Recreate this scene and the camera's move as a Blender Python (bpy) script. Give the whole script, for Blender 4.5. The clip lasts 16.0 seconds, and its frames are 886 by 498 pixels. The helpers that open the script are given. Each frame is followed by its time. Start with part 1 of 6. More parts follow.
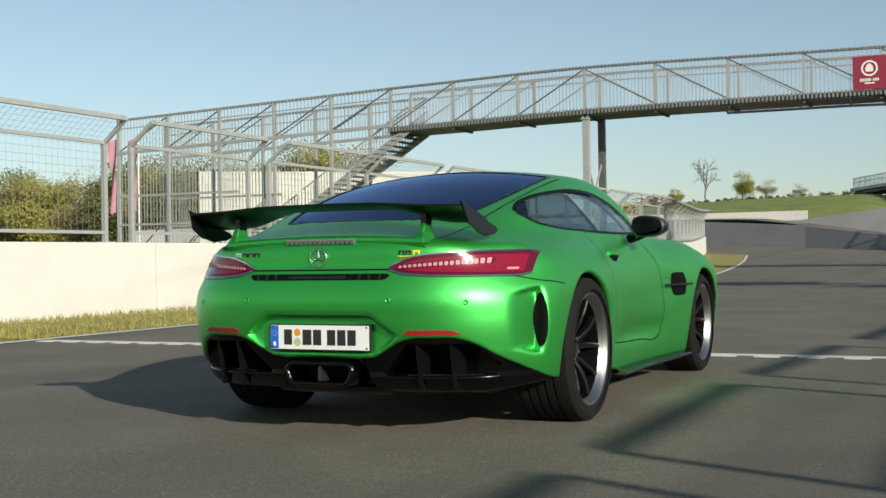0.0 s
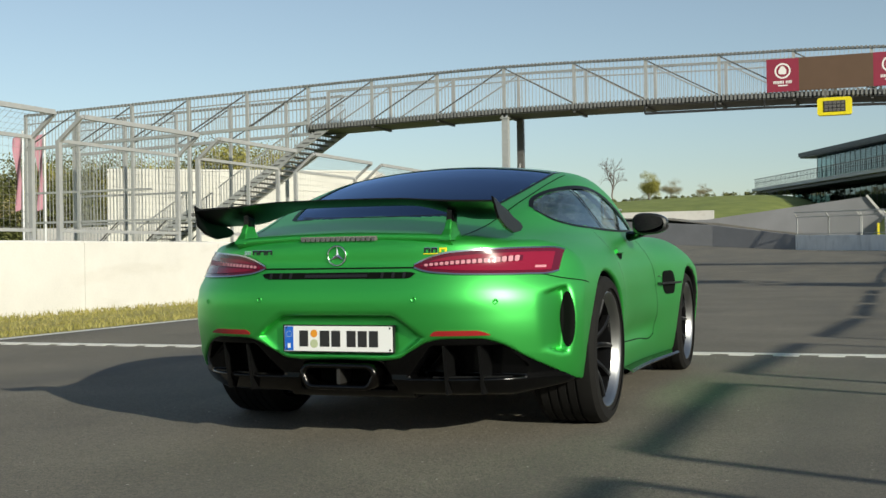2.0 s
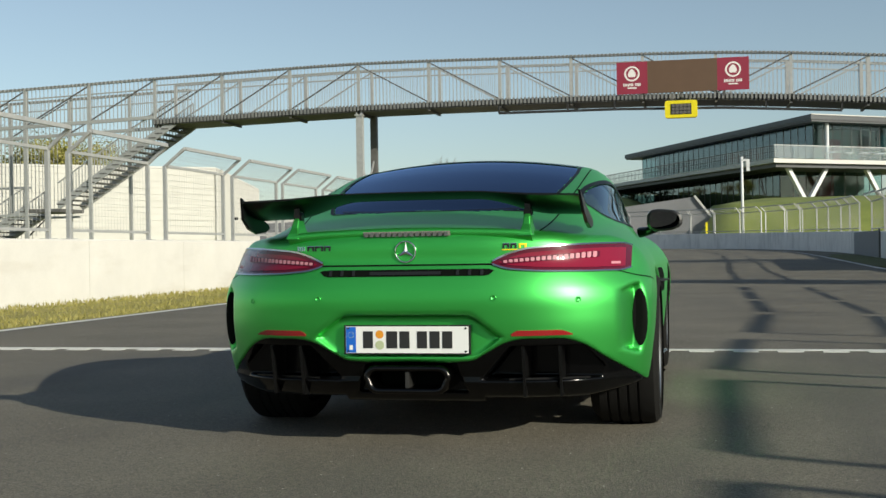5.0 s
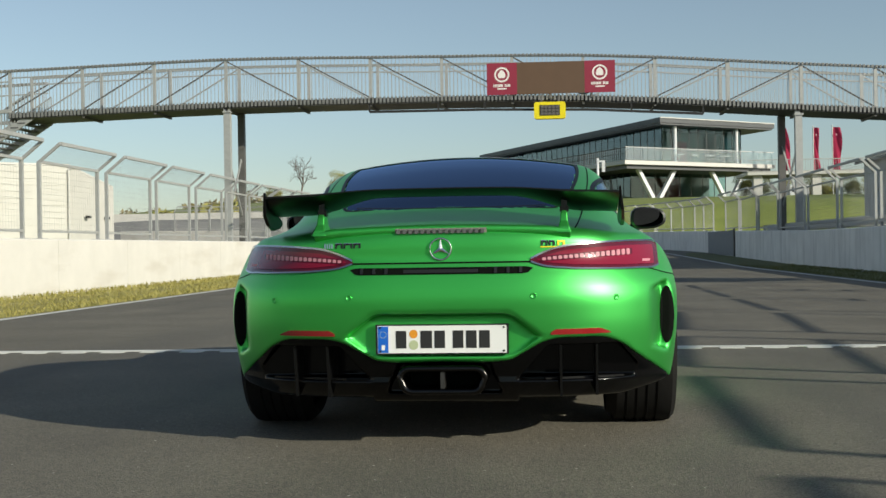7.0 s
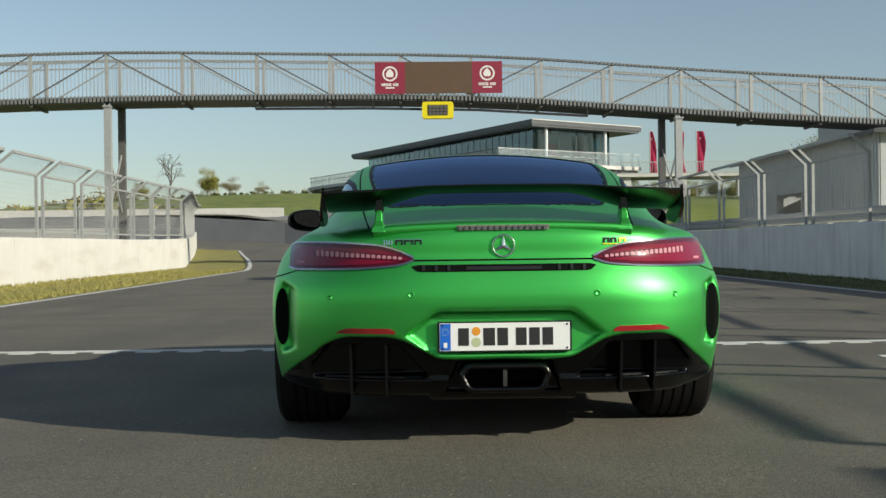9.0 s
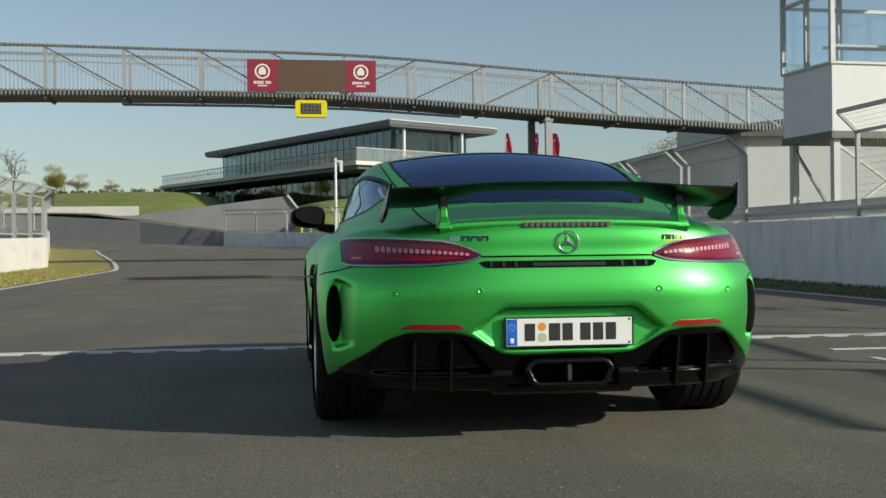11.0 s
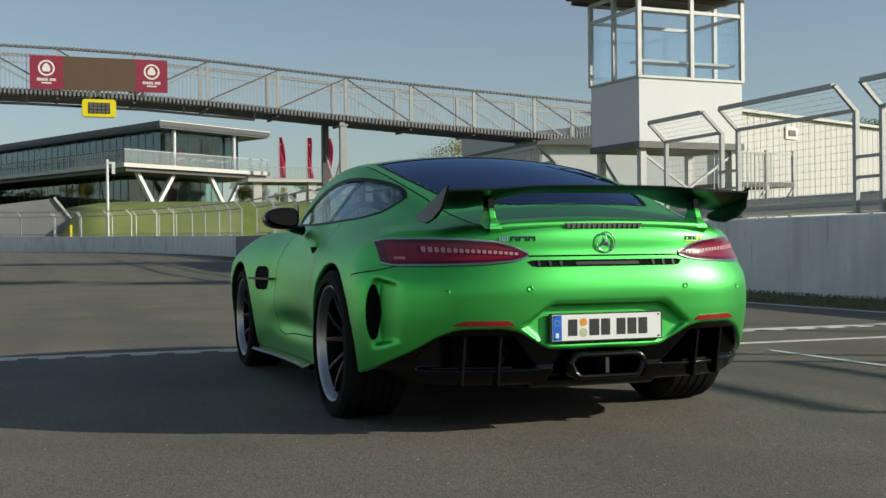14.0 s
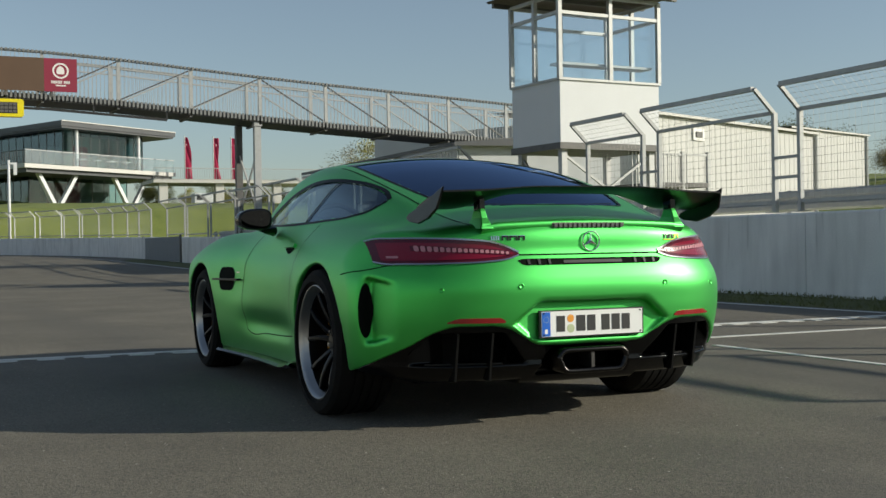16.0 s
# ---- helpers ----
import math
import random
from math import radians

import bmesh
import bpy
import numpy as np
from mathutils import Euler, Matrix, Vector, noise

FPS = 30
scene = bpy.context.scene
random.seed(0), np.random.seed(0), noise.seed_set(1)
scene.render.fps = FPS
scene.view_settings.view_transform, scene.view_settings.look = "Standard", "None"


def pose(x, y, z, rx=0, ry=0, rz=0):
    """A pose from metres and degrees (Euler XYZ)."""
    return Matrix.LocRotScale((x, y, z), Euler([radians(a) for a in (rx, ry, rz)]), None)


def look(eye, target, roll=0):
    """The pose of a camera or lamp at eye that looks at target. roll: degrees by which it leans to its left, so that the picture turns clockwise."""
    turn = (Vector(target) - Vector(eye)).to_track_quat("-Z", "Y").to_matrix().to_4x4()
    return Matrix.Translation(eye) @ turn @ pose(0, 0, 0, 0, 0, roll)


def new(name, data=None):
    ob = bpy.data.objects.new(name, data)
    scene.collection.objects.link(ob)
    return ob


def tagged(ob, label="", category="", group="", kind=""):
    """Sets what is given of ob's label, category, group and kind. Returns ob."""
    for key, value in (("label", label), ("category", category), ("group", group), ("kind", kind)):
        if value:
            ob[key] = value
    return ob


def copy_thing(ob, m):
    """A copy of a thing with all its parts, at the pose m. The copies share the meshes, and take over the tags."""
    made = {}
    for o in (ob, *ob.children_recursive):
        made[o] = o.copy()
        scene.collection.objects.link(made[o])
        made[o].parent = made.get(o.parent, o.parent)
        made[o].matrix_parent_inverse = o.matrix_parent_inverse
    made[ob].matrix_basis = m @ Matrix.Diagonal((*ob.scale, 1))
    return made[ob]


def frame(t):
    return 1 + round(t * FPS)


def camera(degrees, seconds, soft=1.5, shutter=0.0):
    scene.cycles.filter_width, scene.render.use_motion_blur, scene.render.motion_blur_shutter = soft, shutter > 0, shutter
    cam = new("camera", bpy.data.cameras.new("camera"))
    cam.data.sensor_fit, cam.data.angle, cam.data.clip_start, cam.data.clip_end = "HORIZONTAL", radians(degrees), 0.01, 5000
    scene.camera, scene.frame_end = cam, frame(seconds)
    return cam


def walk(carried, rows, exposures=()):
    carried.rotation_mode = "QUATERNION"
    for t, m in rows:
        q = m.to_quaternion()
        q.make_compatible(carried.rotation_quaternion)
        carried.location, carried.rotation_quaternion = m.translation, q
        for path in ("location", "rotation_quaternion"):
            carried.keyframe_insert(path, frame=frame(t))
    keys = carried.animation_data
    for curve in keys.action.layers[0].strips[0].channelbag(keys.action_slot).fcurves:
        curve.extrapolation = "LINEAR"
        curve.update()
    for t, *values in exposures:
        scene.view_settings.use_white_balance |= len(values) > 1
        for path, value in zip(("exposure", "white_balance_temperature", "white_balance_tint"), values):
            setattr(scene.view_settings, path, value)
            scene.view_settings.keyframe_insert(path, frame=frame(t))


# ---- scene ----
cam = camera(40.9, 16.0)
PATH = [
    (0, (2.823, -5.604, 0.815), (1.972, -3.795, 0.828), -0.9),
    (0.5, (2.703, -5.609, 0.814), (1.885, -3.784, 0.826), -1.0),
    (1, (2.566, -5.613, 0.814), (1.784, -3.773, 0.825), -1.0),
    (1.5, (2.425, -5.62, 0.814), (1.679, -3.765, 0.824), -1.0),
    (2, (2.268, -5.631, 0.817), (1.561, -3.76, 0.826), -0.9),
    (2.5, (2.114, -5.645, 0.818), (1.444, -3.76, 0.826), -0.9),
    (3, (1.936, -5.657, 0.819), (1.308, -3.758, 0.826), -0.9),
    (5.5, (1.013, -5.693, 0.823), (0.644, -3.728, 0.824), -0.9),
    (6, (0.819, -5.7, 0.824), (0.516, -3.723, 0.824), -0.9),
    (6.5, (0.642, -5.693, 0.825), (0.398, -3.708, 0.823), -0.9),
    (7, (0.451, -5.689, 0.825), (0.266, -3.697, 0.822), -0.9),
    (7.5, (0.272, -5.683, 0.824), (0.138, -3.688, 0.82), -0.8),
    (8, (0.071, -5.688, 0.824), (-0.006, -3.69, 0.819), -0.8),
    (8.5, (-0.121, -5.687, 0.823), (-0.145, -3.687, 0.817), -0.7),
    (9, (-0.332, -5.675, 0.824), (-0.294, -3.676, 0.817), -0.7),
    (11.5, (-1.419, -5.618, 0.818), (-1.064, -3.649, 0.807), -0.6),
    (12, (-1.647, -5.613, 0.82), (-1.222, -3.659, 0.808), -0.6),
    (12.5, (-1.854, -5.601, 0.819), (-1.363, -3.662, 0.808), -0.6),
    (13, (-2.052, -5.57, 0.817), (-1.496, -3.649, 0.808), -0.6),
    (13.5, (-2.222, -5.554, 0.814), (-1.609, -3.651, 0.807), -0.6),
    (14, (-2.371, -5.52, 0.811), (-1.701, -3.635, 0.805), -0.6),
    (14.5, (-2.488, -5.497, 0.81), (-1.771, -3.631, 0.804), -0.7),
    (15, (-2.596, -5.482, 0.808), (-1.835, -3.632, 0.802), -0.7),
    (15.5, (-2.684, -5.486, 0.808), (-1.892, -3.65, 0.802), -0.8),
    (16, (-2.763, -5.507, 0.811), (-1.947, -3.681, 0.804), -0.9),
]
walk(cam, [(t, look(eye, target, roll)) for t, eye, target, roll in PATH], [(0, 0.18, 6450, 3), (6, 0.14, 6450, 3), (9, 0.1, 6450, 3), (12, 0.02, 6450, 4), (16, 0.02, 6450, 4)])

# ---- world, sun, exposure ----
SUN = Vector((2.25, -1.34, 1.0)).normalized()          # towards the sun
world = bpy.data.worlds.new("sky")
scene.world = world
world.use_nodes = True
wn, wl = world.node_tree.nodes, world.node_tree.links
sky = wn.new("ShaderNodeTexSky")
sky.sky_type, sky.sun_disc = "NISHITA", False
sky.sun_elevation = math.asin(SUN.z)
sky.sun_rotation = math.atan2(SUN.x, SUN.y)
sky.air_density, sky.dust_density, sky.ozone_density = 1.0, 0.5, 2.6
wn["Background"].inputs["Strength"].default_value = 0.1
soft_sky = wn.new("ShaderNodeHueSaturation")                # hazy spring air
soft_sky.inputs["Saturation"].default_value = 0.74
wl.new(sky.outputs["Color"], soft_sky.inputs["Color"])
wl.new(soft_sky.outputs["Color"], wn["Background"].inputs["Color"])
lamp = bpy.data.lights.new("sun", "SUN")
lamp.energy, lamp.angle, lamp.color = 5.0, radians(0.55), (1.0, 0.92, 0.79)
sun = new("sun", lamp)
sun.matrix_world = look(SUN * 50, (0, 0, 0))


# ---- materials ----
def mat(name, base, rough=0.6, metal=0.0, var=0.12, scale=6.0, fine=60.0, bump=0.0, second=None, coat=0.0, spec=0.5, coords="Object"):
    """A procedural surface: two scales of noise vary the colour and the roughness; bump is the fine relief in metres."""
    m = bpy.data.materials.new(name)
    m.use_nodes = True
    n, l = m.node_tree.nodes, m.node_tree.links
    b = n["Principled BSDF"]
    b.inputs["Metallic"].default_value = metal
    b.inputs["Specular IOR Level"].default_value = spec
    b.inputs["Coat Weight"].default_value = coat
    b.inputs["Coat Roughness"].default_value = 0.05
    tc = n.new("ShaderNodeTexCoord")
    big, small = n.new("ShaderNodeTexNoise"), n.new("ShaderNodeTexNoise")
    big.inputs["Scale"].default_value, small.inputs["Scale"].default_value = scale, fine
    big.inputs["Detail"].default_value, small.inputs["Detail"].default_value = 5, 4
    for t in (big, small):
        l.new(tc.outputs[coords], t.inputs["Vector"])
    ramp = n.new("ShaderNodeValToRGB")
    ramp.color_ramp.elements[0].position, ramp.color_ramp.elements[1].position = 0.3, 0.7
    c0 = [c * (1 - var) for c in base]
    c1 = list(second) if second else [min(1, c * (1 + var)) for c in base]
    ramp.color_ramp.elements[0].color, ramp.color_ramp.elements[1].color = (*c0, 1), (*c1, 1)
    mixv = n.new("ShaderNodeMix")
    mixv.data_type = "FLOAT"
    mixv.inputs[0].default_value = 0.4
    l.new(big.outputs["Fac"], mixv.inputs[2])
    l.new(small.outputs["Fac"], mixv.inputs[3])
    l.new(mixv.outputs[0], ramp.inputs["Fac"])
    l.new(ramp.outputs["Color"], b.inputs["Base Color"])
    rr = n.new("ShaderNodeMapRange")
    rr.inputs["To Min"].default_value, rr.inputs["To Max"].default_value = max(0.02, rough * 0.85), min(1, rough * 1.15)
    l.new(small.outputs["Fac"], rr.inputs["Value"])
    l.new(rr.outputs["Result"], b.inputs["Roughness"])
    if bump:
        bn = n.new("ShaderNodeBump")
        bn.inputs["Distance"].default_value = bump
        bn.inputs["Strength"].default_value = 0.7
        l.new(small.outputs["Fac"], bn.inputs["Height"])
        l.new(bn.outputs["Normal"], b.inputs["Normal"])
    return m


def plain(name, base, rough=0.5, metal=0.0, emit=None, power=0.0, **more):
    m = bpy.data.materials.new(name)
    m.use_nodes = True
    b = m.node_tree.nodes["Principled BSDF"]
    b.inputs["Base Color"].default_value = (*base, 1)
    b.inputs["Roughness"].default_value, b.inputs["Metallic"].default_value = rough, metal
    for k, v in more.items():
        b.inputs[k.replace("_", " ")].default_value = v
    if emit:
        b.inputs["Emission Color"].default_value = (*emit, 1)
        b.inputs["Emission Strength"].default_value = power
    return m


def stained(m, colour, scale, low, high, stretch=(1, 1, 1)):
    """Lays stains of a second colour over a material's base colour."""
    n, l = m.node_tree.nodes, m.node_tree.links
    b = n["Principled BSDF"]
    src = b.inputs["Base Color"].links[0].from_socket
    tc, mp, nz, rp, mx = n.new("ShaderNodeTexCoord"), n.new("ShaderNodeMapping"), n.new("ShaderNodeTexNoise"), n.new("ShaderNodeValToRGB"), n.new("ShaderNodeMix")
    mp.inputs["Scale"].default_value = stretch
    nz.inputs["Scale"].default_value, nz.inputs["Detail"].default_value = scale, 7
    rp.color_ramp.elements[0].position, rp.color_ramp.elements[1].position = low, high
    mx.data_type = "RGBA"
    mx.inputs[7].default_value = (*colour, 1)
    l.new(tc.outputs["Object"], mp.inputs["Vector"])
    l.new(mp.outputs["Vector"], nz.inputs["Vector"])
    l.new(nz.outputs["Fac"], rp.inputs["Fac"])
    l.new(rp.outputs["Color"], mx.inputs[0])
    l.new(src, mx.inputs[6])
    l.new(mx.outputs[2], b.inputs["Base Color"])
    return m


def asphalt():
    """Worn racing asphalt: stone grains of many greys, sparse pale chips, darker tyre lanes."""
    m = mat("asphalt", (0.118, 0.107, 0.086), 0.85, var=0.3, scale=0.8, fine=30, second=(0.165, 0.151, 0.12))
    n, l = m.node_tree.nodes, m.node_tree.links
    b = n["Principled BSDF"]
    src = b.inputs["Base Color"].links[0].from_socket
    tc = n.new("ShaderNodeTexCoord")
    grain, chip = n.new("ShaderNodeTexVoronoi"), n.new("ShaderNodeTexVoronoi")
    grain.inputs["Scale"].default_value, chip.inputs["Scale"].default_value = 150, 21
    for t in (grain, chip):
        l.new(tc.outputs["Object"], t.inputs["Vector"])
    mul, ramp = n.new("ShaderNodeMix"), n.new("ShaderNodeValToRGB")
    mul.data_type, mul.blend_type = "RGBA", "MULTIPLY"
    mul.inputs[0].default_value = 1.0
    ramp.color_ramp.elements[0].color, ramp.color_ramp.elements[1].color = (0.5, 0.5, 0.5, 1), (1.65, 1.6, 1.52, 1)
    l.new(grain.outputs["Color"], ramp.inputs["Fac"])
    l.new(src, mul.inputs[6])
    l.new(ramp.outputs["Color"], mul.inputs[7])
    spot, pale, both = n.new("ShaderNodeMath"), n.new("ShaderNodeMath"), n.new("ShaderNodeMath")
    spot.operation, spot.inputs[1].default_value = "LESS_THAN", 0.1
    pale.operation, pale.inputs[1].default_value = "GREATER_THAN", 0.82
    both.operation = "MULTIPLY"
    sep = n.new("ShaderNodeSeparateColor")
    l.new(chip.outputs["Distance"], spot.inputs[0])
    l.new(chip.outputs["Color"], sep.inputs["Color"])
    l.new(sep.outputs[0], pale.inputs[0])
    l.new(spot.outputs[0], both.inputs[0])
    l.new(pale.outputs[0], both.inputs[1])
    mx = n.new("ShaderNodeMix")
    mx.data_type = "RGBA"
    mx.inputs[7].default_value = (0.5, 0.47, 0.4, 1)
    l.new(both.outputs[0], mx.inputs[0])
    l.new(mul.outputs[2], mx.inputs[6])
    l.new(mx.outputs[2], b.inputs["Base Color"])
    bn = n.new("ShaderNodeBump")
    bn.inputs["Distance"].default_value, bn.inputs["Strength"].default_value = 0.0025, 0.6
    l.new(grain.outputs["Distance"], bn.inputs["Height"])
    l.new(bn.outputs["Normal"], b.inputs["Normal"])
    return m


ASPHALT = stained(asphalt(), (0.08, 0.074, 0.064), 0.25, 0.5, 0.8, (3, 0.25, 1))
LINE_WHITE = mat("road_paint", (0.62, 0.61, 0.57), 0.7, var=0.2, scale=5, fine=90, bump=0.001)
GRASS_GROUND = mat("grass_ground", (0.15, 0.2, 0.035), 0.95, var=0.35, scale=0.35, fine=9, bump=0.04, second=(0.24, 0.27, 0.06))
VERGE = mat("verge_soil_and_grass", (0.3, 0.24, 0.07), 0.95, var=0.35, scale=1.4, fine=40, bump=0.02, second=(0.34, 0.32, 0.08))
BLADE = mat("grass_blade", (0.26, 0.26, 0.05), 0.7, var=0.35, scale=1.5, fine=20, second=(0.38, 0.32, 0.1))
# blades of the right verge, green darkened by painted shade
SHADED_BLADE = mat("shaded_green_blade", (0.1, 0.125, 0.03), 0.7, var=0.35, scale=1.5, fine=20, second=(0.17, 0.17, 0.05))
CONCRETE_PALE = mat("pale_concrete", (0.58, 0.555, 0.52), 0.85, var=0.08, scale=1.5, fine=40, bump=0.002)
stained(CONCRETE_PALE, (0.45, 0.41, 0.36), 1.2, 0.55, 0.85, (1, 0.35, 1.6))
CONCRETE = mat("grey_concrete", (0.74, 0.73, 0.715), 0.88, var=0.12, scale=1.2, fine=45, bump=0.002)
stained(CONCRETE, (0.52, 0.51, 0.5), 1.6, 0.5, 0.8, (1, 1.4, 0.25))
stained(CONCRETE, (0.3, 0.29, 0.28), 5.0, 0.62, 0.8, (1, 1.5, 0.1))
# concrete of the far walls: their shade is put into this darker grey
CONCRETE_SHADED = mat("shaded_concrete", (0.2, 0.2, 0.21), 0.9, var=0.14, scale=0.6, fine=30, bump=0.003)
STEEL = mat("galvanised_steel", (0.4, 0.4, 0.395), 0.55, metal=0.35, var=0.12, scale=8, fine=120)
# a second steel, much darker than the galvanised one
STEEL_DARK = mat("dark_steel", (0.12, 0.115, 0.11), 0.6, metal=0.3, var=0.2, scale=6, fine=80)
WIRE = mat("galvanised_wire", (0.3, 0.3, 0.29), 0.5, metal=0.5, var=0.1, scale=8, fine=80)
WHITE_CLAD = mat("white_cladding", (0.64, 0.64, 0.65), 0.6, var=0.05, scale=1.0, fine=30)
CREAM_CLAD = mat("cream_cladding", (0.5, 0.49, 0.47), 0.6, var=0.06, scale=0.7, fine=30)
GREY_CLAD = mat("grey_cladding", (0.42, 0.43, 0.44), 0.6, var=0.08, scale=0.8, fine=30)
ROOF_DARK = mat("dark_roof_sheet", (0.06, 0.062, 0.068), 0.5, var=0.15, scale=1, fine=20)
SOFFIT = mat("pale_soffit", (0.55, 0.53, 0.5), 0.6, var=0.05, scale=1, fine=20)
ROOF_SHEET = mat("rusty_roof_sheet", (0.16, 0.13, 0.11), 0.7, var=0.25, scale=3, fine=30)
CRIMSON = mat("crimson_print", (0.24, 0.018, 0.045), 0.6, var=0.08, scale=2, fine=20)
BROWN_SCREEN = mat("brown_screen", (0.105, 0.06, 0.035), 0.6, var=0.08, scale=2, fine=60)
PRINT_WHITE = plain("white_print", (0.75, 0.72, 0.7), 0.6)
YELLOW = mat("yellow_plastic", (0.75, 0.62, 0.01), 0.45, var=0.06, scale=4, fine=30)
BLACK_MATT = plain("black_matt", (0.015, 0.015, 0.016), 0.6)
LAMP_GREY = plain("unlit_lamp_louvre", (0.12, 0.11, 0.1), 0.4)
LEAF = mat("spring_leaf", (0.24, 0.24, 0.05), 0.8, var=0.25, scale=0.6, fine=8, second=(0.36, 0.33, 0.09), spec=0.2)
LEAF_DARK = mat("dark_leaf", (0.08, 0.1, 0.022), 0.75, var=0.4, scale=0.6, fine=8, second=(0.18, 0.18, 0.05))
LEAF_BROWN = mat("brown_bud_twigs", (0.22, 0.17, 0.09), 0.8, var=0.3, scale=0.8, fine=8, second=(0.3, 0.26, 0.11))
BARK = mat("bark", (0.12, 0.09, 0.07), 0.9, var=0.3, scale=4, fine=30)


def glass(name, tint=(0.9, 0.95, 0.96), ior=1.45, amount=0.72, rough=0.02, gloss=(0.95, 0.97, 1)):
    """Thin pane: part clear, part mirror, by a Fresnel gloss."""
    m = bpy.data.materials.new(name)
    m.use_nodes = True
    n, l = m.node_tree.nodes, m.node_tree.links
    n.remove(n["Principled BSDF"])
    tr, gl, mx, lw = n.new("ShaderNodeBsdfTransparent"), n.new("ShaderNodeBsdfGlossy"), n.new("ShaderNodeMixShader"), n.new("ShaderNodeLayerWeight")
    power, scale = n.new("ShaderNodeMath"), n.new("ShaderNodeMath")
    tr.inputs["Color"].default_value = (*[c * amount for c in tint], 1)
    gl.inputs["Roughness"].default_value = rough
    gl.inputs["Color"].default_value = (*gloss, 1)
    base = ((ior - 1) / (ior + 1)) ** 2
    lw.inputs["Blend"].default_value = 0.5
    power.operation, power.inputs[1].default_value = "POWER", 4.0
    scale.operation, scale.inputs[1].default_value, scale.inputs[2].default_value = "MULTIPLY_ADD", 1 - base, base
    l.new(lw.outputs["Facing"], power.inputs[0])
    l.new(power.outputs[0], scale.inputs[0])
    l.new(scale.outputs[0], mx.inputs["Fac"])
    l.new(tr.outputs["BSDF"], mx.inputs[1])
    l.new(gl.outputs["BSDF"], mx.inputs[2])
    l.new(mx.outputs["Shader"], n["Material Output"].inputs["Surface"])
    return m


CLEAR = glass("clear_pane", (0.95, 0.985, 1.0), 1.5, 0.985)
FRONT_GLASS = glass("front_glass", (0.7, 0.86, 0.84), 1.5, 0.9)
BUILDING_GLASS = glass("building_glass", (0.4, 0.55, 0.56), 1.7, 0.75, gloss=(0.75, 0.85, 0.9))
RAIL_GLASS = glass("balustrade_glass", (0.9, 0.95, 0.95), 2.0, 0.9, rough=0.3)


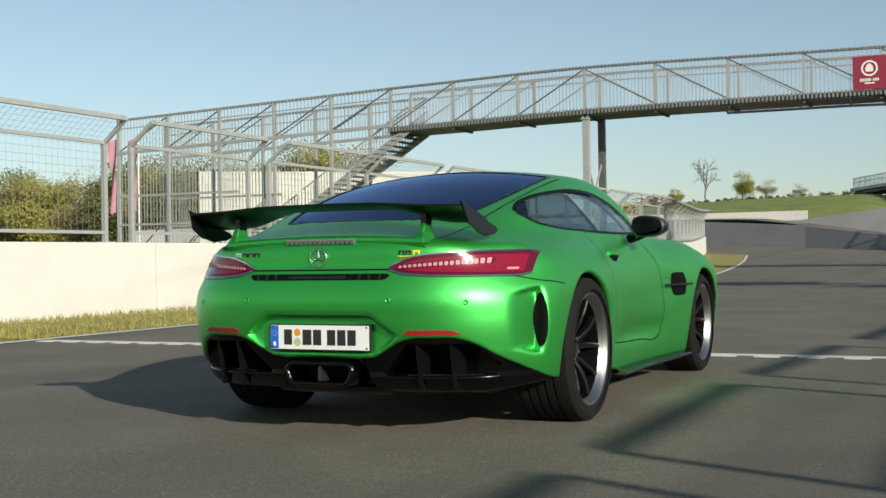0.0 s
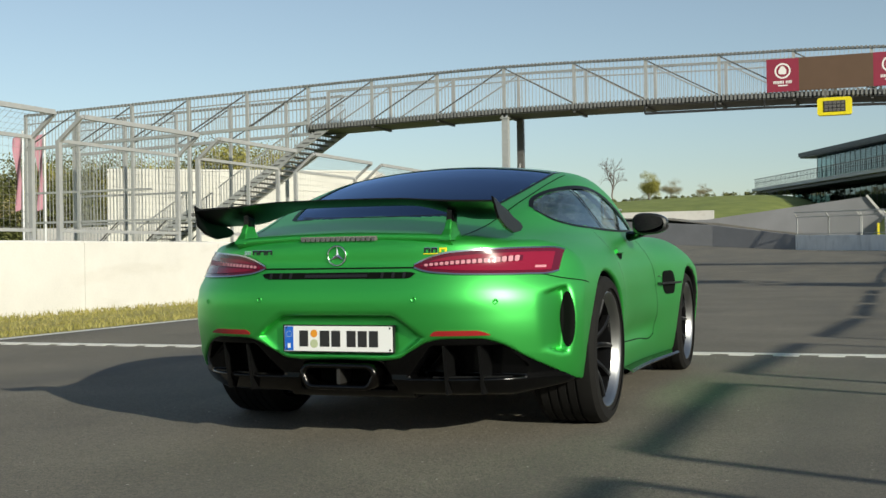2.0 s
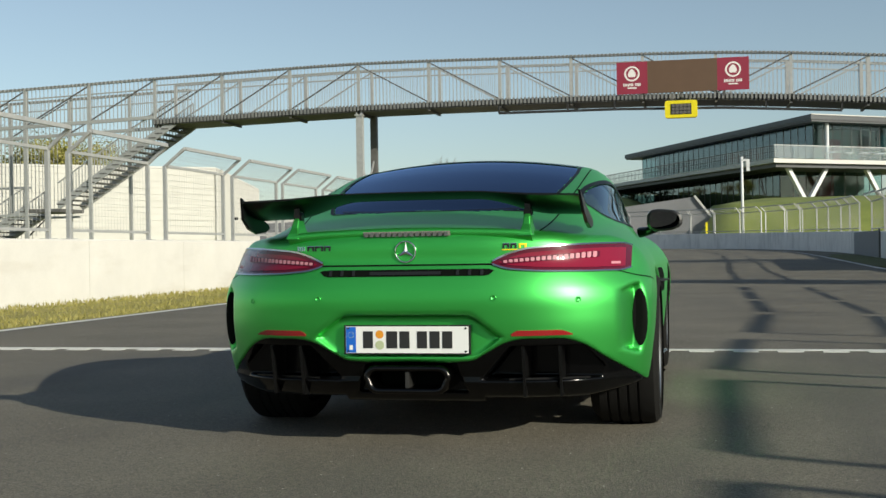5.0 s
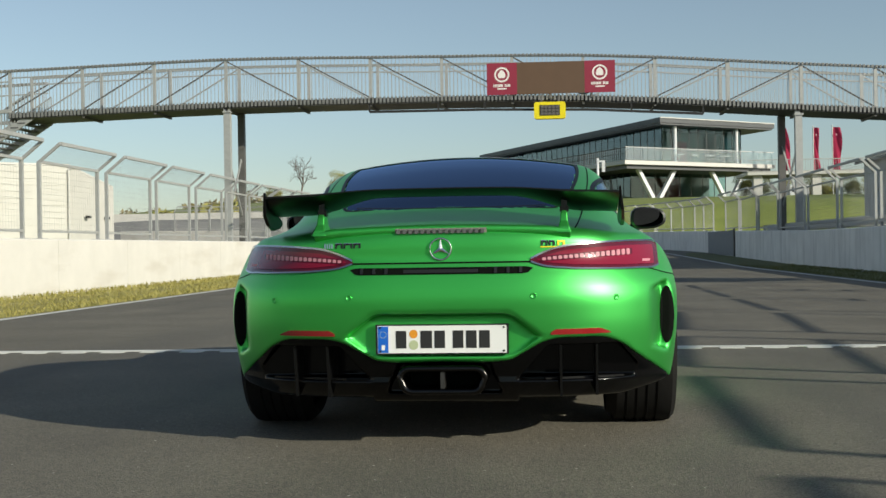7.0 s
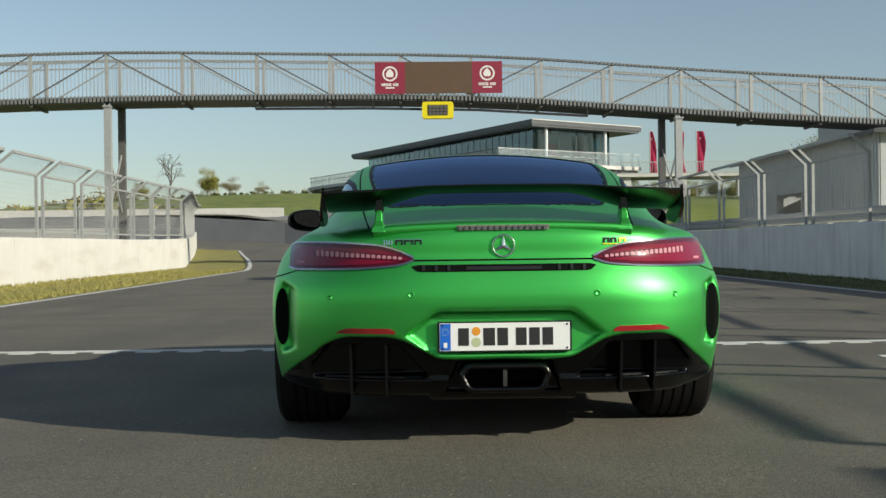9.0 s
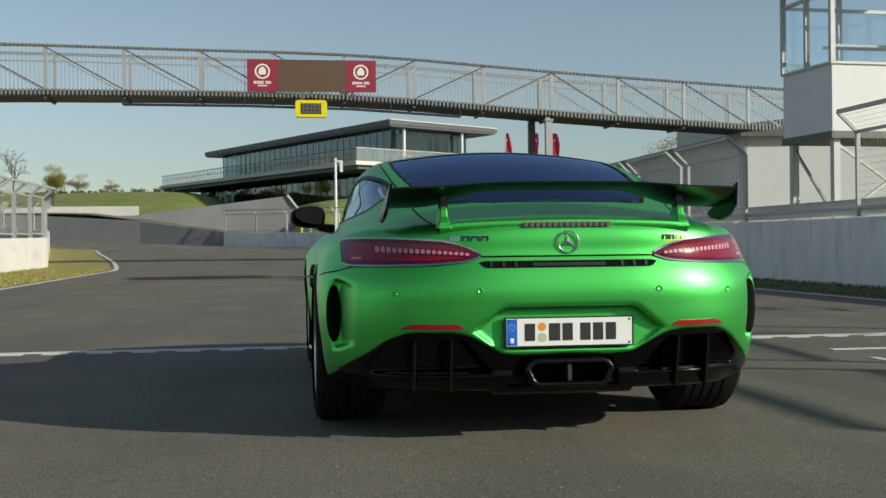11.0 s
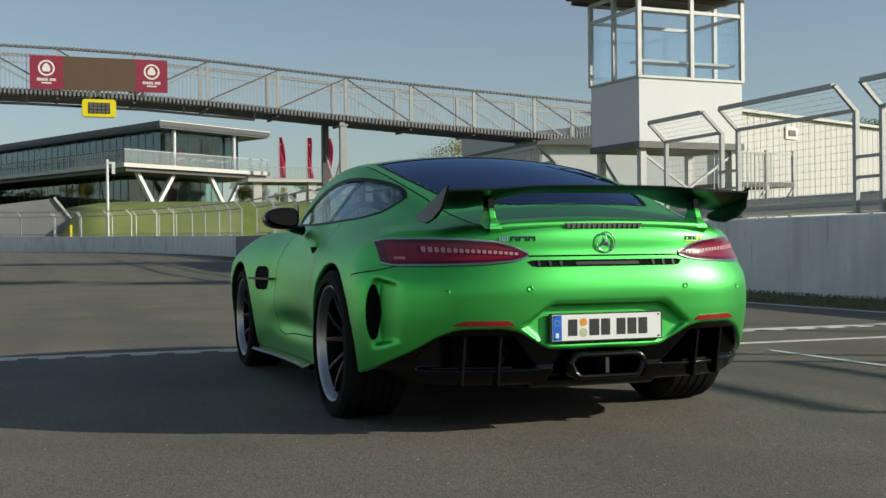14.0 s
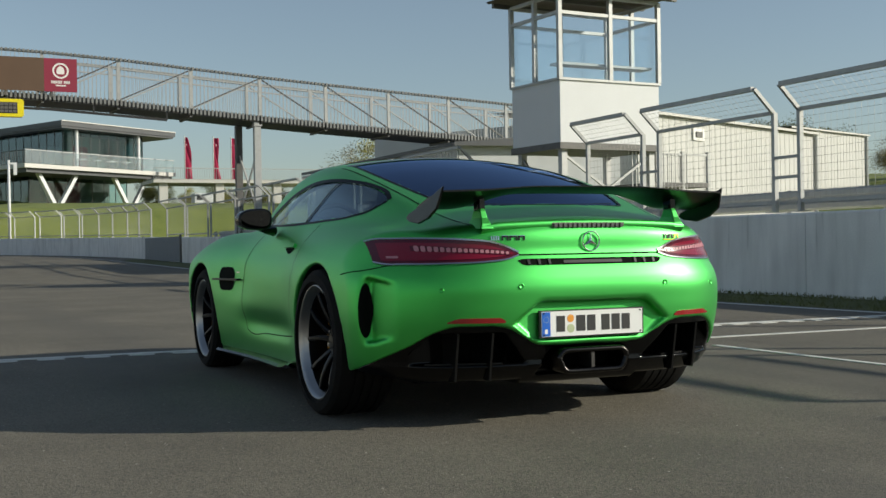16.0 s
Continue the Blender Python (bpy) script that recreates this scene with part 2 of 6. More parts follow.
# ---- mesh helpers ----
class Geo:
    """Collects vertices and faces for one mesh."""

    def __init__(self):
        self.v, self.f = [], []

    def box(self, x0, y0, z0, x1, y1, z1, m=None):
        o = len(self.v)
        pts = [(x, y, z) for z in (z0, z1) for y in (y0, y1) for x in (x0, x1)]
        self.v += [tuple(m @ Vector(p)) for p in pts] if m else pts
        self.f += [tuple(o + i for i in q) for q in ((0, 2, 3, 1), (4, 5, 7, 6), (0, 1, 5, 4), (2, 6, 7, 3), (0, 4, 6, 2), (1, 3, 7, 5))]
        return self

    def bar(self, a, b, w, h=None, up=(0, 0, 1)):
        """A square bar from a to b, w wide and h high."""
        a, b, h = Vector(a), Vector(b), h or w
        d = (b - a).normalized()
        s = d.cross(Vector(up))
        s = s.normalized() if s.length > 1e-4 else Vector((1, 0, 0))
        u = s.cross(d)
        o = len(self.v)
        for p in (a, b):
            for i, j in ((-1, -1), (1, -1), (1, 1), (-1, 1)):
                self.v.append(tuple(p + s * (i * w / 2) + u * (j * h / 2)))
        self.f += [tuple(o + i for i in q) for q in ((3, 2, 1, 0), (4, 5, 6, 7), (0, 1, 5, 4), (1, 2, 6, 5), (2, 3, 7, 6), (3, 0, 4, 7))]
        return self

    def tube(self, pts, r, n=8, cap=True):
        """A round tube along points; r is one radius or one a point."""
        pts = [Vector(p) for p in pts]
        rs = r if isinstance(r, (list, tuple)) else [r] * len(pts)
        o = len(self.v)
        ref = Vector((0, 0, 1))
        for i, p in enumerate(pts):
            d = (pts[min(i + 1, len(pts) - 1)] - pts[max(i - 1, 0)]).normalized()
            s = d.cross(ref)
            s = s.normalized() if s.length > 1e-3 else Vector((1, 0, 0))
            u = s.cross(d)
            for k in range(n):
                a = 2 * math.pi * k / n
                self.v.append(tuple(p + s * (rs[i] * math.cos(a)) + u * (rs[i] * math.sin(a))))
        for i in range(len(pts) - 1):
            for k in range(n):
                q = (o + i * n + k, o + i * n + (k + 1) % n, o + (i + 1) * n + (k + 1) % n, o + (i + 1) * n + k)
                self.f.append(q)
        if cap:
            self.f.append(tuple(o + k for k in range(n))[::-1])
            self.f.append(tuple(o + (len(pts) - 1) * n + k for k in range(n)))
        return self

    def prism(self, outline, z0, z1):
        """An upright prism over a plan outline, counter-clockwise."""
        o, n = len(self.v), len(outline)
        self.v += [(x, y, z0) for x, y in outline] + [(x, y, z1) for x, y in outline]
        self.f.append(tuple(o + i for i in range(n))[::-1])
        self.f.append(tuple(o + n + i for i in range(n)))
        self.f += [(o + i, o + (i + 1) % n, o + n + (i + 1) % n, o + n + i) for i in range(n)]
        return self

    def quad(self, *p):
        o = len(self.v)
        self.v += [tuple(q) for q in p]
        self.f.append(tuple(range(o, o + len(p))))
        return self

    def grid(self, rows, closed=False):
        """A sheet through rows of points of equal length."""
        o, n = len(self.v), len(rows[0])
        for r in rows:
            self.v += [tuple(p) for p in r]
        for i in range(len(rows) - 1):
            for k in range(n if closed else n - 1):
                k2 = (k + 1) % n
                self.f.append((o + i * n + k, o + i * n + k2, o + (i + 1) * n + k2, o + (i + 1) * n + k))
        return self

    def mesh(self, name, material, smooth=False, flip=False):
        me = bpy.data.meshes.new(name)
        me.from_pydata(self.v, [], [f[::-1] for f in self.f] if flip else self.f)
        for m in (material if isinstance(material, (list, tuple)) else [material]):
            me.materials.append(m)
        if smooth:
            me.polygons.foreach_set("use_smooth", [True] * len(me.polygons))
        me.update()
        return me


def tidy(me, merge=0.0, angle=None):
    """Makes the normals of a closed mesh point outward, and joins doubles."""
    bm = bmesh.new()
    bm.from_mesh(me)
    if merge:
        bmesh.ops.remove_doubles(bm, verts=bm.verts, dist=merge)
    bmesh.ops.recalc_face_normals(bm, faces=bm.faces)
    if angle:
        for e in bm.edges:
            if len(e.link_faces) == 2 and e.calc_face_angle(0) > radians(angle):
                e.smooth = False
    bm.to_mesh(me)
    bm.free()
    return me


def bevel(ob, width=0.01, segments=2):
    md = ob.modifiers.new("bevel", "BEVEL")
    md.width, md.segments, md.limit_method = width, segments, "ANGLE"
    return ob


def thing(name, label, category, group="", kind="", at=None):
    ob = new(name)
    ob.empty_display_size = 0.1
    tagged(ob, label, category, group, kind)
    if at is not None:
        ob.matrix_world = at
    return ob


def part(name, geo, material, parent=None, label="", smooth=False, kind="", fix=False):
    me = geo if isinstance(geo, bpy.types.Mesh) else geo.mesh(name, material, smooth)
    if fix:
        tidy(me)
    ob = new(name, me)
    if parent is not None:
        ob.parent = parent
    tagged(ob, label, "", "", kind)
    return ob


def whole(name, geo, material, label, category, group="", kind="", smooth=False, fix=False):
    ob = part(name, geo, material, None, "", smooth, "", fix)
    return tagged(ob, label, category, group, kind)


def smoothstep(a, b, x):
    t = min(1.0, max(0.0, (x - a) / (b - a)))
    return t * t * (3 - 2 * t)


# ---- ground, road and walls ----
def height(x, y):
    """The lie of the land."""
    z = 0.011 * max(0.0, y - 35) * (1 - smoothstep(110, 170, y)) + 0.9 * smoothstep(110, 170, y)
    z += 0.055 * max(0.0, -x - 4) * smoothstep(60, 95, y) * smoothstep(60, 12, -x + 0) if x > -60 else 0.0
    # the bank below the pavilion
    z += 3.9 * smoothstep(-2, 2.5, x) * smoothstep(92, 103, y) * (1 - smoothstep(150, 220, y)) * smoothstep(11.2, 13.2, x + 0.11 * y)
    z += 1.25 * smoothstep(0, 8, x) * smoothstep(103, 135, y) * (1 - smoothstep(180, 240, y))
    # the meadow behind the far wall
    z += 7.3 * smoothstep(104, 190, y) * smoothstep(8, -14, x) * smoothstep(-130, -50, x) * (1 + 0.12 * smoothstep(-40, 0, x))
    # the raised ground behind the sheds on the sunny side
    z += 3.4 * smoothstep(40, 54, x) * smoothstep(8, 40, y) * (1 - smoothstep(60, 90, y))
    z += 4.5 * smoothstep(60, 130, x) * smoothstep(0, 60, y)
    z += 14.0 * smoothstep(260, 900, math.hypot(x, y))
    return z


def road_left(y):
    return -6.6 - 0.158 * 38 * max(0.0, (y - 36) / 38) ** 1.15 * (y < 74) - (6.0 + 90 * ((y - 74) / 12) ** 1.6 if y >= 74 else 0)


def wall_left_x(y):
    """Face of the pale wall: straight, then bending off gently."""
    return -9.72 - 0.175 * max(0.0, y - 42)


def wall_right_path():
    pts = [(8.4, y) for y in range(-42, -1, 4)] + [(8.7, 1.75), (9.0, 5.5)] + [(9.0, y) for y in range(8, 61, 4)]
    pts += [(8.7, 66), (7.9, 72), (6.4, 79), (3.6, 86), (0, 90.5), (-5, 94), (-12, 97), (-22, 100), (-36, 102), (-60, 104), (-110, 106)]
    return pts


def steps(marks):
    out = []
    for a, b, s in marks:
        out += list(np.arange(a, b, s))
    return [float(v) for v in out]


gx = steps([(-1600, -400, 120), (-400, -120, 28), (-120, -40, 8), (-40, 40, 2), (40, 120, 8), (120, 400, 28), (400, 1601, 120)])
gy = steps([(-1600, -400, 120), (-400, -60, 34), (-60, 0, 6), (0, 130, 2), (130, 260, 10), (260, 500, 30), (500, 1601, 110)])
g = Geo()
g.grid([[(x, y, height(x, y) - 0.05) for x in gx] for y in gy])
whole("ground", g, GRASS_GROUND, "open meadow ground with short spring grass", "ground", kind="structure", smooth=True)

g = Geo()
rows = []
for y in steps([(-80, 0, 5), (0, 72, 2), (72, 88, 0.5), (88, 108, 2)]):
    l = road_left(y)
    far = sorted((q, p) for p, q in wall_right_path())
    r = 7.0 if y < 58 else float(np.interp(y, *zip(*far))) + 0.1
    w = [l + (r - l) * (k / 24) for k in range(25)]
    rows.append([(x, y, height(x, y)) for x in w])
g.grid(rows)
whole("road", g, ASPHALT, "dark grey asphalt race track with tyre-darkened lanes", "road", kind="structure", smooth=True)

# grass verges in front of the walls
# right verge: the wall's shade is mixed into this darker green
SHADED_VERGE = mat("shaded_green_verge", (0.09, 0.105, 0.03), 0.95, var=0.35, scale=1.4, fine=40, bump=0.02, second=(0.13, 0.14, 0.04))
for name, xa, xb in (("verge_left", -9.72, -6.6), ("verge_right", 7.0, 9.02)):
    g = Geo()
    rows = []
    for y in steps([(-40, 0, 2), (0, 61, 1)] + ([(61, 75.6, 0.5)] if xa < 0 else [])):
        a, b = (wall_left_x(y), max(wall_left_x(y), min(xb, road_left(y)))) if xa < 0 else (xa, xb)
        rows.append([(a + (b - a) * k / 8, y, height(a, y) - 0.02 + 0.035 * math.sin(k / 8 * math.pi) + 0.015 * noise.noise((k * 3.1, y * 1.7, 0))) for k in range(9)])
    g.grid(rows)
    whole(name, g, VERGE if xa < 0 else SHADED_VERGE, "dry grass verge between track and concrete wall", "verge", kind="structure", smooth=True)

# painted lines
def stripe(g, pts, w, lift=0.006):
    rows = []
    for i, (x, y) in enumerate(pts):
        a, b = pts[max(0, i - 1)], pts[min(len(pts) - 1, i + 1)]
        d = Vector((b[0] - a[0], b[1] - a[1], 0)).normalized()
        s = Vector((d.y, -d.x, 0)) * (w / 2)
        rows.append([(x - s.x, y - s.y, height(x, y) + lift), (x + s.x, y + s.y, height(x, y) + lift)])
    return g.grid(rows)


edge = Geo()
stripe(edge, [(road_left(y) + 0.16, y) for y in steps([(-60, 0, 4), (0, 72, 1.5), (72, 79, 0.25)])], 0.16)
whole("edge_line_left", edge, LINE_WHITE, "white painted edge line of the track", "road marking", kind="structure")
edge = Geo()
stripe(edge, [(6.78, y) for y in steps([(-60, 60, 3)])] + [(6.6, 66), (6.0, 72), (4.6, 79), (2.0, 85), (-2, 89), (-8, 92.5)], 0.13)
whole("edge_line_right", edge, LINE_WHITE, "white painted edge line of the track", "road marking", kind="structure")

# start line with its row of checks
g = Geo().box(-6.3, 3.86, 0.001, 6.6, 3.97, 0.006)
start = whole("start_line", g, LINE_WHITE, "white start line with a row of painted checks", "road marking", kind="structure")
block = Geo().box(-0.095, -0.042, 0.001, 0.095, 0.042, 0.006).mesh("check", LINE_WHITE)
for k in range(39):
    c = part("check", block, None, start)
    c.location = (-6.16 + k * 0.333, 3.775, 0)
g = Geo()
g.box(2.9, 2.61, 0.001, 5.4, 2.69, 0.006).box(2.86, 0.1, 0.001, 2.92, 2.02, 0.006)
whole("grid_box_marking", g, LINE_WHITE, "white painted starting grid bracket on the asphalt", "road marking", kind="structure")


# concrete walls, each segment a piece with a joint
def wall_run(name, pts, top, thick, material, label, side=1, far=None):
    """A concrete wall along plan points; top gives its height over the ground at a running length."""
    root = thing(name, label, "wall", kind="structure")
    run, out = 0.0, []
    for (xa, ya), (xb, yb) in zip(pts[:-1], pts[1:]):
        a, b = Vector((xa, ya, 0)), Vector((xb, yb, 0))
        d = (b - a)
        L = d.length
        d.normalize()
        n = Vector((d.y, -d.x, 0)) * side
        g = Geo()
        e = 0.006
        p = [a + d * e, b - d * e]
        rows = []
        for q in p:
            z = height(q.x, q.y)
            h = top(run + (q - a).length)
            prof = [(0, -0.3), (0, h - 0.03), (0.03, h), (thick - 0.03, h), (thick, h - 0.03), (thick, -0.3)]
            rows.append([(q.x + n.x * s, q.y + n.y * s, z + t) for s, t in prof])
        g.grid(rows)
        for r in rows:
            g.quad(*r)
        # panels past y = 93 can take a concrete with shade in its colour
        part("wall_panel", g, far if far and min(ya, yb) > 93 else material, root, fix=True)
        run += L
    return root


wall_run("wall_left", [(-9.72, y) for y in range(-38, 43, 4)] + [(wall_left_x(y), y) for y in range(46, 79, 4)] + [(-17.2, 80.5), (-19.4, 82.3), (-23, 84), (-34, 87)],
         lambda s: 1.12, 0.28, CONCRETE_PALE, "pale whitewashed concrete track wall, stained near its foot", side=-1)
wall_run("wall_right", wall_right_path(), lambda s: 1.2 + 0.72 * smoothstep(139, 151, s) + 0.25 * smoothstep(150, 172, s), 0.3, CONCRETE, "grey concrete track wall, stained, with panel joints", far=CONCRETE_SHADED)
# the tall retaining wall beside the upper road, its shade put into the colour
g = Geo()
foot = []
for x in (-34, -27, -20, -13, -10, -7, -4, -2, 0.4, 2.7):
    y = 100.5 - 0.12 * max(0, x)
    zt = 3.5 + 1.65 * max(0, (x + 13) / 13.4) if x < 0.5 else 2.1
    foot.append([(x, y, 0), (x, y, zt), (x, y + 0.35, zt), (x, y + 0.35, 0)])
g.grid(foot)
whole("retaining_wall", g, CONCRETE_SHADED, "tall grey concrete retaining wall beside the upper road", "wall", kind="structure", fix=True)
g = Geo().bar((0.35, 100.35, 5.22), (2.75, 100.2, 2.1), 0.22, 0.18)
whole("ramp_coping", g, SOFFIT, "pale sloping coping at the retaining wall's end", "coping", kind="structure")
# upper road and low white wall behind the far barrier
g = Geo()
rows = []
front_y = sorted((p, q) for p, q in wall_right_path() if q > 88)
for k in range(6):
    row = []
    for x in np.linspace(-70, -3, 30):
        ya = float(np.interp(x, *zip(*front_y))) + 0.35
        yb = 100.45 if x > -13 else 105.95
        row.append((x, ya + (yb - ya) * k / 5, float(np.interp(x, (-70, -60, -36, -20.7, -16.7, -13.6, -6.5, -3), (2.7, 2.75, 3.6, 3.72, 3.6, 3.2, 2.05, 1.7))) + 0.05 * k))
    rows.append(row)
g.grid(rows)
whole("upper_road", g, ASPHALT, "grey asphalt of the rising upper road", "road", kind="structure")
g = Geo().box(-90, 106, 2.0, -13.1, 106.3, 4.5)
whole("far_wall", g, CONCRETE_PALE, "low white wall along the foot of the meadow", "wall", kind="structure")


# ---- track fences ----
def fence_parts(length, side, bend=1.57, up=1.92, lean=0.45):
    """One welded panel on top of the wall: two posts with arms leaning over the track, rails and wire mesh. side: +1 leans to +x."""
    root = thing("track_fence", "galvanised welded wire debris fence on the concrete wall", "fence", "track fences")
    arm = lean * side
    for y in (0.0, length):
        p = part("post", Geo().box(-0.035, y - 0.035, 0, 0.035, y + 0.035, bend), STEEL, root)
        part("base_plate", Geo().box(-0.12, y - 0.1, 0, 0.12, y + 0.1, 0.014), STEEL, p)
        part("arm", Geo().bar((0, y, bend - 0.02), (arm, y, up), 0.055), STEEL, root)
    for nm, x, z, w in (("bottom_rail", 0, 0.16, 0.05), ("middle_rail", 0, bend, 0.055), ("top_rail", arm, up, 0.07)):
        part(nm, Geo().bar((x, 0.03, z), (x, length - 0.03, z), w), STEEL, root)
    g = Geo()
    for k in range(1, int(length / 0.12)):
        y = k * 0.12
        g.tube([(0, y, 0.16), (0, y, bend), (arm, y, up)], 0.0024, 3, False)
    for k in range(12):
        g.tube([(0, 0, 0.2 + k * 0.12), (0, length, 0.2 + k * 0.12)], 0.0024, 3, False)
    for k in range(1, 5):
        g.tube([(arm * k / 5, 0, bend + (up - bend) * k / 5), (arm * k / 5, length, bend + (up - bend) * k / 5)], 0.0024, 3, False)
    part("wire_mesh", g, WIRE, root, kind="stuff")
    return root


fence_l = fence_parts(3.1, 1)
fence_l.matrix_world = pose(-9.9, 13.62, 1.12 + height(0, 13.6))
for y, size in ((-10.0, 3.3), (-6.1, 3.3), (-2.2, 3.3), (1.7, 3.3), (5.68, 3.32), (9.63, 3.3), (17.52, 3.08), (21.17, 3.0), (24.66, 2.82), (28.13, 2.7), (31.3, 2.52), (34.25, 2.4), (37.05, 2.4), (39.8, 2.4)):
    c = copy_thing(fence_l, pose(-9.9, y, 1.12 + height(0, y)))
    c.scale = (1, size / 3.1, 1)
for k in range(12):
    y = 42.9 + 3.05 * k
    c = copy_thing(fence_l, pose(wall_left_x(y) - 0.18, y, 1.12 + height(wall_left_x(y), y), 0, 0, 9.93))
    c.scale = (1, 0.94, 1)
for x, y, a in ((-17.5, 80.5, 52), (-20.1, 82.4, 64), (-23.1, 83.8, 75), (-26.2, 84.7, 75)):
    copy_thing(fence_l, pose(x, y, 1.12 + height(x, y), 0, 0, a))
fence_r = fence_parts(3.05, -1, 1.52, 1.87, 0.38)
fence_r.matrix_world = pose(9.25, 8.94, 1.22)
copy_thing(fence_r, pose(9.25, 5.32, 1.22))
copy_thing(fence_r, pose(8.98, 1.70, 1.22, 0, 0, -4.6))
narrow = fence_parts(2.65, -1, 1.52, 1.87, 0.38)
narrow.matrix_world = pose(8.65, -1.77, 1.22, 0, 0, -4.6)
for k in range(1, 4):
    copy_thing(narrow, pose(8.65, -1.77 - 3.23 * k, 1.22))
short = fence_parts(1.9, -1, 1.52, 1.87, 0.38)
short.matrix_world = pose(9.25, 12.5, 1.22)
bays = (19.2, 23.4, 27.5, 31.9, 36.7, 41.7, 46.6, 51.5, 56.4)
for a, b in zip(bays[:-1], bays[1:]):
    c = copy_thing(fence_r, pose(9.25, a + 0.28, 1.2 + height(9, a)))
    c.scale = (1, (b - a - 0.56) / 3.05, 1)
# the fence goes on round the bend
pts = wall_right_path()
run = [Vector((x, y, 0)) for x, y in pts if 58 <= y <= 94]
for a, b in zip(run[:-1], run[1:]):
    n = max(1, round((b - a).length / 3.6))
    for k in range(n):
        q = a + (b - a) * (k / n)
        turn = math.degrees(math.atan2(-(b - a).x, (b - a).y))
        copy_thing(fence_r, pose(q.x + 0.15, q.y, 1.2 + height(q.x, q.y), 0, 0, turn))


# ---- footbridge ----
EDGING = mat("dull_clip_edging", (0.22, 0.22, 0.215), 0.6, metal=0.3, var=0.2, scale=6, fine=80)
BY0, BY1 = 40.2, 42.2


DECK = [(-40, 5.9), (-20.0, 6.24), (-12.5, 6.45), (-2.3, 6.44), (2.9, 6.33), (9.5, 5.76), (17.8, 5.25), (32, 4.35)]


def deck_z(x):
    """Underside of the cambered deck."""
    u, v = zip(*DECK)
    return sum(np.interp(x + d, u, v) for d in (-3, -1.5, 0, 1.5, 3)) / 5


def rail_h(x):
    """Height of the truss over the deck's underside."""
    return 1.77 + 0.16 * smoothstep(-2, -14, x)


def build_bridge():
    root = thing("footbridge", "galvanised steel truss footbridge over the track, deck underside weathered dark", "footbridge")
    xs = [-21.15, -18.15, -15.2, -12.3, -9.4, -6.55] + [-3.75 + 2.72 * k for k in range(14)]
    for y, near in ((BY0, True), (BY1, False)):
        d = -0.04 if near else 0.04
        for nm, dz, w, h in (("top_chord", 0, 0.09, 0.09), ("bottom_chord", 0.13, 0.1, 0.2), ("mid_rail", -0.28, 0.04, 0.05)):
            g = Geo()
            g.grid([[(a, y + i * w / 2, deck_z(a) + dz + (0 if dz > 0.1 else rail_h(a)) + j * h / 2) for i, j in ((-1, -1), (1, -1), (1, 1), (-1, 1))] for a in xs], closed=True)
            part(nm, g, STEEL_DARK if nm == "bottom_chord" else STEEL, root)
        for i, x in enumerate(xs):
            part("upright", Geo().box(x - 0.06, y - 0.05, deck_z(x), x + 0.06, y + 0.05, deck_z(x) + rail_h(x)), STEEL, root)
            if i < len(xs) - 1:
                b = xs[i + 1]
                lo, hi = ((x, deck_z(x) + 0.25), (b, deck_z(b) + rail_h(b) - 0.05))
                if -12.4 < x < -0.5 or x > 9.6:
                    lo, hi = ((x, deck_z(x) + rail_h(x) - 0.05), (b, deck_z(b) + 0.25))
                # near-side diagonals in the darker steel, far-side ones in the pale
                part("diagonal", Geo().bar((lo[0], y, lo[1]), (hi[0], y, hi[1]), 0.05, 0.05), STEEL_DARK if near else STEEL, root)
        g, t = Geo(), Geo()
        x = xs[0]
        while x < xs[-1]:
            z = deck_z(x)
            H = rail_h(x)
            g.box(x - 0.008, y + d - 0.008, z + 0.2, x + 0.008, y + d + 0.008, z + H)
            t.box(x - 0.04, y + d * 2 - 0.03, z + H - 0.045, x + 0.04, y + d * 2 + 0.03, z + H + 0.055)
            t.box(x - 0.04, y + d * 2 - 0.03, z + 0.04, x + 0.04, y + d * 2 + 0.03, z + 0.27)
            x += 0.15
        part("bar_infill", g, STEEL, root, kind="stuff")
        part("clip_edging", t, EDGING, root, kind="stuff")
    g = Geo()
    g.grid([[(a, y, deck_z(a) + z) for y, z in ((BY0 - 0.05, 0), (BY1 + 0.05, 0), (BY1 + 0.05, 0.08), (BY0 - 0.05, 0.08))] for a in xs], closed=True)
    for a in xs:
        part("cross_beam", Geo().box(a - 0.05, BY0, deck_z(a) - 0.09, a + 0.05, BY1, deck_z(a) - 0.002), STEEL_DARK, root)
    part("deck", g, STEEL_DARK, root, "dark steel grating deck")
    # frame below the deck that carries the lamp
    g = Geo()
    for a, b in ((-6.6, -2.1), (-2.1, 2.0), (2.0, 6.2)):
        g.bar((a, BY0, deck_z(a) - 0.3), (b, BY0, deck_z(b) - 0.3), 0.09)
    for x in (-6.6, -3.9, -2.1, 0.8, 3.5, 6.2):
        g.box(x - 0.03, BY0 - 0.03, deck_z(x) - 0.3, x + 0.03, BY0 + 0.03, deck_z(x) + 0.02)
    part("lamp_frame", g, BLACK_MATT, root, "dark steel lamp frame")
    for x in (-12.3, 9.75):
        part("column", Geo().box(x - 0.13, BY0, -0.2, x + 0.13, BY0 + 0.26, deck_z(x)), STEEL, root)
        xb = x + (0.1 if x < 0 else -0.3)
        # back column in the darker steel, front one in the pale
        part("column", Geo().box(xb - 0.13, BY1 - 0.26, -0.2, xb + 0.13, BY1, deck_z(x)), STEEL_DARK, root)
        part("column_head", Geo().box(x - 0.17, BY0 - 0.05, deck_z(x) - 0.16, x + 0.17, BY0 + 0.3, deck_z(x) - 0.1), STEEL, root)
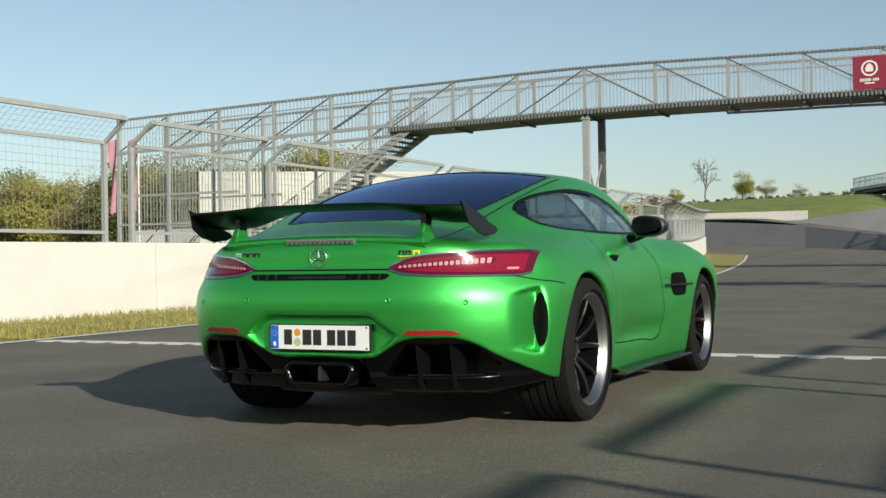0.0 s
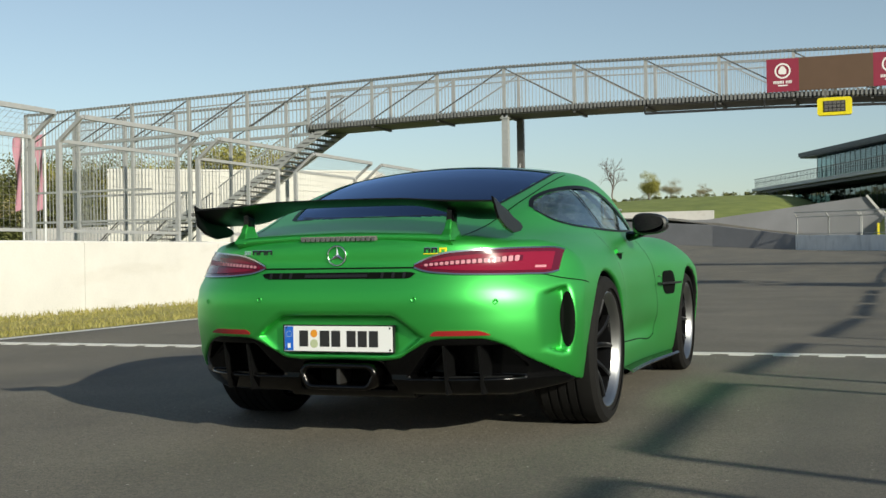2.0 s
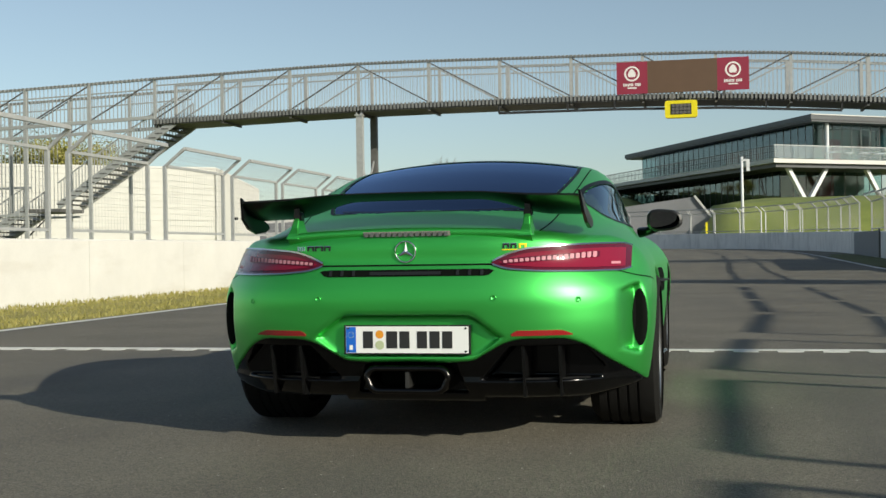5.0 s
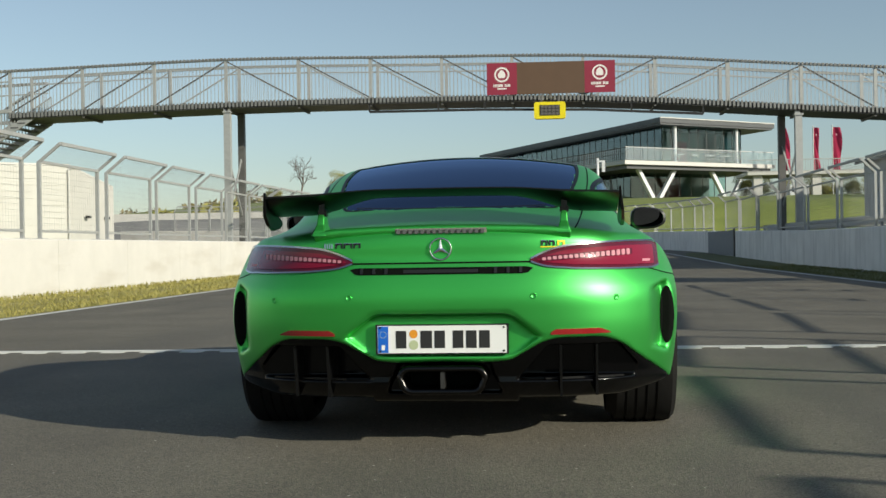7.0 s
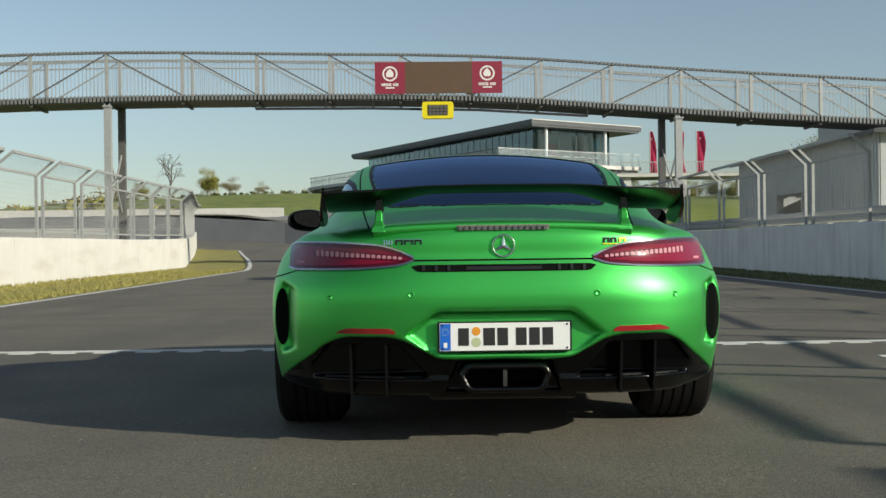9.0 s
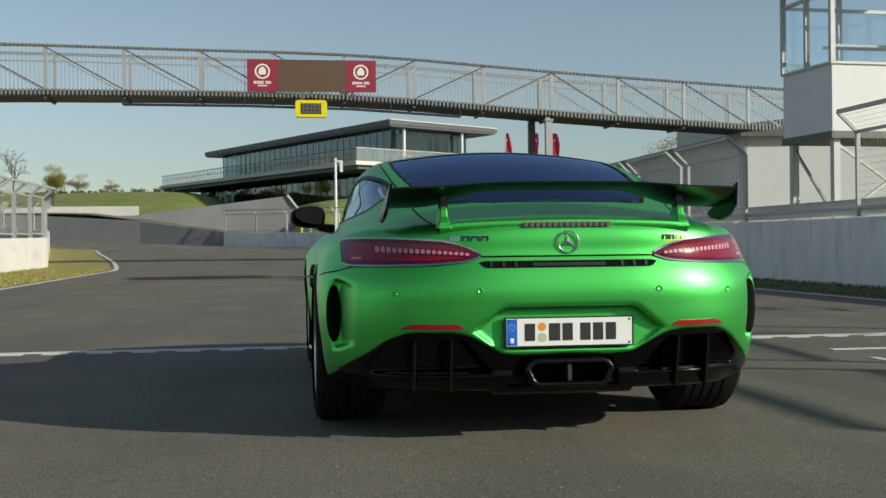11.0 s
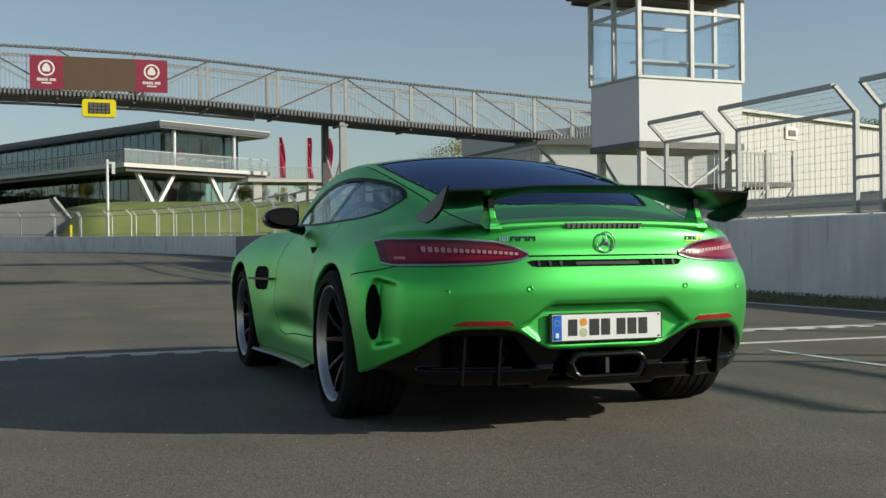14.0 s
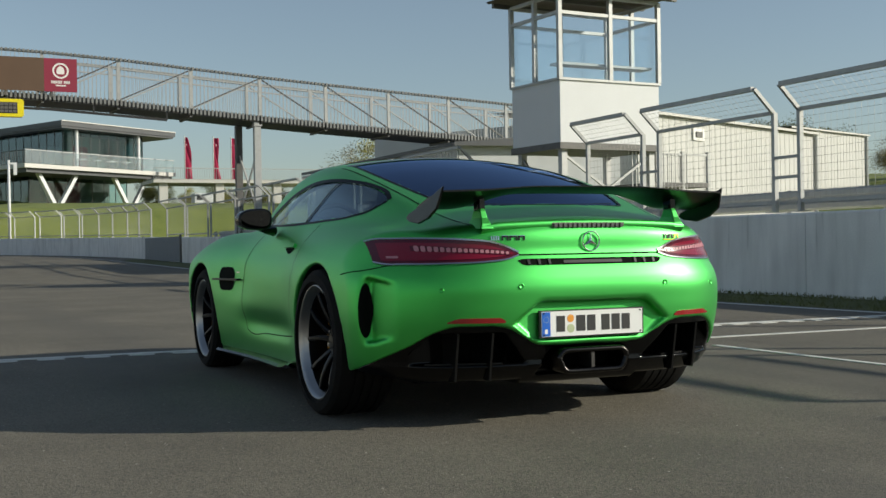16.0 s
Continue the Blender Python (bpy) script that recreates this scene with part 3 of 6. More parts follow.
        for a, b in ((2.2, 4.6), (4.6, 2.2)):
            part("cross_brace", Geo().bar((x, BY0 + 0.15, a), (xb, BY1 - 0.2, b), 0.06), STEEL, root)
    return root


build_bridge()


def emblem(root, x, y, z, s):
    """A round badge with two bars of writing."""
    g = Geo()
    ring = [(math.cos(a), math.sin(a)) for a in np.linspace(0, 2 * math.pi, 25)]
    g.grid([[(x + s * r * c, y, z + s * r * q) for c, q in ring] for r in (0.78, 1.0)])
    g.quad(*[(x + s * (0.5 * c - 0.02), y, z + s * (0.52 * q + 0.1 * math.cos(3 * c))) for c, q in ring[:-1]][::-1])
    part("badge", g, PRINT_WHITE, root, "white round emblem")
    g = Geo()
    for k in range(12):
        if k == 7:
            continue
        w = s * 2.3 / 12
        g.quad((x - s * 1.15 + k * w, y, z - s * 1.62), (x - s * 1.15 + (k + 0.72) * w, y, z - s * 1.62), (x - s * 1.15 + (k + 0.72) * w, y, z - s * 1.26), (x - s * 1.15 + k * w, y, z - s * 1.26))
    g.quad((x - s * 0.6, y, z - s * 1.95), (x + s * 0.6, y, z - s * 1.95), (x + s * 0.6, y, z - s * 1.78), (x - s * 0.6, y, z - s * 1.78))
    part("writing_bar", g, PRINT_WHITE, root)


BZ0, BZ1 = 6.66, 7.86
sign = thing("sponsor_banner", "crimson and brown banner with white emblems on the footbridge", "banner")
yb = BY0 - 0.16
part("frame", Geo().box(-1.98, yb + 0.03, BZ0, 2.88, yb + 0.1, BZ1), STEEL_DARK, sign)
part("end_panel", Geo().box(-2.0, yb, BZ0 - 0.01, -0.84, yb + 0.028, BZ1 + 0.01), CRIMSON, sign, "crimson printed panel")
part("end_panel", Geo().box(1.74, yb, BZ0 - 0.01, 2.9, yb + 0.028, BZ1 + 0.01), CRIMSON, sign, "crimson printed panel")
part("middle_panel", Geo().box(-0.838, yb, BZ0 - 0.01, 1.738, yb + 0.024, BZ1 + 0.01), BROWN_SCREEN, sign, "plain brown panel")
for x in (-1.42, 2.32):
    emblem(sign, x, yb - 0.005, 7.42, 0.29)
for x in (-1.1, 0.4, 2.0):
    part("bracket", Geo().box(x - 0.04, yb + 0.03, BZ0 - 0.2, x + 0.04, yb + 0.2, BZ0), STEEL_DARK, sign)

lampbox = thing("start_light", "yellow start light box with dark louvres under the footbridge", "traffic light")
g = Geo()
o = []
for i, (cx, cz) in enumerate(((0.5, 0.26), (-0.5, 0.26), (-0.5, -0.26), (0.5, -0.26))):
    for k in range(6):
        a = math.pi / 2 * i + math.pi / 2 * k / 5
        o.append((0.4 + cx * 1.0 + 0.1 * math.cos(a), 5.98 + cz * 0.85 + 0.1 * math.sin(a)))
n = len(o)
g.v = [(x, 39.75, z) for x, z in o] + [(x, 40.05, z) for x, z in o]
g.f = [tuple(range(n)), tuple(range(n, 2 * n))[::-1]] + [(i, n + i, n + (i + 1) % n, (i + 1) % n) for i in range(n)]
part("housing", g, YELLOW, lampbox, "yellow housing", fix=True)
part("screen", Geo().box(0.02, 39.735, 5.78, 0.78, 39.748, 6.18), BLACK_MATT, lampbox)
for r in range(3):
    for c in range(5):
        part("louvre", Geo().box(0.05 + c * 0.145, 39.715, 5.8 + r * 0.13, 0.17 + c * 0.145, 39.734, 5.9 + r * 0.13), LAMP_GREY, lampbox)
part("hanger", Geo().box(0.05, 39.85, 6.2, 0.11, 39.92, 6.6), STEEL_DARK, lampbox)
part("hanger", Geo().box(0.7, 39.85, 6.2, 0.76, 39.92, 6.6), STEEL_DARK, lampbox)


# ---- stair tower of the footbridge ----
def stair_tower():
    root = thing("stair_tower", "galvanised steel stair tower with barred sides at the footbridge's end", "stairs")
    x1, x0 = -21.15, -36.15

    def top(x):
        return deck_z(x1) + 1.93 - 0.03 * (x1 - x)

    for y in (BY0, BY1 + 1.6):
        for x in np.arange(x0, x1 - 0.1, 3.0):
            part("upright", Geo().box(x - 0.07, y - 0.06, 0, x + 0.07, y + 0.06, top(x)), STEEL, root)
        for dz, w in ((0, 0.1), (-0.42, 0.05), (-1.6, 0.14)):
            part("rail", Geo().bar((x0, y, top(x0) + dz), (x1, y, top(x1) + dz), w), STEEL, root)
        part("rail", Geo().bar((x0, y, 4.0), (x0 + 7, y, 4.0), 0.1), STEEL, root)
        part("rail", Geo().bar((x0, y, 2.6), (x0 + 9.5, y, 2.6), 0.1), STEEL, root)
        for x in np.arange(x0, x1 - 0.1, 3.0):
            part("diagonal", Geo().bar((x, y, top(x) - 1.55), (x + 3.0, y, top(x + 3.0) - 0.05), 0.05), STEEL_DARK, root)
        for x in np.arange(x0, x0 + 7, 2.6):
            part("diagonal", Geo().bar((x, y, 0.3), (x + 2.6, y, 2.6), 0.05), STEEL_DARK, root)
        g = Geo()
        t = Geo()
        for x in np.arange(x0, x1, 0.19):
            lo = max(0.3, 6.5 - (x - (x1 - 7.2)) * -0.72 - 4.3) if x < x1 - 6.6 else top(x) - 1.55
            lo = 0.5 if x < x1 - 8.5 else lo
            g.box(x - 0.013, y - 0.01, lo, x + 0.013, y + 0.01, top(x))
            t.box(x - 0.045, y - 0.08, top(x) - 0.05, x + 0.045, y - 0.03, top(x) + 0.06)
        part("bar_infill", g, STEEL, root, kind="stuff")
        part("clip_edging", t, EDGING, root, kind="stuff")
    # flight of steps coming down from the deck
    zt = deck_z(-20.6) + 0.1
    flights = ((Vector((-20.3, 0, zt)), Vector((-25.7, 0, 2.95)), 19), (Vector((-27.2, 0, 2.85)), Vector((-30.4, 0, 0.95)), 11))
    for (a, b, n), y in [(f, y) for f in flights for y in (BY0 + 0.05, BY1 - 0.05)]:
        part("stringer", Geo().bar((a.x, y, a.z), (b.x, y, b.z), 0.06, 0.3), STEEL, root)
        part("handrail", Geo().bar((a.x, y, a.z + 1.0), (b.x, y, b.z + 1.0), 0.05), STEEL, root)
        g = Geo()
        for k in range(n * 2):
            p = a + (b - a) * (k / n / 2)
            g.box(p.x - 0.02, y - 0.01, p.z + 0.1, p.x + 0.02, y + 0.01, p.z + 1.0)
        part("bar_infill", g, STEEL, root, kind="stuff")
    for p in [a + (b - a) * ((k + 0.5) / n) for a, b, n in flights for k in range(n)]:
        part("step", Geo().box(p.x - 0.16, BY0, p.z - 0.03, p.x + 0.16, BY1, p.z + 0.02), STEEL_DARK, root)
    part("landing", Geo().box(-27.3, BY0, 2.7, -25.6, BY1, 2.85), STEEL_DARK, root)
    part("landing", Geo().box(-36.6, BY0, 0.9, -30.3, BY1, 1.0), STEEL_DARK, root)
    for x in (-35, -33, -30.6):
        part("support", Geo().box(x - 0.08, BY0 + 0.1, 0, x + 0.08, BY0 + 0.26, 1.0), STEEL, root)
    return root


stair_tower()


# ---- timekeeper's tower ----
def race_tower():
    root = thing("race_control_tower", "white box cabin on steel legs with glazed top and corrugated roof", "tower",
                 at=pose(9.62, 16.1, 0, 0, 0, 5))
    W, D = 2.62, 1.85                                   # along x, along y
    z0, z1, z2 = 2.92, 4.22, 6.02
    part("cabin", Geo().box(0, 0, z0, W, D, z1), WHITE_CLAD, root, "white panelled cabin")
    part("cabin_floor", Geo().box(-0.03, -0.03, z0 - 0.14, W + 0.03, D + 0.03, z0 - 0.004), STEEL_DARK, root)
    part("sill", Geo().box(-0.04, -0.04, z1, W + 0.04, D + 0.04, z1 + 0.05), STEEL, root)
    corners = [(0, 0), (W / 2, 0), (W, 0), (0, D), (W / 2, D), (W, D), (0, D / 2), (W, D / 2)]
    for x, y in corners:
        part("mullion", Geo().box(x - 0.045, y - 0.045, z1 + 0.05, x + 0.045, y + 0.045, z2), STEEL, root)
    for z in (z2 - 0.42, z2 - 0.04):
        g = Geo()
        g.box(0, -0.035, z, W, 0.035, z + 0.07).box(0, D - 0.035, z, W, D + 0.035, z + 0.07)
        g.box(-0.035, 0, z, 0.035, D, z + 0.07).box(W - 0.035, 0, z, W + 0.035, D, z + 0.07)
        part("transom", g, STEEL, root)
    for a, b in (((0.05, 0), (W / 2 - 0.05, 0)), ((W / 2 + 0.05, 0), (W - 0.05, 0)), ((0.05, D), (W / 2 - 0.05, D)), ((W / 2 + 0.05, D), (W - 0.05, D)),
                 ((0, 0.05), (0, D / 2 - 0.05)), ((0, D / 2 + 0.05), (0, D - 0.05)), ((W, 0.05), (W, D / 2 - 0.05)), ((W, D / 2 + 0.05), (W, D - 0.05))):
        p = part("pane", Geo().bar((*a, (z1 + z2 - 0.37) / 2), (*b, (z1 + z2 - 0.37) / 2), 0.012, z2 - 0.42 - z1 - 0.05), CLEAR, root)
        p.visible_shadow = False
    g = Geo()
    rows = []
    for y in (-0.45, D + 0.45):
        rows.append([(x, y, z2 + 0.16 + 0.02 * (k % 2) - 0.03 * (y < 0)) for k, x in enumerate(np.linspace(-0.42, W + 0.42, 60))])
    g.grid(rows)
    g.grid([[(x, y, z + 0.02) for x, y, z in r] for r in rows])
    part("roof", g, ROOF_SHEET, root, "corrugated rusty roof sheet")
    for y in (-0.2, D / 2, D + 0.2):
        part("rafter", Geo().box(-0.35, y - 0.04, z2 + 0.03, W + 0.35, y + 0.04, z2 + 0.12), STEEL_DARK, root)
    part("desk", Geo().box(0.1, 0.1, z1 + 0.35, W - 0.1, 0.5, z1 + 0.4), GREY_CLAD, root)
    for x in (0.15, W - 0.15):
        for y in (0.15, D - 0.15):
            part("leg", Geo().box(x - 0.07, y - 0.07, 0, x + 0.07, y + 0.07, z0 - 0.14), STEEL, root)
    for a, b in (((0.15, 0.15, 1.2), (W - 0.15, 0.15, 2.7)), ((W - 0.15, 0.15, 1.2), (0.15, 0.15, 2.7)), ((0.15, 0.15, 1.2), (0.15, D - 0.15, 2.7))):
        part("brace", Geo().bar(a, b, 0.05), STEEL, root)
    # access stair with barred guard behind
    part("platform", Geo().box(W, 0.2, z0 - 0.9, W + 1.6, D, z0 - 0.8), STEEL_DARK, root)
    g = Geo()
    for k in range(15):
        x = 0.3 + k * 0.11
        g.box(W - 0.9 + x, 0.2, 1.25, W - 0.88 + x, 0.22, z0 - 0.15)
    part("guard_infill", g, STEEL, root, kind="stuff")
    for x in (W + 0.1, W + 0.85, W + 1.6):
        part("platform_post", Geo().box(x - 0.04, 0.2, 0, x + 0.04, 0.28, z0 - 0.1), STEEL, root)
    for a, b in (((W + 0.1, 0.24, 1.1), (W + 0.85, 0.24, 2.0)), ((W + 0.85, 0.24, 1.1), (W + 0.1, 0.24, 2.0)), ((W + 0.85, 0.24, 1.1), (W + 1.6, 0.24, 2.0)),
                 ((W + 0.1, 0.24, 2.75), (W + 1.6, 0.24, 2.75)), ((W + 0.1, 0.24, 2.1), (W + 1.6, 0.24, 2.1))):
        part("platform_brace", Geo().bar(a, b, 0.05), STEEL, root)
    return root


race_tower()


# ---- sheds ----
def clad(g, a, b, z0, z1, pitch=0.3, depth=0.03):
    """Ribbed cladding on a vertical wall from a to b (plan points)."""
    a, b = Vector((*a, 0)), Vector((*b, 0))
    d = (b - a).normalized()
    n = Vector((d.y, -d.x, 0))
    L = (b - a).length
    k = 0.0
    while k < L - pitch * 0.5:
        p, q = a + d * (k + 0.02), a + d * min(L, k + pitch - 0.02)
        g.v += [(*(p + n * depth).xy, z0), (*(q + n * depth).xy, z0), (*(q + n * depth).xy, z1), (*(p + n * depth).xy, z1), (*p.xy, z0), (*q.xy, z0), (*q.xy, z1), (*p.xy, z1)]
        o = len(g.v) - 8
        g.f += [(o, o + 1, o + 2, o + 3), (o + 1, o + 5, o + 6, o + 2), (o + 4, o, o + 3, o + 7), (o + 3, o + 2, o + 6, o + 7)]
        k += pitch
    return g


HALL_BOARD = mat("off_white_boards", (0.52, 0.5, 0.46), 0.65, var=0.07, scale=0.9, fine=25)


def white_hall():
    """A boarded hall: long front, end wall under a falling roof."""
    root = thing("white_hall", "white boarded hall with a falling roof behind the track fence", "shed")
    A, B, C, D = Vector((-48, 62.5)), Vector((-33.2, 74.5)), Vector((-33.0, 82.5)), Vector((-52, 76))
    part("end_wall", Geo().quad((*B, 0), (*C, 0), (*C, 5.7), (*B, 6.9)), HALL_BOARD, root)
    part("rear_wall", Geo().quad((*C, 0), (*D, 0), (*D, 5.7), (*C, 5.7)), HALL_BOARD, root)
    part("end_wall", Geo().quad((*D, 0), (*A, 0), (*A, 6.9), (*D, 5.7)), HALL_BOARD, root)
    part("front_wall", Geo().quad((*A, 0), (*B, 0), (*B, 6.9), (*A, 6.9)), HALL_BOARD, root)
    g = Geo()
    g.v = [(*A, 6.92), (*B, 6.92), (*C, 5.72), (*D, 5.72), (*A, 7.06), (*B, 7.06), (*C, 5.86), (*D, 5.86)]
    g.f = [(0, 1, 2, 3), (7, 6, 5, 4), (0, 4, 5, 1), (1, 5, 6, 2), (2, 6, 7, 3), (3, 7, 4, 0)]
    part("roof", g, SOFFIT, root, "thin pale roof edge", fix=True)
    d = (B - A).normalized()
    n = Vector((d.y, -d.x)) * 0.02
    for k in range(15):
        z = 0.46 * k
        part("board", Geo().bar((*(A + n), z + 0.22), (*(B + n), z + 0.22), 0.03, 0.42), HALL_BOARD, root)
    p = B + n * 6
    part("downpipe", Geo().tube([(p.x, p.y, 0.3), (p.x, p.y, 6.6), (p.x + 0.4, p.y + 0.2, 6.85)], 0.09, 8), SOFFIT, root)
    for y in (77, 80.6):
        part("wall_lamp", Geo().box(-33.0, y, 3.3, -32.7, y + 0.35, 3.5), BLACK_MATT, root)
    return root


white_hall()

grey_shed = thing("grey_pit_shed", "grey sheet-clad pit shed with an open dark doorway", "shed")
g = Geo()
clad(g, (13, 43.6), (13, 38.3), 0.2, 4.0, 0.25, 0.025)
clad(g, (13, 35.4), (13, 28.5), 0.2, 4.0, 0.25, 0.025)
clad(g, (13, 38.3), (13, 35.4), 2.5, 4.0, 0.25, 0.025)
part("cladding", g, GREY_CLAD, grey_shed)
for box in ((13.03, 28.5, 0, 13.2, 35.4, 4.0), (13.03, 38.3, 0, 13.2, 43.6, 4.0), (13.03, 35.4, 2.5, 13.2, 38.3, 4.0), (13.2, 28.5, 0, 19, 28.7, 4.0), (13.2, 43.4, 0, 19, 43.6, 4.0), (18.8, 28.7, 0, 19, 43.4, 4.0)):
    part("wall", Geo().box(*box), GREY_CLAD, grey_shed)
g = Geo()
g.quad((12.7, 28.1, 4.02), (19.3, 28.1, 4.55), (19.3, 44.0, 4.55), (12.7, 44.0, 4.02)).quad((12.7, 28.1, 4.02), (19.3, 28.1, 4.55), (19.3, 28.1, 4.0), (12.7, 28.1, 3.9))
g.quad((12.7, 28.1, 4.02), (12.7, 44.0, 4.02), (12.7, 44.0, 3.9), (12.7, 28.1, 3.9))
part("roof", g, ROOF_DARK, grey_shed, "dark sheet roof")
part("door_frame", Geo().box(12.94, 38.26, 0.2, 13.02, 38.36, 2.5).box(12.94, 35.34, 0.2, 13.02, 35.44, 2.5), STEEL, grey_shed)


# cream halls on the raised ground
def slant_hall(name, label, a, b, depth, base, top, rise):
    """A hall whose front runs from a to b in plan, with ribbed front and a low roof."""
    root = thing(name, label, "hall")
    a, b = Vector((*a, 0)), Vector((*b, 0))
    d = (b - a).normalized()
    n = Vector((-d.y, d.x, 0)) * depth
    g = Geo().prism([a.xy[:], b.xy[:], (b + n).xy[:], (a + n).xy[:]], base, top)
    part("hall_body", g, CREAM_CLAD, root, fix=True)
    g = clad(Geo(), a.xy[:], b.xy[:], base, top, 0.5, 0.03)
    part("front_cladding", g, CREAM_CLAD, root, "cream ribbed sheet front")
    g = Geo()
    f = -n.normalized() * 0.3
    p = [a - d * 0.3 + f, b + d * 0.3 + f, b + d * 0.3 + n * 0.5, a - d * 0.3 + n * 0.5]
    for dz in (0.02, 0.14):
        g.quad(*[(q.x, q.y, top + dz + (rise if i > 1 else 0)) for i, q in enumerate(p)])
    g.quad((p[0].x, p[0].y, top + 0.02), (p[1].x, p[1].y, top + 0.02), (p[1].x, p[1].y, top + 0.14), (p[0].x, p[0].y, top + 0.14))
    part("hall_roof", g, SOFFIT, root)
    part("downpipe", Geo().tube([(b + f * 0.4).to_tuple()[:2] + (base,), (b + f * 0.4).to_tuple()[:2] + (top,)], 0.1, 8), STEEL, root)
    return root


slant_hall("cream_hall", "cream sheet-clad hall behind the track fence", (25.5, 37.3), (41, 44), 16, 1.2, 6.3, 0.5)
wall_sign = thing("wall_sign", "small pale sign plate on the cream hall", "sign")
part("sign_plate", Geo().bar((29.6, 38.98, 5.65), (30.5, 39.37, 5.65), 0.06, 0.55), PRINT_WHITE, wall_sign)
part("writing_bar", Geo().bar((29.8, 39.03, 5.65), (30.3, 39.25, 5.65), 0.09, 0.25), LAMP_GREY, wall_sign)
slant_hall("small_cream_hall", "smaller cream hall on the grass bank", (56.5, 64), (67.5, 68), 10, 3.0, 9.0, 0.3)


# ---- pavilion on the bank ----
def pavilion():
    root = thing("pavilion", "two-storey glazed pavilion with flat dark roof, balcony and white V columns", "building")
    C = Vector((8.6, 101.0, 0))
    U, V = Vector((-0.425, 0.905, 0)), Vector((0.88, 0.66, 0))     # along the long side, along the front
    G, S0, S1, R1 = 4.6, 7.75, 8.1, 12.1
    dark_in = plain("dim_interior", (0.2, 0.205, 0.2), 0.8)
    red_in = plain("red_interior_panel", (0.34, 0.04, 0.06), 0.7)
    warm_in = plain("pale_interior", (0.35, 0.31, 0.27), 0.8)

    def pt(u, v, z):
        p = C + U * u + V * v
        return (p.x, p.y, z)

    def slab(u0, u1, v0, v1, z0, z1):
        g = Geo()
        g.prism([pt(u0, v0, 0)[:2], pt(u0, v1, 0)[:2], pt(u1, v1, 0)[:2], pt(u1, v0, 0)[:2]], z0, z1)
        return g

    part("roof", slab(-0.6, 43, 1.5, 14.6, R1 - 0.45, R1), ROOF_DARK, root, "thin dark flat roof", fix=True)
    part("roof_edge", slab(-0.68, -0.602, 1.5, 14.6, R1 - 0.05, R1 + 0.03), SOFFIT, root, "pale roof edge", fix=True)
    part("soffit", slab(-0.5, 42.8, 1.6, 14.4, R1 - 0.62, R1 - 0.455), ROOF_DARK, root, fix=True)
    part("balcony_slab", slab(-1.6, 47, -2.8, 13.8, S0, S1), SOFFIT, root, "pale concrete balcony slab", fix=True)
    part("balcony_underside", slab(-1.2, 46.6, -2.4, 13.6, S0 - 0.35, S0 - 0.004), ROOF_DARK, root, fix=True)
    part("upper_floor_core", slab(4.5, 40, 4.5, 12, S1, R1 - 0.65), dark_in, root, fix=True)
    part("lower_floor_core", slab(7, 40, 4, 12, G - 0.5, S0 - 0.4), dark_in, root, fix=True)
    part("back_panel", slab(4.3, 4.45, 6.0, 7.6, S1 + 0.3, S1 + 2.4), red_in, root, "red wall panel inside", fix=True)
    part("back_panel", slab(6.8, 6.95, 4.6, 8.4, G + 0.6, G + 2.6), red_in, root, "red wall panel inside", fix=True)
    part("back_panel", slab(4.3, 4.45, 2.6, 4.4, S1 + 0.1, S1 + 2.2), warm_in, root, fix=True)
    # glazing: panes with slim mullions
    def glaze(nm, a, b, z0, z1, n, gl=None):
        a, b = Vector(a), Vector(b)
        for k in range(n):
            p, q = a + (b - a) * (k / n), a + (b - a) * ((k + 1) / n)
            d = (q - p).normalized() * 0.04
            zc = (z0 + z1) / 2
            w = part("pane", Geo().bar((*(p + d).xy, zc), (*(q - d).xy, zc), 0.03, z1 - z0), gl or BUILDING_GLASS, root)
            part("mullion", Geo().bar((*p.xy, z0), (*p.xy, z1), 0.07, 0.07), STEEL_DARK, root)
        part("mullion", Geo().bar((*b.xy, z0), (*b.xy, z1), 0.07, 0.07), STEEL_DARK, root)
    glaze("upper", pt(0.9, 2.6, 0), pt(40, 2.6, 0), S1, R1 - 0.62, 30)
    glaze("upper", pt(0.9, 2.6, 0), pt(0.9, 11.6, 0), S1, R1 - 0.62, 9, FRONT_GLASS)
    glaze("upper", pt(0.9, 11.6, 0), pt(12, 11.6, 0), S1, R1 - 0.62, 8)
    glaze("lower", pt(3.4, 0.6, 0), pt(42, 0.6, 0), G - 1.2, S0 - 0.35, 30)
    glaze("lower", pt(3.4, 0.6, 0), pt(3.4, 11.5, 0), G - 0.6, S0 - 0.35, 8, FRONT_GLASS)
    # balcony rail: glass in front, bars along the side
    for k in range(9):
        p, q = Vector(pt(-1.5, -2.7 + k * 1.82, 0)), Vector(pt(-1.5, -2.7 + (k + 1) * 1.82 - 0.06, 0))
        part("balustrade_pane", Geo().bar((*p.xy, S1 + 0.58), (*q.xy, S1 + 0.58), 0.02, 1.05), RAIL_GLASS, root)
    a, b = pt(-1.5, -2.7, S1 + 1.15), pt(-1.5, 13.7, S1 + 1.15)
    part("handrail", Geo().bar(a, b, 0.06), STEEL, root)
    part("handrail", Geo().bar(pt(-1.5, -2.7, S1 + 1.1), pt(46.5, -2.7, S1 + 1.1), 0.06), STEEL_DARK, root)
    part("handrail", Geo().bar(pt(-1.5, -2.7, S1 + 0.6), pt(46.5, -2.7, S1 + 0.6), 0.04), STEEL_DARK, root)
    g = Geo()
    for k in range(120):
        x = pt(-1.5 + k * 0.4, -2.7, 0)
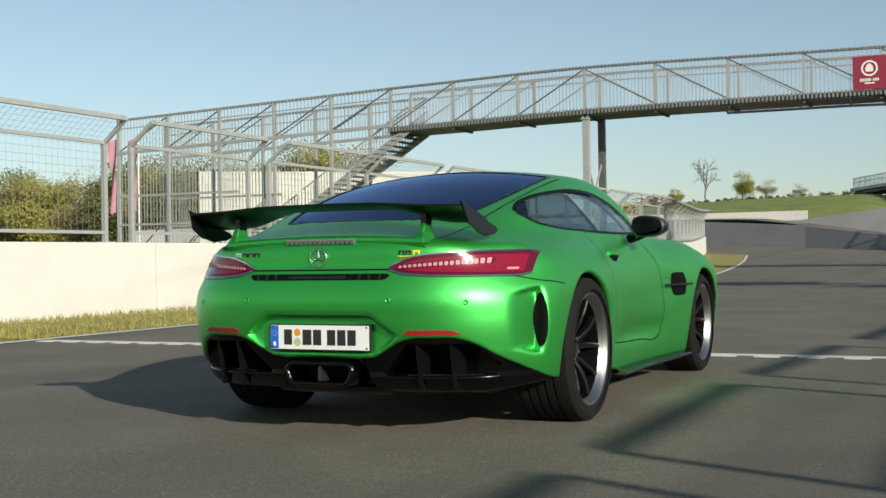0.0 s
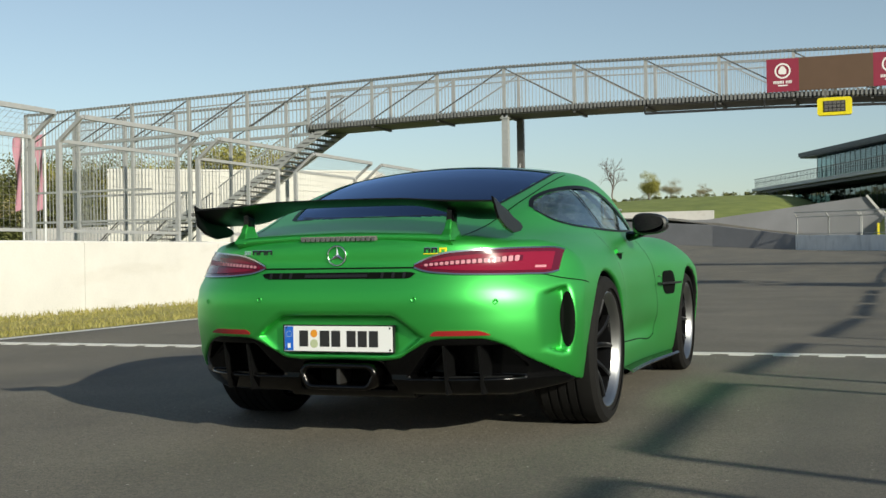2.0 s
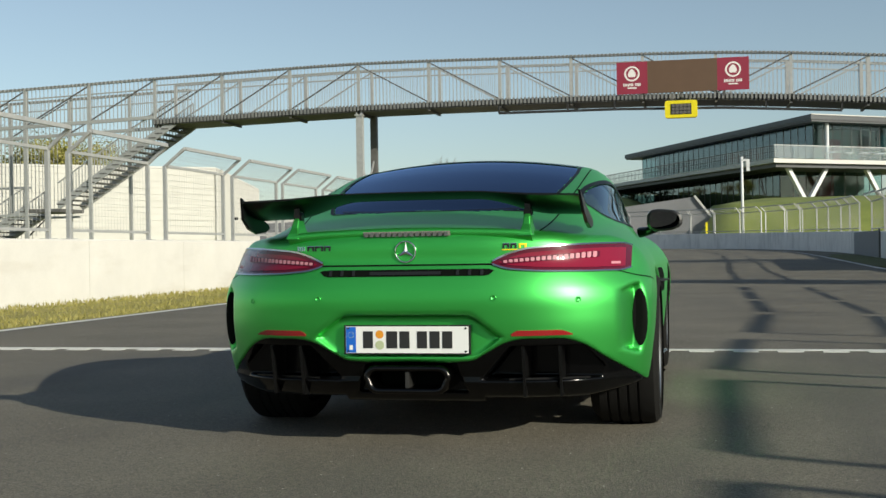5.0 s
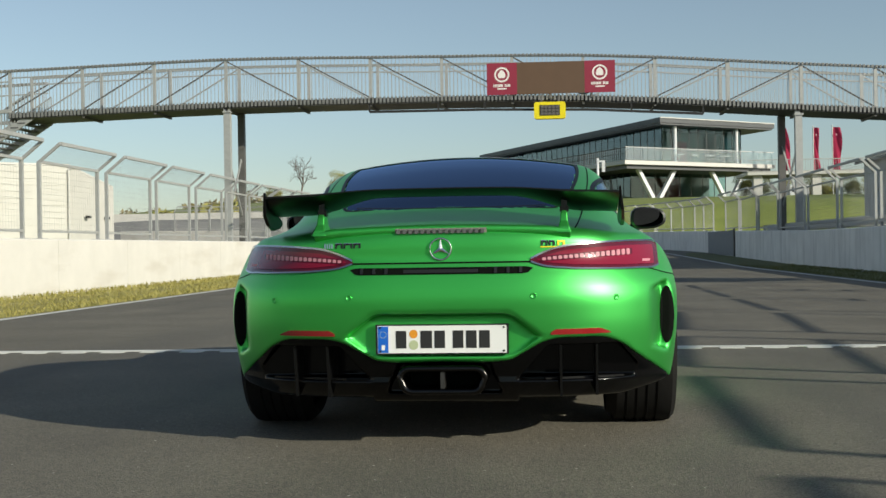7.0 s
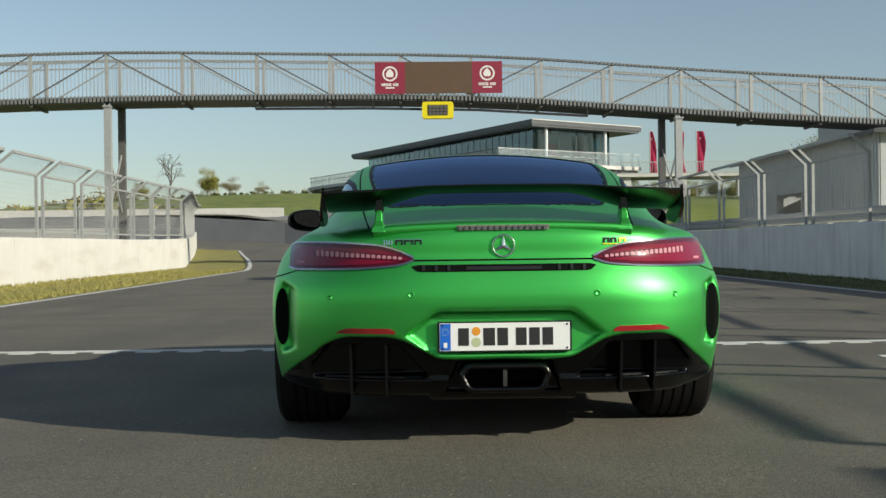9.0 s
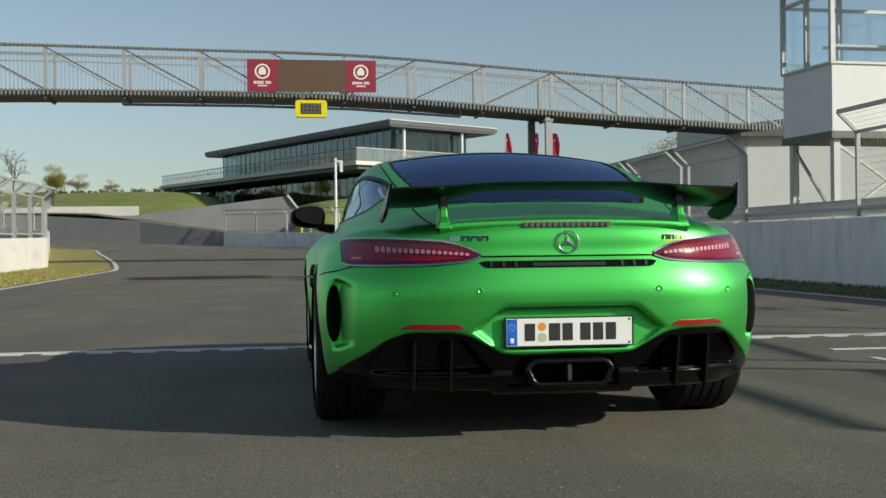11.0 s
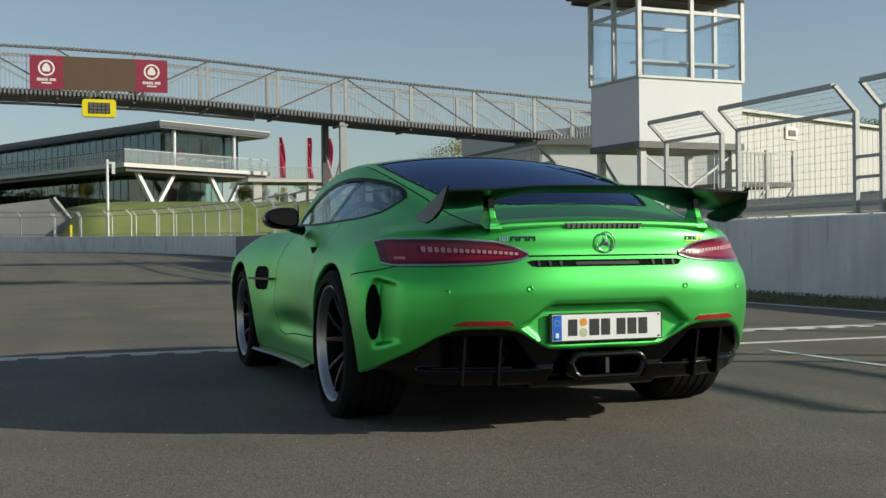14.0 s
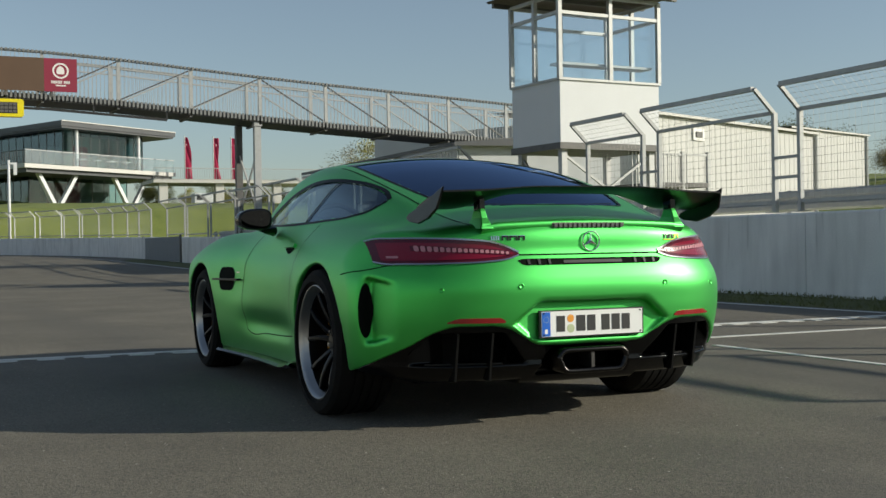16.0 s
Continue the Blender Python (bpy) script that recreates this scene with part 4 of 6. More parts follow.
        g.box(x[0] - 0.025, x[1] - 0.025, S1, x[0] + 0.025, x[1] + 0.025, S1 + 1.1)
    part("rail_infill", g, STEEL_DARK, root, kind="stuff")
    # V columns, square column, round column above
    for v in (-0.6, 7.4):
        foot = Vector(pt(-0.4, v + 1.7, G - 0.1))
        for d in (-1.9, 2.0):
            part("v_column", Geo().bar(foot + V * (0.12 * (1 if d > 0 else -1)), Vector(pt(-0.4, v + 1.7 + d, S0 - 0.3)), 0.34, 0.34), WHITE_CLAD, root, "white slanted column")
    for v in (3.6, 10.6):
        part("round_column", Geo().tube([pt(0.2, v, S1), pt(0.2, v, R1 - 0.6)], 0.16, 12), WHITE_CLAD, root)
    part("v_column", Geo().bar(pt(40.5, -0.6, G - 1.2), pt(44.5, -0.6, S0 - 0.3), 0.35), ROOF_DARK, root)
    # tables and chairs behind the glass as low pale blocks of furniture
    for v in (3.2, 4.9, 6.6, 8.3):
        tb = slab(-0.9, -0.2, v, v + 0.7, S1 + 0.7, S1 + 0.76)
        part("balcony_table", tb, WHITE_CLAD, root, fix=True)
        part("table_leg", slab(-0.58, -0.52, v + 0.32, v + 0.38, S1, S1 + 0.7), STEEL, root, fix=True)
    root.matrix_world = FAR_SIZE
    return root


FAR_SIZE = Matrix.Translation((0.8, -5.6, 0.82)) @ Matrix.Scale(1.4, 4) @ Matrix.Translation((-0.8, 5.6, -0.82))
pavilion()

# low canopy and terrace wing beside it
canopy = thing("terrace_canopy", "pale flat canopy on square columns beside the pavilion", "canopy")
part("canopy_roof", Geo().box(16.4, 93, 6.3, 32, 99, 6.6), SOFFIT, canopy)
for x in (17.3, 22, 27):
    part("canopy_column", Geo().box(x - 0.35, 93.4, 3.0, x + 0.35, 94.1, 6.25), SOFFIT, canopy)
part("terrace_rail", Geo().bar((16.4, 92.9, 7.5), (32, 92.9, 7.5), 0.06), STEEL, canopy)
g = Geo()
for k in range(82):
    g.box(16.4 + k * 0.2 - 0.012, 92.88, 6.6, 16.4 + k * 0.2 + 0.012, 92.92, 7.5)
part("rail_infill", g, STEEL, canopy, kind="stuff")
canopy.matrix_world = FAR_SIZE
van = thing("white_van", "white van parked under the terrace canopy", "van")
part("van_body", Geo().box(19.4, 91.2, 4.2, 20.9, 92.6, 5.35), WHITE_CLAD, van)
for x in (19.75, 20.85):
    part("van_wheel", Geo().tube([(x, 91.15, 4.2), (x, 91.3, 4.2)], 0.22, 12), BLACK_MATT, van)
part("van_window", Geo().box(19.55, 91.18, 4.8, 20.1, 91.197, 5.2), BLACK_MATT, van)
van.matrix_world = FAR_SIZE

# flags
FLAG_RED = mat("crimson_flag_cloth", (0.42, 0.035, 0.09), 0.8, var=0.12, scale=1.2, fine=20, spec=0.1)
thin = FLAG_RED.node_tree.nodes.new("ShaderNodeBsdfTranslucent")
thin.inputs["Color"].default_value = (0.6, 0.05, 0.12, 1)
both = FLAG_RED.node_tree.nodes.new("ShaderNodeMixShader")
both.inputs["Fac"].default_value = 0.45
FLAG_RED.node_tree.links.new(FLAG_RED.node_tree.nodes["Principled BSDF"].outputs["BSDF"], both.inputs[1])
FLAG_RED.node_tree.links.new(thin.outputs["BSDF"], both.inputs[2])
FLAG_RED.node_tree.links.new(both.outputs["Shader"], FLAG_RED.node_tree.nodes["Material Output"].inputs["Surface"])
FLAG_MARK = plain("pale_pink_print", (0.55, 0.25, 0.3), 0.8)
for x, narrow_top, wide in ((29.96, 0.35, 1.1), (33.74, 0.8, 0.8), (36.14, 0.85, 1.05)):
    fl = thing("flag", "crimson banner flag on a slim pole", "flag", "crimson flags")
    part("flag_pole", Geo().tube([(x, 150, 5.0), (x, 150, 15.6)], 0.07, 8), STEEL, fl)
    rows = []
    for z in np.linspace(9.9, 15.4, 20):
        k0 = (z - 9.9) / 5.5
        w = wide * (1 - (1 - narrow_top) * k0) * (1 + 0.18 * math.sin(4.5 * k0 + x))
        rows.append([(x + 0.08 + w * k / 6, 150 + 0.25 * math.sin(z * 1.3 + k * 0.9) * k / 6, z - 0.1 * (k / 6) ** 2) for k in range(7)])
    part("cloth", Geo().grid(rows), FLAG_RED, fl, smooth=True)
    mark = [(x + 0.5 * wide * narrow_top + 0.1 * math.cos(a), 149.68, 14.4 + 0.13 * math.sin(a)) for a in np.linspace(0, 2 * math.pi, 16, endpoint=False)]
    part("emblem", Geo().quad(*mark), FLAG_MARK, fl)

# two faded flags beyond the stair tower
FLAG_PINK = mat("faded_pink_cloth", (0.42, 0.2, 0.25), 0.7, var=0.1, scale=2, fine=20)
for x in (-46.3, -44.7):
    fl = thing("flag", "faded pink banner flag on a white pole", "flag", "pink flags")
    part("flag_pole", Geo().tube([(x, 52, 0), (x, 52, 8.6)], 0.06, 8), WHITE_CLAD, fl)
    g = Geo()
    rows = [[(x - 0.07 - (0.6 - 0.2 * (8.4 - z) / 4.4) * k / 5, 52 + 0.15 * math.sin(z * 1.7 + k * 0.8), z - 0.05 * k) for k in range(6)] for z in np.linspace(4.0, 8.4, 16)]
    g.grid(rows)
    g.grid([[(a, b + 0.01, c) for a, b, c in r] for r in rows])
    part("cloth", g, FLAG_PINK, fl, smooth=True)

# white camera pole
pole = thing("camera_pole", "slim white pole with a camera arm behind the far fence", "pole")
part("pole_shaft", Geo().tube([(4.15, 92, 0.8), (4.15, 92, 7.9)], [0.13, 0.1], 10), WHITE_CLAD, pole, smooth=True)
part("camera_arm", Geo().box(4.1, 91.9, 7.55, 4.75, 92.1, 7.7).box(4.5, 91.85, 6.75, 4.75, 92.15, 7.56), WHITE_CLAD, pole)
post = thing("marshal_post", "small yellow marker post by the far wall", "marker")
part("marker_body", Geo().box(1.25, 90.9, 1.0, 1.42, 91.05, 2.7), YELLOW, post)
gate = thing("wall_gate", "dark grey steel gate panel in the concrete wall", "gate")
part("gate_leaf", Geo().box(8.955, 51.6, 0.2, 8.995, 61.4, 1.42), mat("dark_grey_gate", (0.16, 0.17, 0.19), 0.6, var=0.1, scale=2, fine=30), gate)
part("gate_post", Geo().box(8.93, 51.4, 0.15, 9.0, 51.6, 1.5), STEEL_DARK, gate)
part("gate_post", Geo().box(8.93, 61.4, 0.2, 9.0, 61.6, 1.55), STEEL_DARK, gate)
# crash rail behind the right fence
rail = thing("crash_rail", "galvanised crash rail behind the fence on the wall", "guard rail")
g = Geo()
prof = [(0, 0), (0.04, 0.03), (0.04, 0.1), (0, 0.14), (0, 0.17), (0.04, 0.21), (0.04, 0.28), (0, 0.31)]
g.grid([[(9.55 - a, y, 1.24 + b) for a, b in prof] for y in np.arange(-14, 48, 2.0)])
part("beam", g, STEEL, rail)
for y in np.arange(-13, 48, 2.0):
    part("rail_post", Geo().box(9.56, y - 0.05, 0.0, 9.68, y + 0.05, 1.56), STEEL, rail)
# ladder ties between the fence panels near the tower
for y0 in (8.38, 4.76, 12.0):
    for z in (1.75, 2.05):
        whole("fence_tie", Geo().bar((9.25, y0 - 0.02, z), (9.25, y0 + 0.6, z), 0.045), STEEL, "short galvanised tie between two fence panels", "fence tie", "fence ties")


# ---- trees ----
def leaf_cloud(n, centres, size, seed):
    """n small leaves scattered in clumps round centres (x, y, z, radius)."""
    rng = np.random.default_rng(seed)
    c = np.array(centres)
    k = rng.integers(0, len(c), n)
    d = rng.normal(size=(n, 3))
    d /= np.linalg.norm(d, axis=1, keepdims=True)
    r = c[k, 3:4] * rng.random((n, 1)) ** 0.45
    p = c[k, :3] + d * r * np.array([1, 1, 0.8])
    a, b = rng.normal(size=(n, 3)), rng.normal(size=(n, 3))
    a /= np.linalg.norm(a, axis=1, keepdims=True)
    b -= a * (a * b).sum(1, keepdims=True)
    b /= np.linalg.norm(b, axis=1, keepdims=True)
    s = size * (0.6 + 0.8 * rng.random((n, 1)))
    v = np.stack([p - a * s * 0.5, p + b * s * 0.3, p + a * s * 0.5, p - b * s * 0.3], 1).reshape(-1, 3)
    g = Geo()
    g.v = [tuple(q) for q in v.tolist()]
    g.f = [(4 * i, 4 * i + 1, 4 * i + 2, 4 * i + 3) for i in range(n)]
    return g


def limbs(g, p, d, length, r, depth, rng, tips, thin=0.62, spread=0.55):
    q = p + d * length
    mid = (p + q) / 2 + Vector(rng.normal(size=3) * length * 0.05)
    g.tube([p, mid, q], [r, r * 0.85, r * 0.68], 6 if depth > 2 else 4, False)
    tips.append(q)
    if depth == 0:
        return
    for k in range(3 if depth > 1 else 4):
        e = (d + Vector(rng.normal(size=3)) * spread + Vector((0, 0, 0.12))).normalized()
        limbs(g, q if k else mid, e, length * (0.62 + 0.2 * rng.random()), r * thin, depth - 1, rng, tips, thin, spread)


def leafy_tree(name, label, h, leaf, n, seed, size=0.3):
    rng = np.random.default_rng(seed)
    root = thing(name, label, "tree", "trees behind the track")
    g, tips = Geo(), []
    limbs(g, Vector((0, 0, 0)), Vector((0.03, 0, 1)), h * 0.22, h * 0.022, 3, rng, tips)
    part("trunk", g, BARK, root, smooth=True)
    cs = [(t.x * 1.15, t.y * 1.15, min(t.z, h * 0.95), h * (0.10 + 0.09 * rng.random())) for t in tips[1:]]
    for _ in range(16):
        a, q = rng.random() * 6.28, rng.random() ** 0.5 * h * 0.27
        cs.append((q * math.cos(a), q * math.sin(a), h * (0.14 + 0.6 * rng.random()), h * (0.11 + 0.07 * rng.random())))
    part("crown", leaf_cloud(n, cs, size, seed), leaf, root, kind="stuff")
    return root


rng = np.random.default_rng(7)
kinds = [leafy_tree("spring_tree", "young green spring tree behind the fence", 8.5, LEAF, 17000, 11, 0.17),
         leafy_tree("dark_tree", "dark green tree in the belt of woods", 9.5, LEAF_DARK, 14000, 12, 0.19),
         leafy_tree("budding_tree", "brownish budding tree not yet in leaf", 9.0, LEAF_BROWN, 12000, 13, 0.12)]
spots = []
for k in range(62):
    x = -226 + k * 2.3 + rng.normal() * 0.8
    spots.append((x, 148 + 10 * rng.random(), 1.95 + 0.4 * rng.random(), rng.choice([0, 0, 1, 2])))
for k in range(36):
    spots.append((70 + k * 3.2 + rng.normal(), 118 + 14 * rng.random() - k * 1.9, 0.9 + 0.3 * rng.random(), rng.choice([0, 1, 1, 2])))
for k in range(9):
    spots.append((25.5 + k * 2.6, 150 + 4 * rng.random(), 0.42 + 0.12 * rng.random(), rng.choice([1, 1, 0])))
spots += [(-34.8, 188, 0.7, 0), (-31.4, 190, 0.5, 2), (-45.5, 186, 0.42, 0), (-26.5, 192, 0.36, 2), (40, 114, 1.0, 2), (43.5, 117, 1.1, 0), (46.5, 115, 1.0, 2)]
first = {}
for x, y, s, k in spots:
    k = int(k)
    m = pose(x, y, height(x, y) - 0.1, 0, 0, float(rng.random() * 360)) @ Matrix.Scale(s, 4)
    if k not in first:
        kinds[k].matrix_world = m
        first[k] = kinds[k]
    else:
        t = copy_thing(kinds[k], m)
        t.scale = (s, s, s)
# bare tree on the meadow
bare = thing("bare_tree", "bare leafless tree on the meadow", "tree")
g, tips = Geo(), []
limbs(g, Vector((0, 0, 0)), Vector((0, 0, 1)), 2.6, 0.17, 5, np.random.default_rng(5), tips, 0.6, 0.5)
part("branchwork", g, BARK, bare, "bare branches", smooth=True)
bare.matrix_world = pose(-41.2, 190, height(-41.2, 190)) @ Matrix.Scale(0.98, 4)
# low scrub behind the left fence and along the meadow's crest
for nm, x0, x1, y, sz, n, m, lab in (("hedge", -37, -22, 112, 2.1, 15000, LEAF, "green mound of bushes behind the left fence"),
                                      ("hedge", -120, -37, 114, 1.2, 9000, LEAF_BROWN, "low brownish hedge beyond the far track"),
                                      ("hedge", -190, -80, 128, 1.3, 11000, LEAF, "bright green undergrowth along the woods"),
                                      ("hedge", -60, 4, 190, 0.42, 6000, LEAF_DARK, "low brown scrub along the meadow's crest"),
                                      ("far_wood", -260, -60, 240, 3.2, 9000, LEAF_BROWN, "distant bare brown woods"),
                                      ("far_wood", 60, 300, 190, 3.2, 9000, LEAF_DARK, "distant woods on the rise")):
    cs = [(x + rng.normal(), y + rng.normal() * 2, height(x, y) + sz * (0.2 + 0.9 * rng.random()), sz * (0.6 + 0.7 * rng.random())) for x in np.arange(x0, x1, sz * 0.8)]
    whole(nm, leaf_cloud(n, cs, 0.26 if sz < 2 else 1.1, int(abs(x0))), m, lab, "hedge", kind="stuff")


# ---- grass blades on the verges ----
def blades(n, x0, x1, y0, y1, seed):
    rng = np.random.default_rng(seed)
    x = x0 + (x1 - x0) * rng.random(n)
    y = y0 + (y1 - y0) * rng.random(n) ** 1.5
    h = 0.02 + 0.045 * rng.random(n) ** 2 + 0.05 * (np.abs(x) > 9.4) * rng.random(n)
    a = rng.random(n) * math.pi * 2
    w = 0.006 + 0.0004 * y
    g = Geo()
    for i in range(n):
        c, s = math.cos(a[i]), math.sin(a[i])
        z = 0.0
        g.v += [(x[i] - c * w[i], y[i] - s * w[i], z), (x[i] + c * w[i], y[i] + s * w[i], z), (x[i] + s * h[i] * 0.5, y[i] - c * h[i] * 0.5, z + h[i])]
        g.f.append((3 * i, 3 * i + 1, 3 * i + 2))
    return g


whole("verge_grass", blades(26000, -9.7, -6.62, 4, 42, 3), BLADE, "short dry spring grass along the pale wall", "grass", kind="stuff")
# right strip: blades with the wall's shade in their colour
whole("verge_grass", blades(14000, 7.02, 9.0, 3, 42, 4), SHADED_BLADE, "short grass along the grey wall", "grass", kind="stuff")
# ---- the car: a body shaped by smooth fields ----
def curve(*pts):
    """A smooth function through (u, v) pairs."""
    u, v = np.array(pts, float).T
    s = np.gradient(v, u)
    t = np.linspace(u[0], u[-1], 600)
    i = np.clip(np.searchsorted(u, t) - 1, 0, len(u) - 2)
    h = u[i + 1] - u[i]
    r = (t - u[i]) / h
    w = (2 * r ** 3 - 3 * r ** 2 + 1) * v[i] + (r ** 3 - 2 * r ** 2 + r) * h * s[i] + (-2 * r ** 3 + 3 * r ** 2) * v[i + 1] + (r ** 3 - r ** 2) * h * s[i + 1]
    return lambda q: np.interp(q, t, w)


def smax(a, b, k):
    h = np.clip(0.5 + 0.5 * (a - b) / k, 0, 1)
    return b + (a - b) * h + k * h * (1 - h)


def smin(a, b, k):
    return -smax(-a, -b, k)


def surface_net(f, lo, hi, h):
    """Vertices, quads and normals of the surface f = 0."""
    ax = [np.arange(a, b + h, h) for a, b in zip(lo, hi)]
    V = np.broadcast_to(f(ax[0][:, None, None], ax[1][None, :, None], ax[2][None, None, :]), [len(a) for a in ax])
    I = V < 0
    c = [I[i:I.shape[0] - 1 + i, j:I.shape[1] - 1 + j, k:I.shape[2] - 1 + k] for i in (0, 1) for j in (0, 1) for k in (0, 1)]
    n = sum(q.astype(np.int8) for q in c)
    act = (n > 0) & (n < 8)
    idx = -np.ones(act.shape, np.int64)
    cells = np.argwhere(act)
    idx[act] = np.arange(len(cells))
    acc, cnt = np.zeros((len(cells), 3)), np.zeros(len(cells))
    corner = [np.array(q) for q in ((0, 0, 0), (1, 0, 0), (0, 1, 0), (1, 1, 0), (0, 0, 1), (1, 0, 1), (0, 1, 1), (1, 1, 1))]
    for a in range(8):
        for b in range(a + 1, 8):
            if np.abs(corner[a] - corner[b]).sum() != 1:
                continue
            va, vb = V[tuple((cells + corner[a]).T)], V[tuple((cells + corner[b]).T)]
            m = (va < 0) != (vb < 0)
            t = np.where(m, va / np.where(va == vb, 1, va - vb), 0)
            acc += (corner[a] + t[:, None] * (corner[b] - corner[a])) * m[:, None]
            cnt += m
    P = (cells + acc / cnt[:, None]) * h + np.array([a[0] for a in ax])
    quads = []
    for d in range(3):
        s0, s1 = [slice(None)] * 3, [slice(None)] * 3
        s0[d], s1[d] = slice(0, -1), slice(1, None)
        e = np.argwhere(I[tuple(s0)] != I[tuple(s1)])
        o1, o2 = [q for q in range(3) if q != d]
        ok = (e[:, o1] > 0) & (e[:, o2] > 0) & (e[:, o1] < act.shape[o1]) & (e[:, o2] < act.shape[o2])
        e = e[ok]
        q = []
        for da, db in ((-1, -1), (0, -1), (0, 0), (-1, 0)):
            w = e.copy()
            w[:, o1] += da
            w[:, o2] += db
            q.append(idx[tuple(w.T)])
        q = np.stack(q, 1)
        flip = I[tuple(e.T)] ^ (d == 1)
        q[~flip] = q[~flip][:, ::-1]
        quads.append(q)
    quads = np.concatenate(quads)
    P, N = settle(f, P, h)
    return P, quads, N


def gradient(f, P, e=0.002):
    g = np.zeros_like(P)
    for k in range(3):
        d = np.zeros(3)
        d[k] = e
        A, B = (P + d).T, (P - d).T
        g[:, k] = (f(*A) - f(*B)) / (2 * e)
    return g


def settle(f, P, h):
    for _ in range(4):
        g = gradient(f, P)
        step = (f(*P.T) / np.maximum((g ** 2).sum(1), 0.05))[:, None] * g
        l = np.linalg.norm(step, axis=1, keepdims=True)
        P = P - step * np.minimum(1, 0.5 * h / np.maximum(l, 1e-9))
    g = gradient(f, P)
    return P, g / np.maximum(np.linalg.norm(g, axis=1, keepdims=True), 1e-6)


def net_mesh(name, P, quads, N, material):
    used = np.unique(quads)
    new_id = -np.ones(len(P), np.int64)
    new_id[used] = np.arange(len(used))
    me = bpy.data.meshes.new(name)
    me.from_pydata(P[used].tolist(), [], new_id[quads].tolist())
    me.materials.append(material)
    me.polygons.foreach_set("use_smooth", [True] * len(me.polygons))
    me.normals_split_custom_set_from_vertices(N[used].tolist())
    me.update()
    return me


# plan, section and profile of the car (y = 0 at the rear axle, z = 0 on the road)
half_width = curve((-1.1, 0.93), (-0.6, 0.972), (-0.3, 0.992), (0, 1.0), (0.35, 0.985), (0.7, 0.935), (1.2, 0.91), (1.7, 0.918), (2.2, 0.95), (2.63, 0.97), (3.0, 0.955), (3.3, 0.91), (3.7, 0.8))
side_in = curve((0.05, -0.12), (0.15, -0.065), (0.27, -0.03), (0.4, -0.01), (0.55, 0), (0.66, -0.006), (0.75, -0.03), (0.83, -0.075), (0.9, -0.135), (1.0, -0.27), (1.2, -0.6))
tail_y = curve((0.1, -0.74), (0.2, -0.82), (0.28, -0.88), (0.36, -0.925), (0.45, -0.955), (0.55, -0.975), (0.63, -0.982), (0.70, -0.966), (0.75, -0.945), (0.80, -0.925), (0.86, -0.905), (0.90, -0.893), (0.96, -0.86), (1.1, -0.7))
deck_top = curve((-1.1, 0.87), (-0.9, 0.893), (-0.75, 0.90), (-0.5, 0.925), (0, 0.955), (0.8, 0.945), (1.6, 0.935), (2.0, 0.93), (2.4, 0.905), (2.8, 0.855), (3.2, 0.77), (3.5, 0.66), (3.7, 0.55))
roof_line = curve((-1.1, 0.80), (-0.9, 0.885), (-0.8, 0.915), (-0.6, 0.975), (-0.3, 1.078), (0.0, 1.165), (0.3, 1.24), (0.6, 1.296), (0.85, 1.312), (1.1, 1.302), (1.35, 1.25), (1.6, 1.165), (1.9, 1.04), (2.15, 0.935), (2.5, 0.82))
cabin_half = curve((-1.1, 0.58), (-0.8, 0.63), (-0.4, 0.70), (0, 0.765), (0.4, 0.80), (0.9, 0.81), (1.4, 0.79), (1.9, 0.73), (2.4, 0.66))
black_cut = curve((0, 0.362), (0.22, 0.362), (0.27, 0.368), (0.34, 0.405), (0.40, 0.438), (0.45, 0.452), (0.55, 0.456), (0.66, 0.45), (0.72, 0.425), (0.80, 0.365), (0.86, 0.322), (0.90, 0.29), (0.94, 0.25), (0.98, 0.21), (1.1, 0.16))


corner_half = curve((0.1, 0.95), (0.35, 0.95), (0.55, 0.95), (0.66, 0.93), (0.74, 0.898), (0.80, 0.882), (0.9, 0.865), (1.1, 0.85))


def tail(ax, z):
    return tail_y(z) + 0.40 * (ax / corner_half(z)) ** 4.2


def shell(x, y, z):
    """The outer form without openings."""
    ax = np.abs(x)
    scoop = 0.034 * np.exp(-((y - 1.15) / 0.55) ** 4 - ((z - 0.36) / 0.07) ** 2) + 0.016 * np.exp(-((y - 1.75) / 0.35) ** 2 - ((z - 0.62) / 0.12) ** 2)
    side = (ax - half_width(y) - side_in(z) + scoop) * 0.97
    rear = (tail(ax, z) - y) * 0.85
    front = (y - 3.58 + 0.5 * (ax / 0.95) ** 3 + 0.25 * np.clip(0.4 - z, 0, 1)) * 0.85
    fender = 0.05 * np.exp(-((ax - 0.8) / 0.17) ** 2) * np.exp(-((y - 2.6) / 0.55) ** 2)
    top = (z - deck_top(y) + 0.05 * (ax / 0.9) ** 2 - fender) * 0.95
    low = smax(smax(side, top, 0.09), smax(rear, front, 0.01), 0.055)
    low = smax(low, (0.15 - z), 0.04)
    cab_side = (ax - cabin_half(y) + 0.36 * (z - 0.93) + 0.55 * np.clip(z - 1.12, 0, 1) ** 2) * 0.93
    cab_top = (z - roof_line(y) + 0.045 * (ax / 0.55) ** 2) * 0.9
    cab = smax(smax(cab_side, cab_top, 0.10), rear, 0.03)
    cab = smax(cab, 0.84 - z, 0.05)
    return smin(low, cab, 0.085)


def hexagon(ax, z):
    """The number plate's recess seen from behind."""
    a = (ax - 0.385) * 0.62 + (z - 0.465) * 0.78
    b = (ax - 0.385) * 0.62 - (z - 0.465) * 0.80
    return smax(smax(a, b, 0.01), smax(z - 0.556, 0.392 - z, 0.01), 0.02)


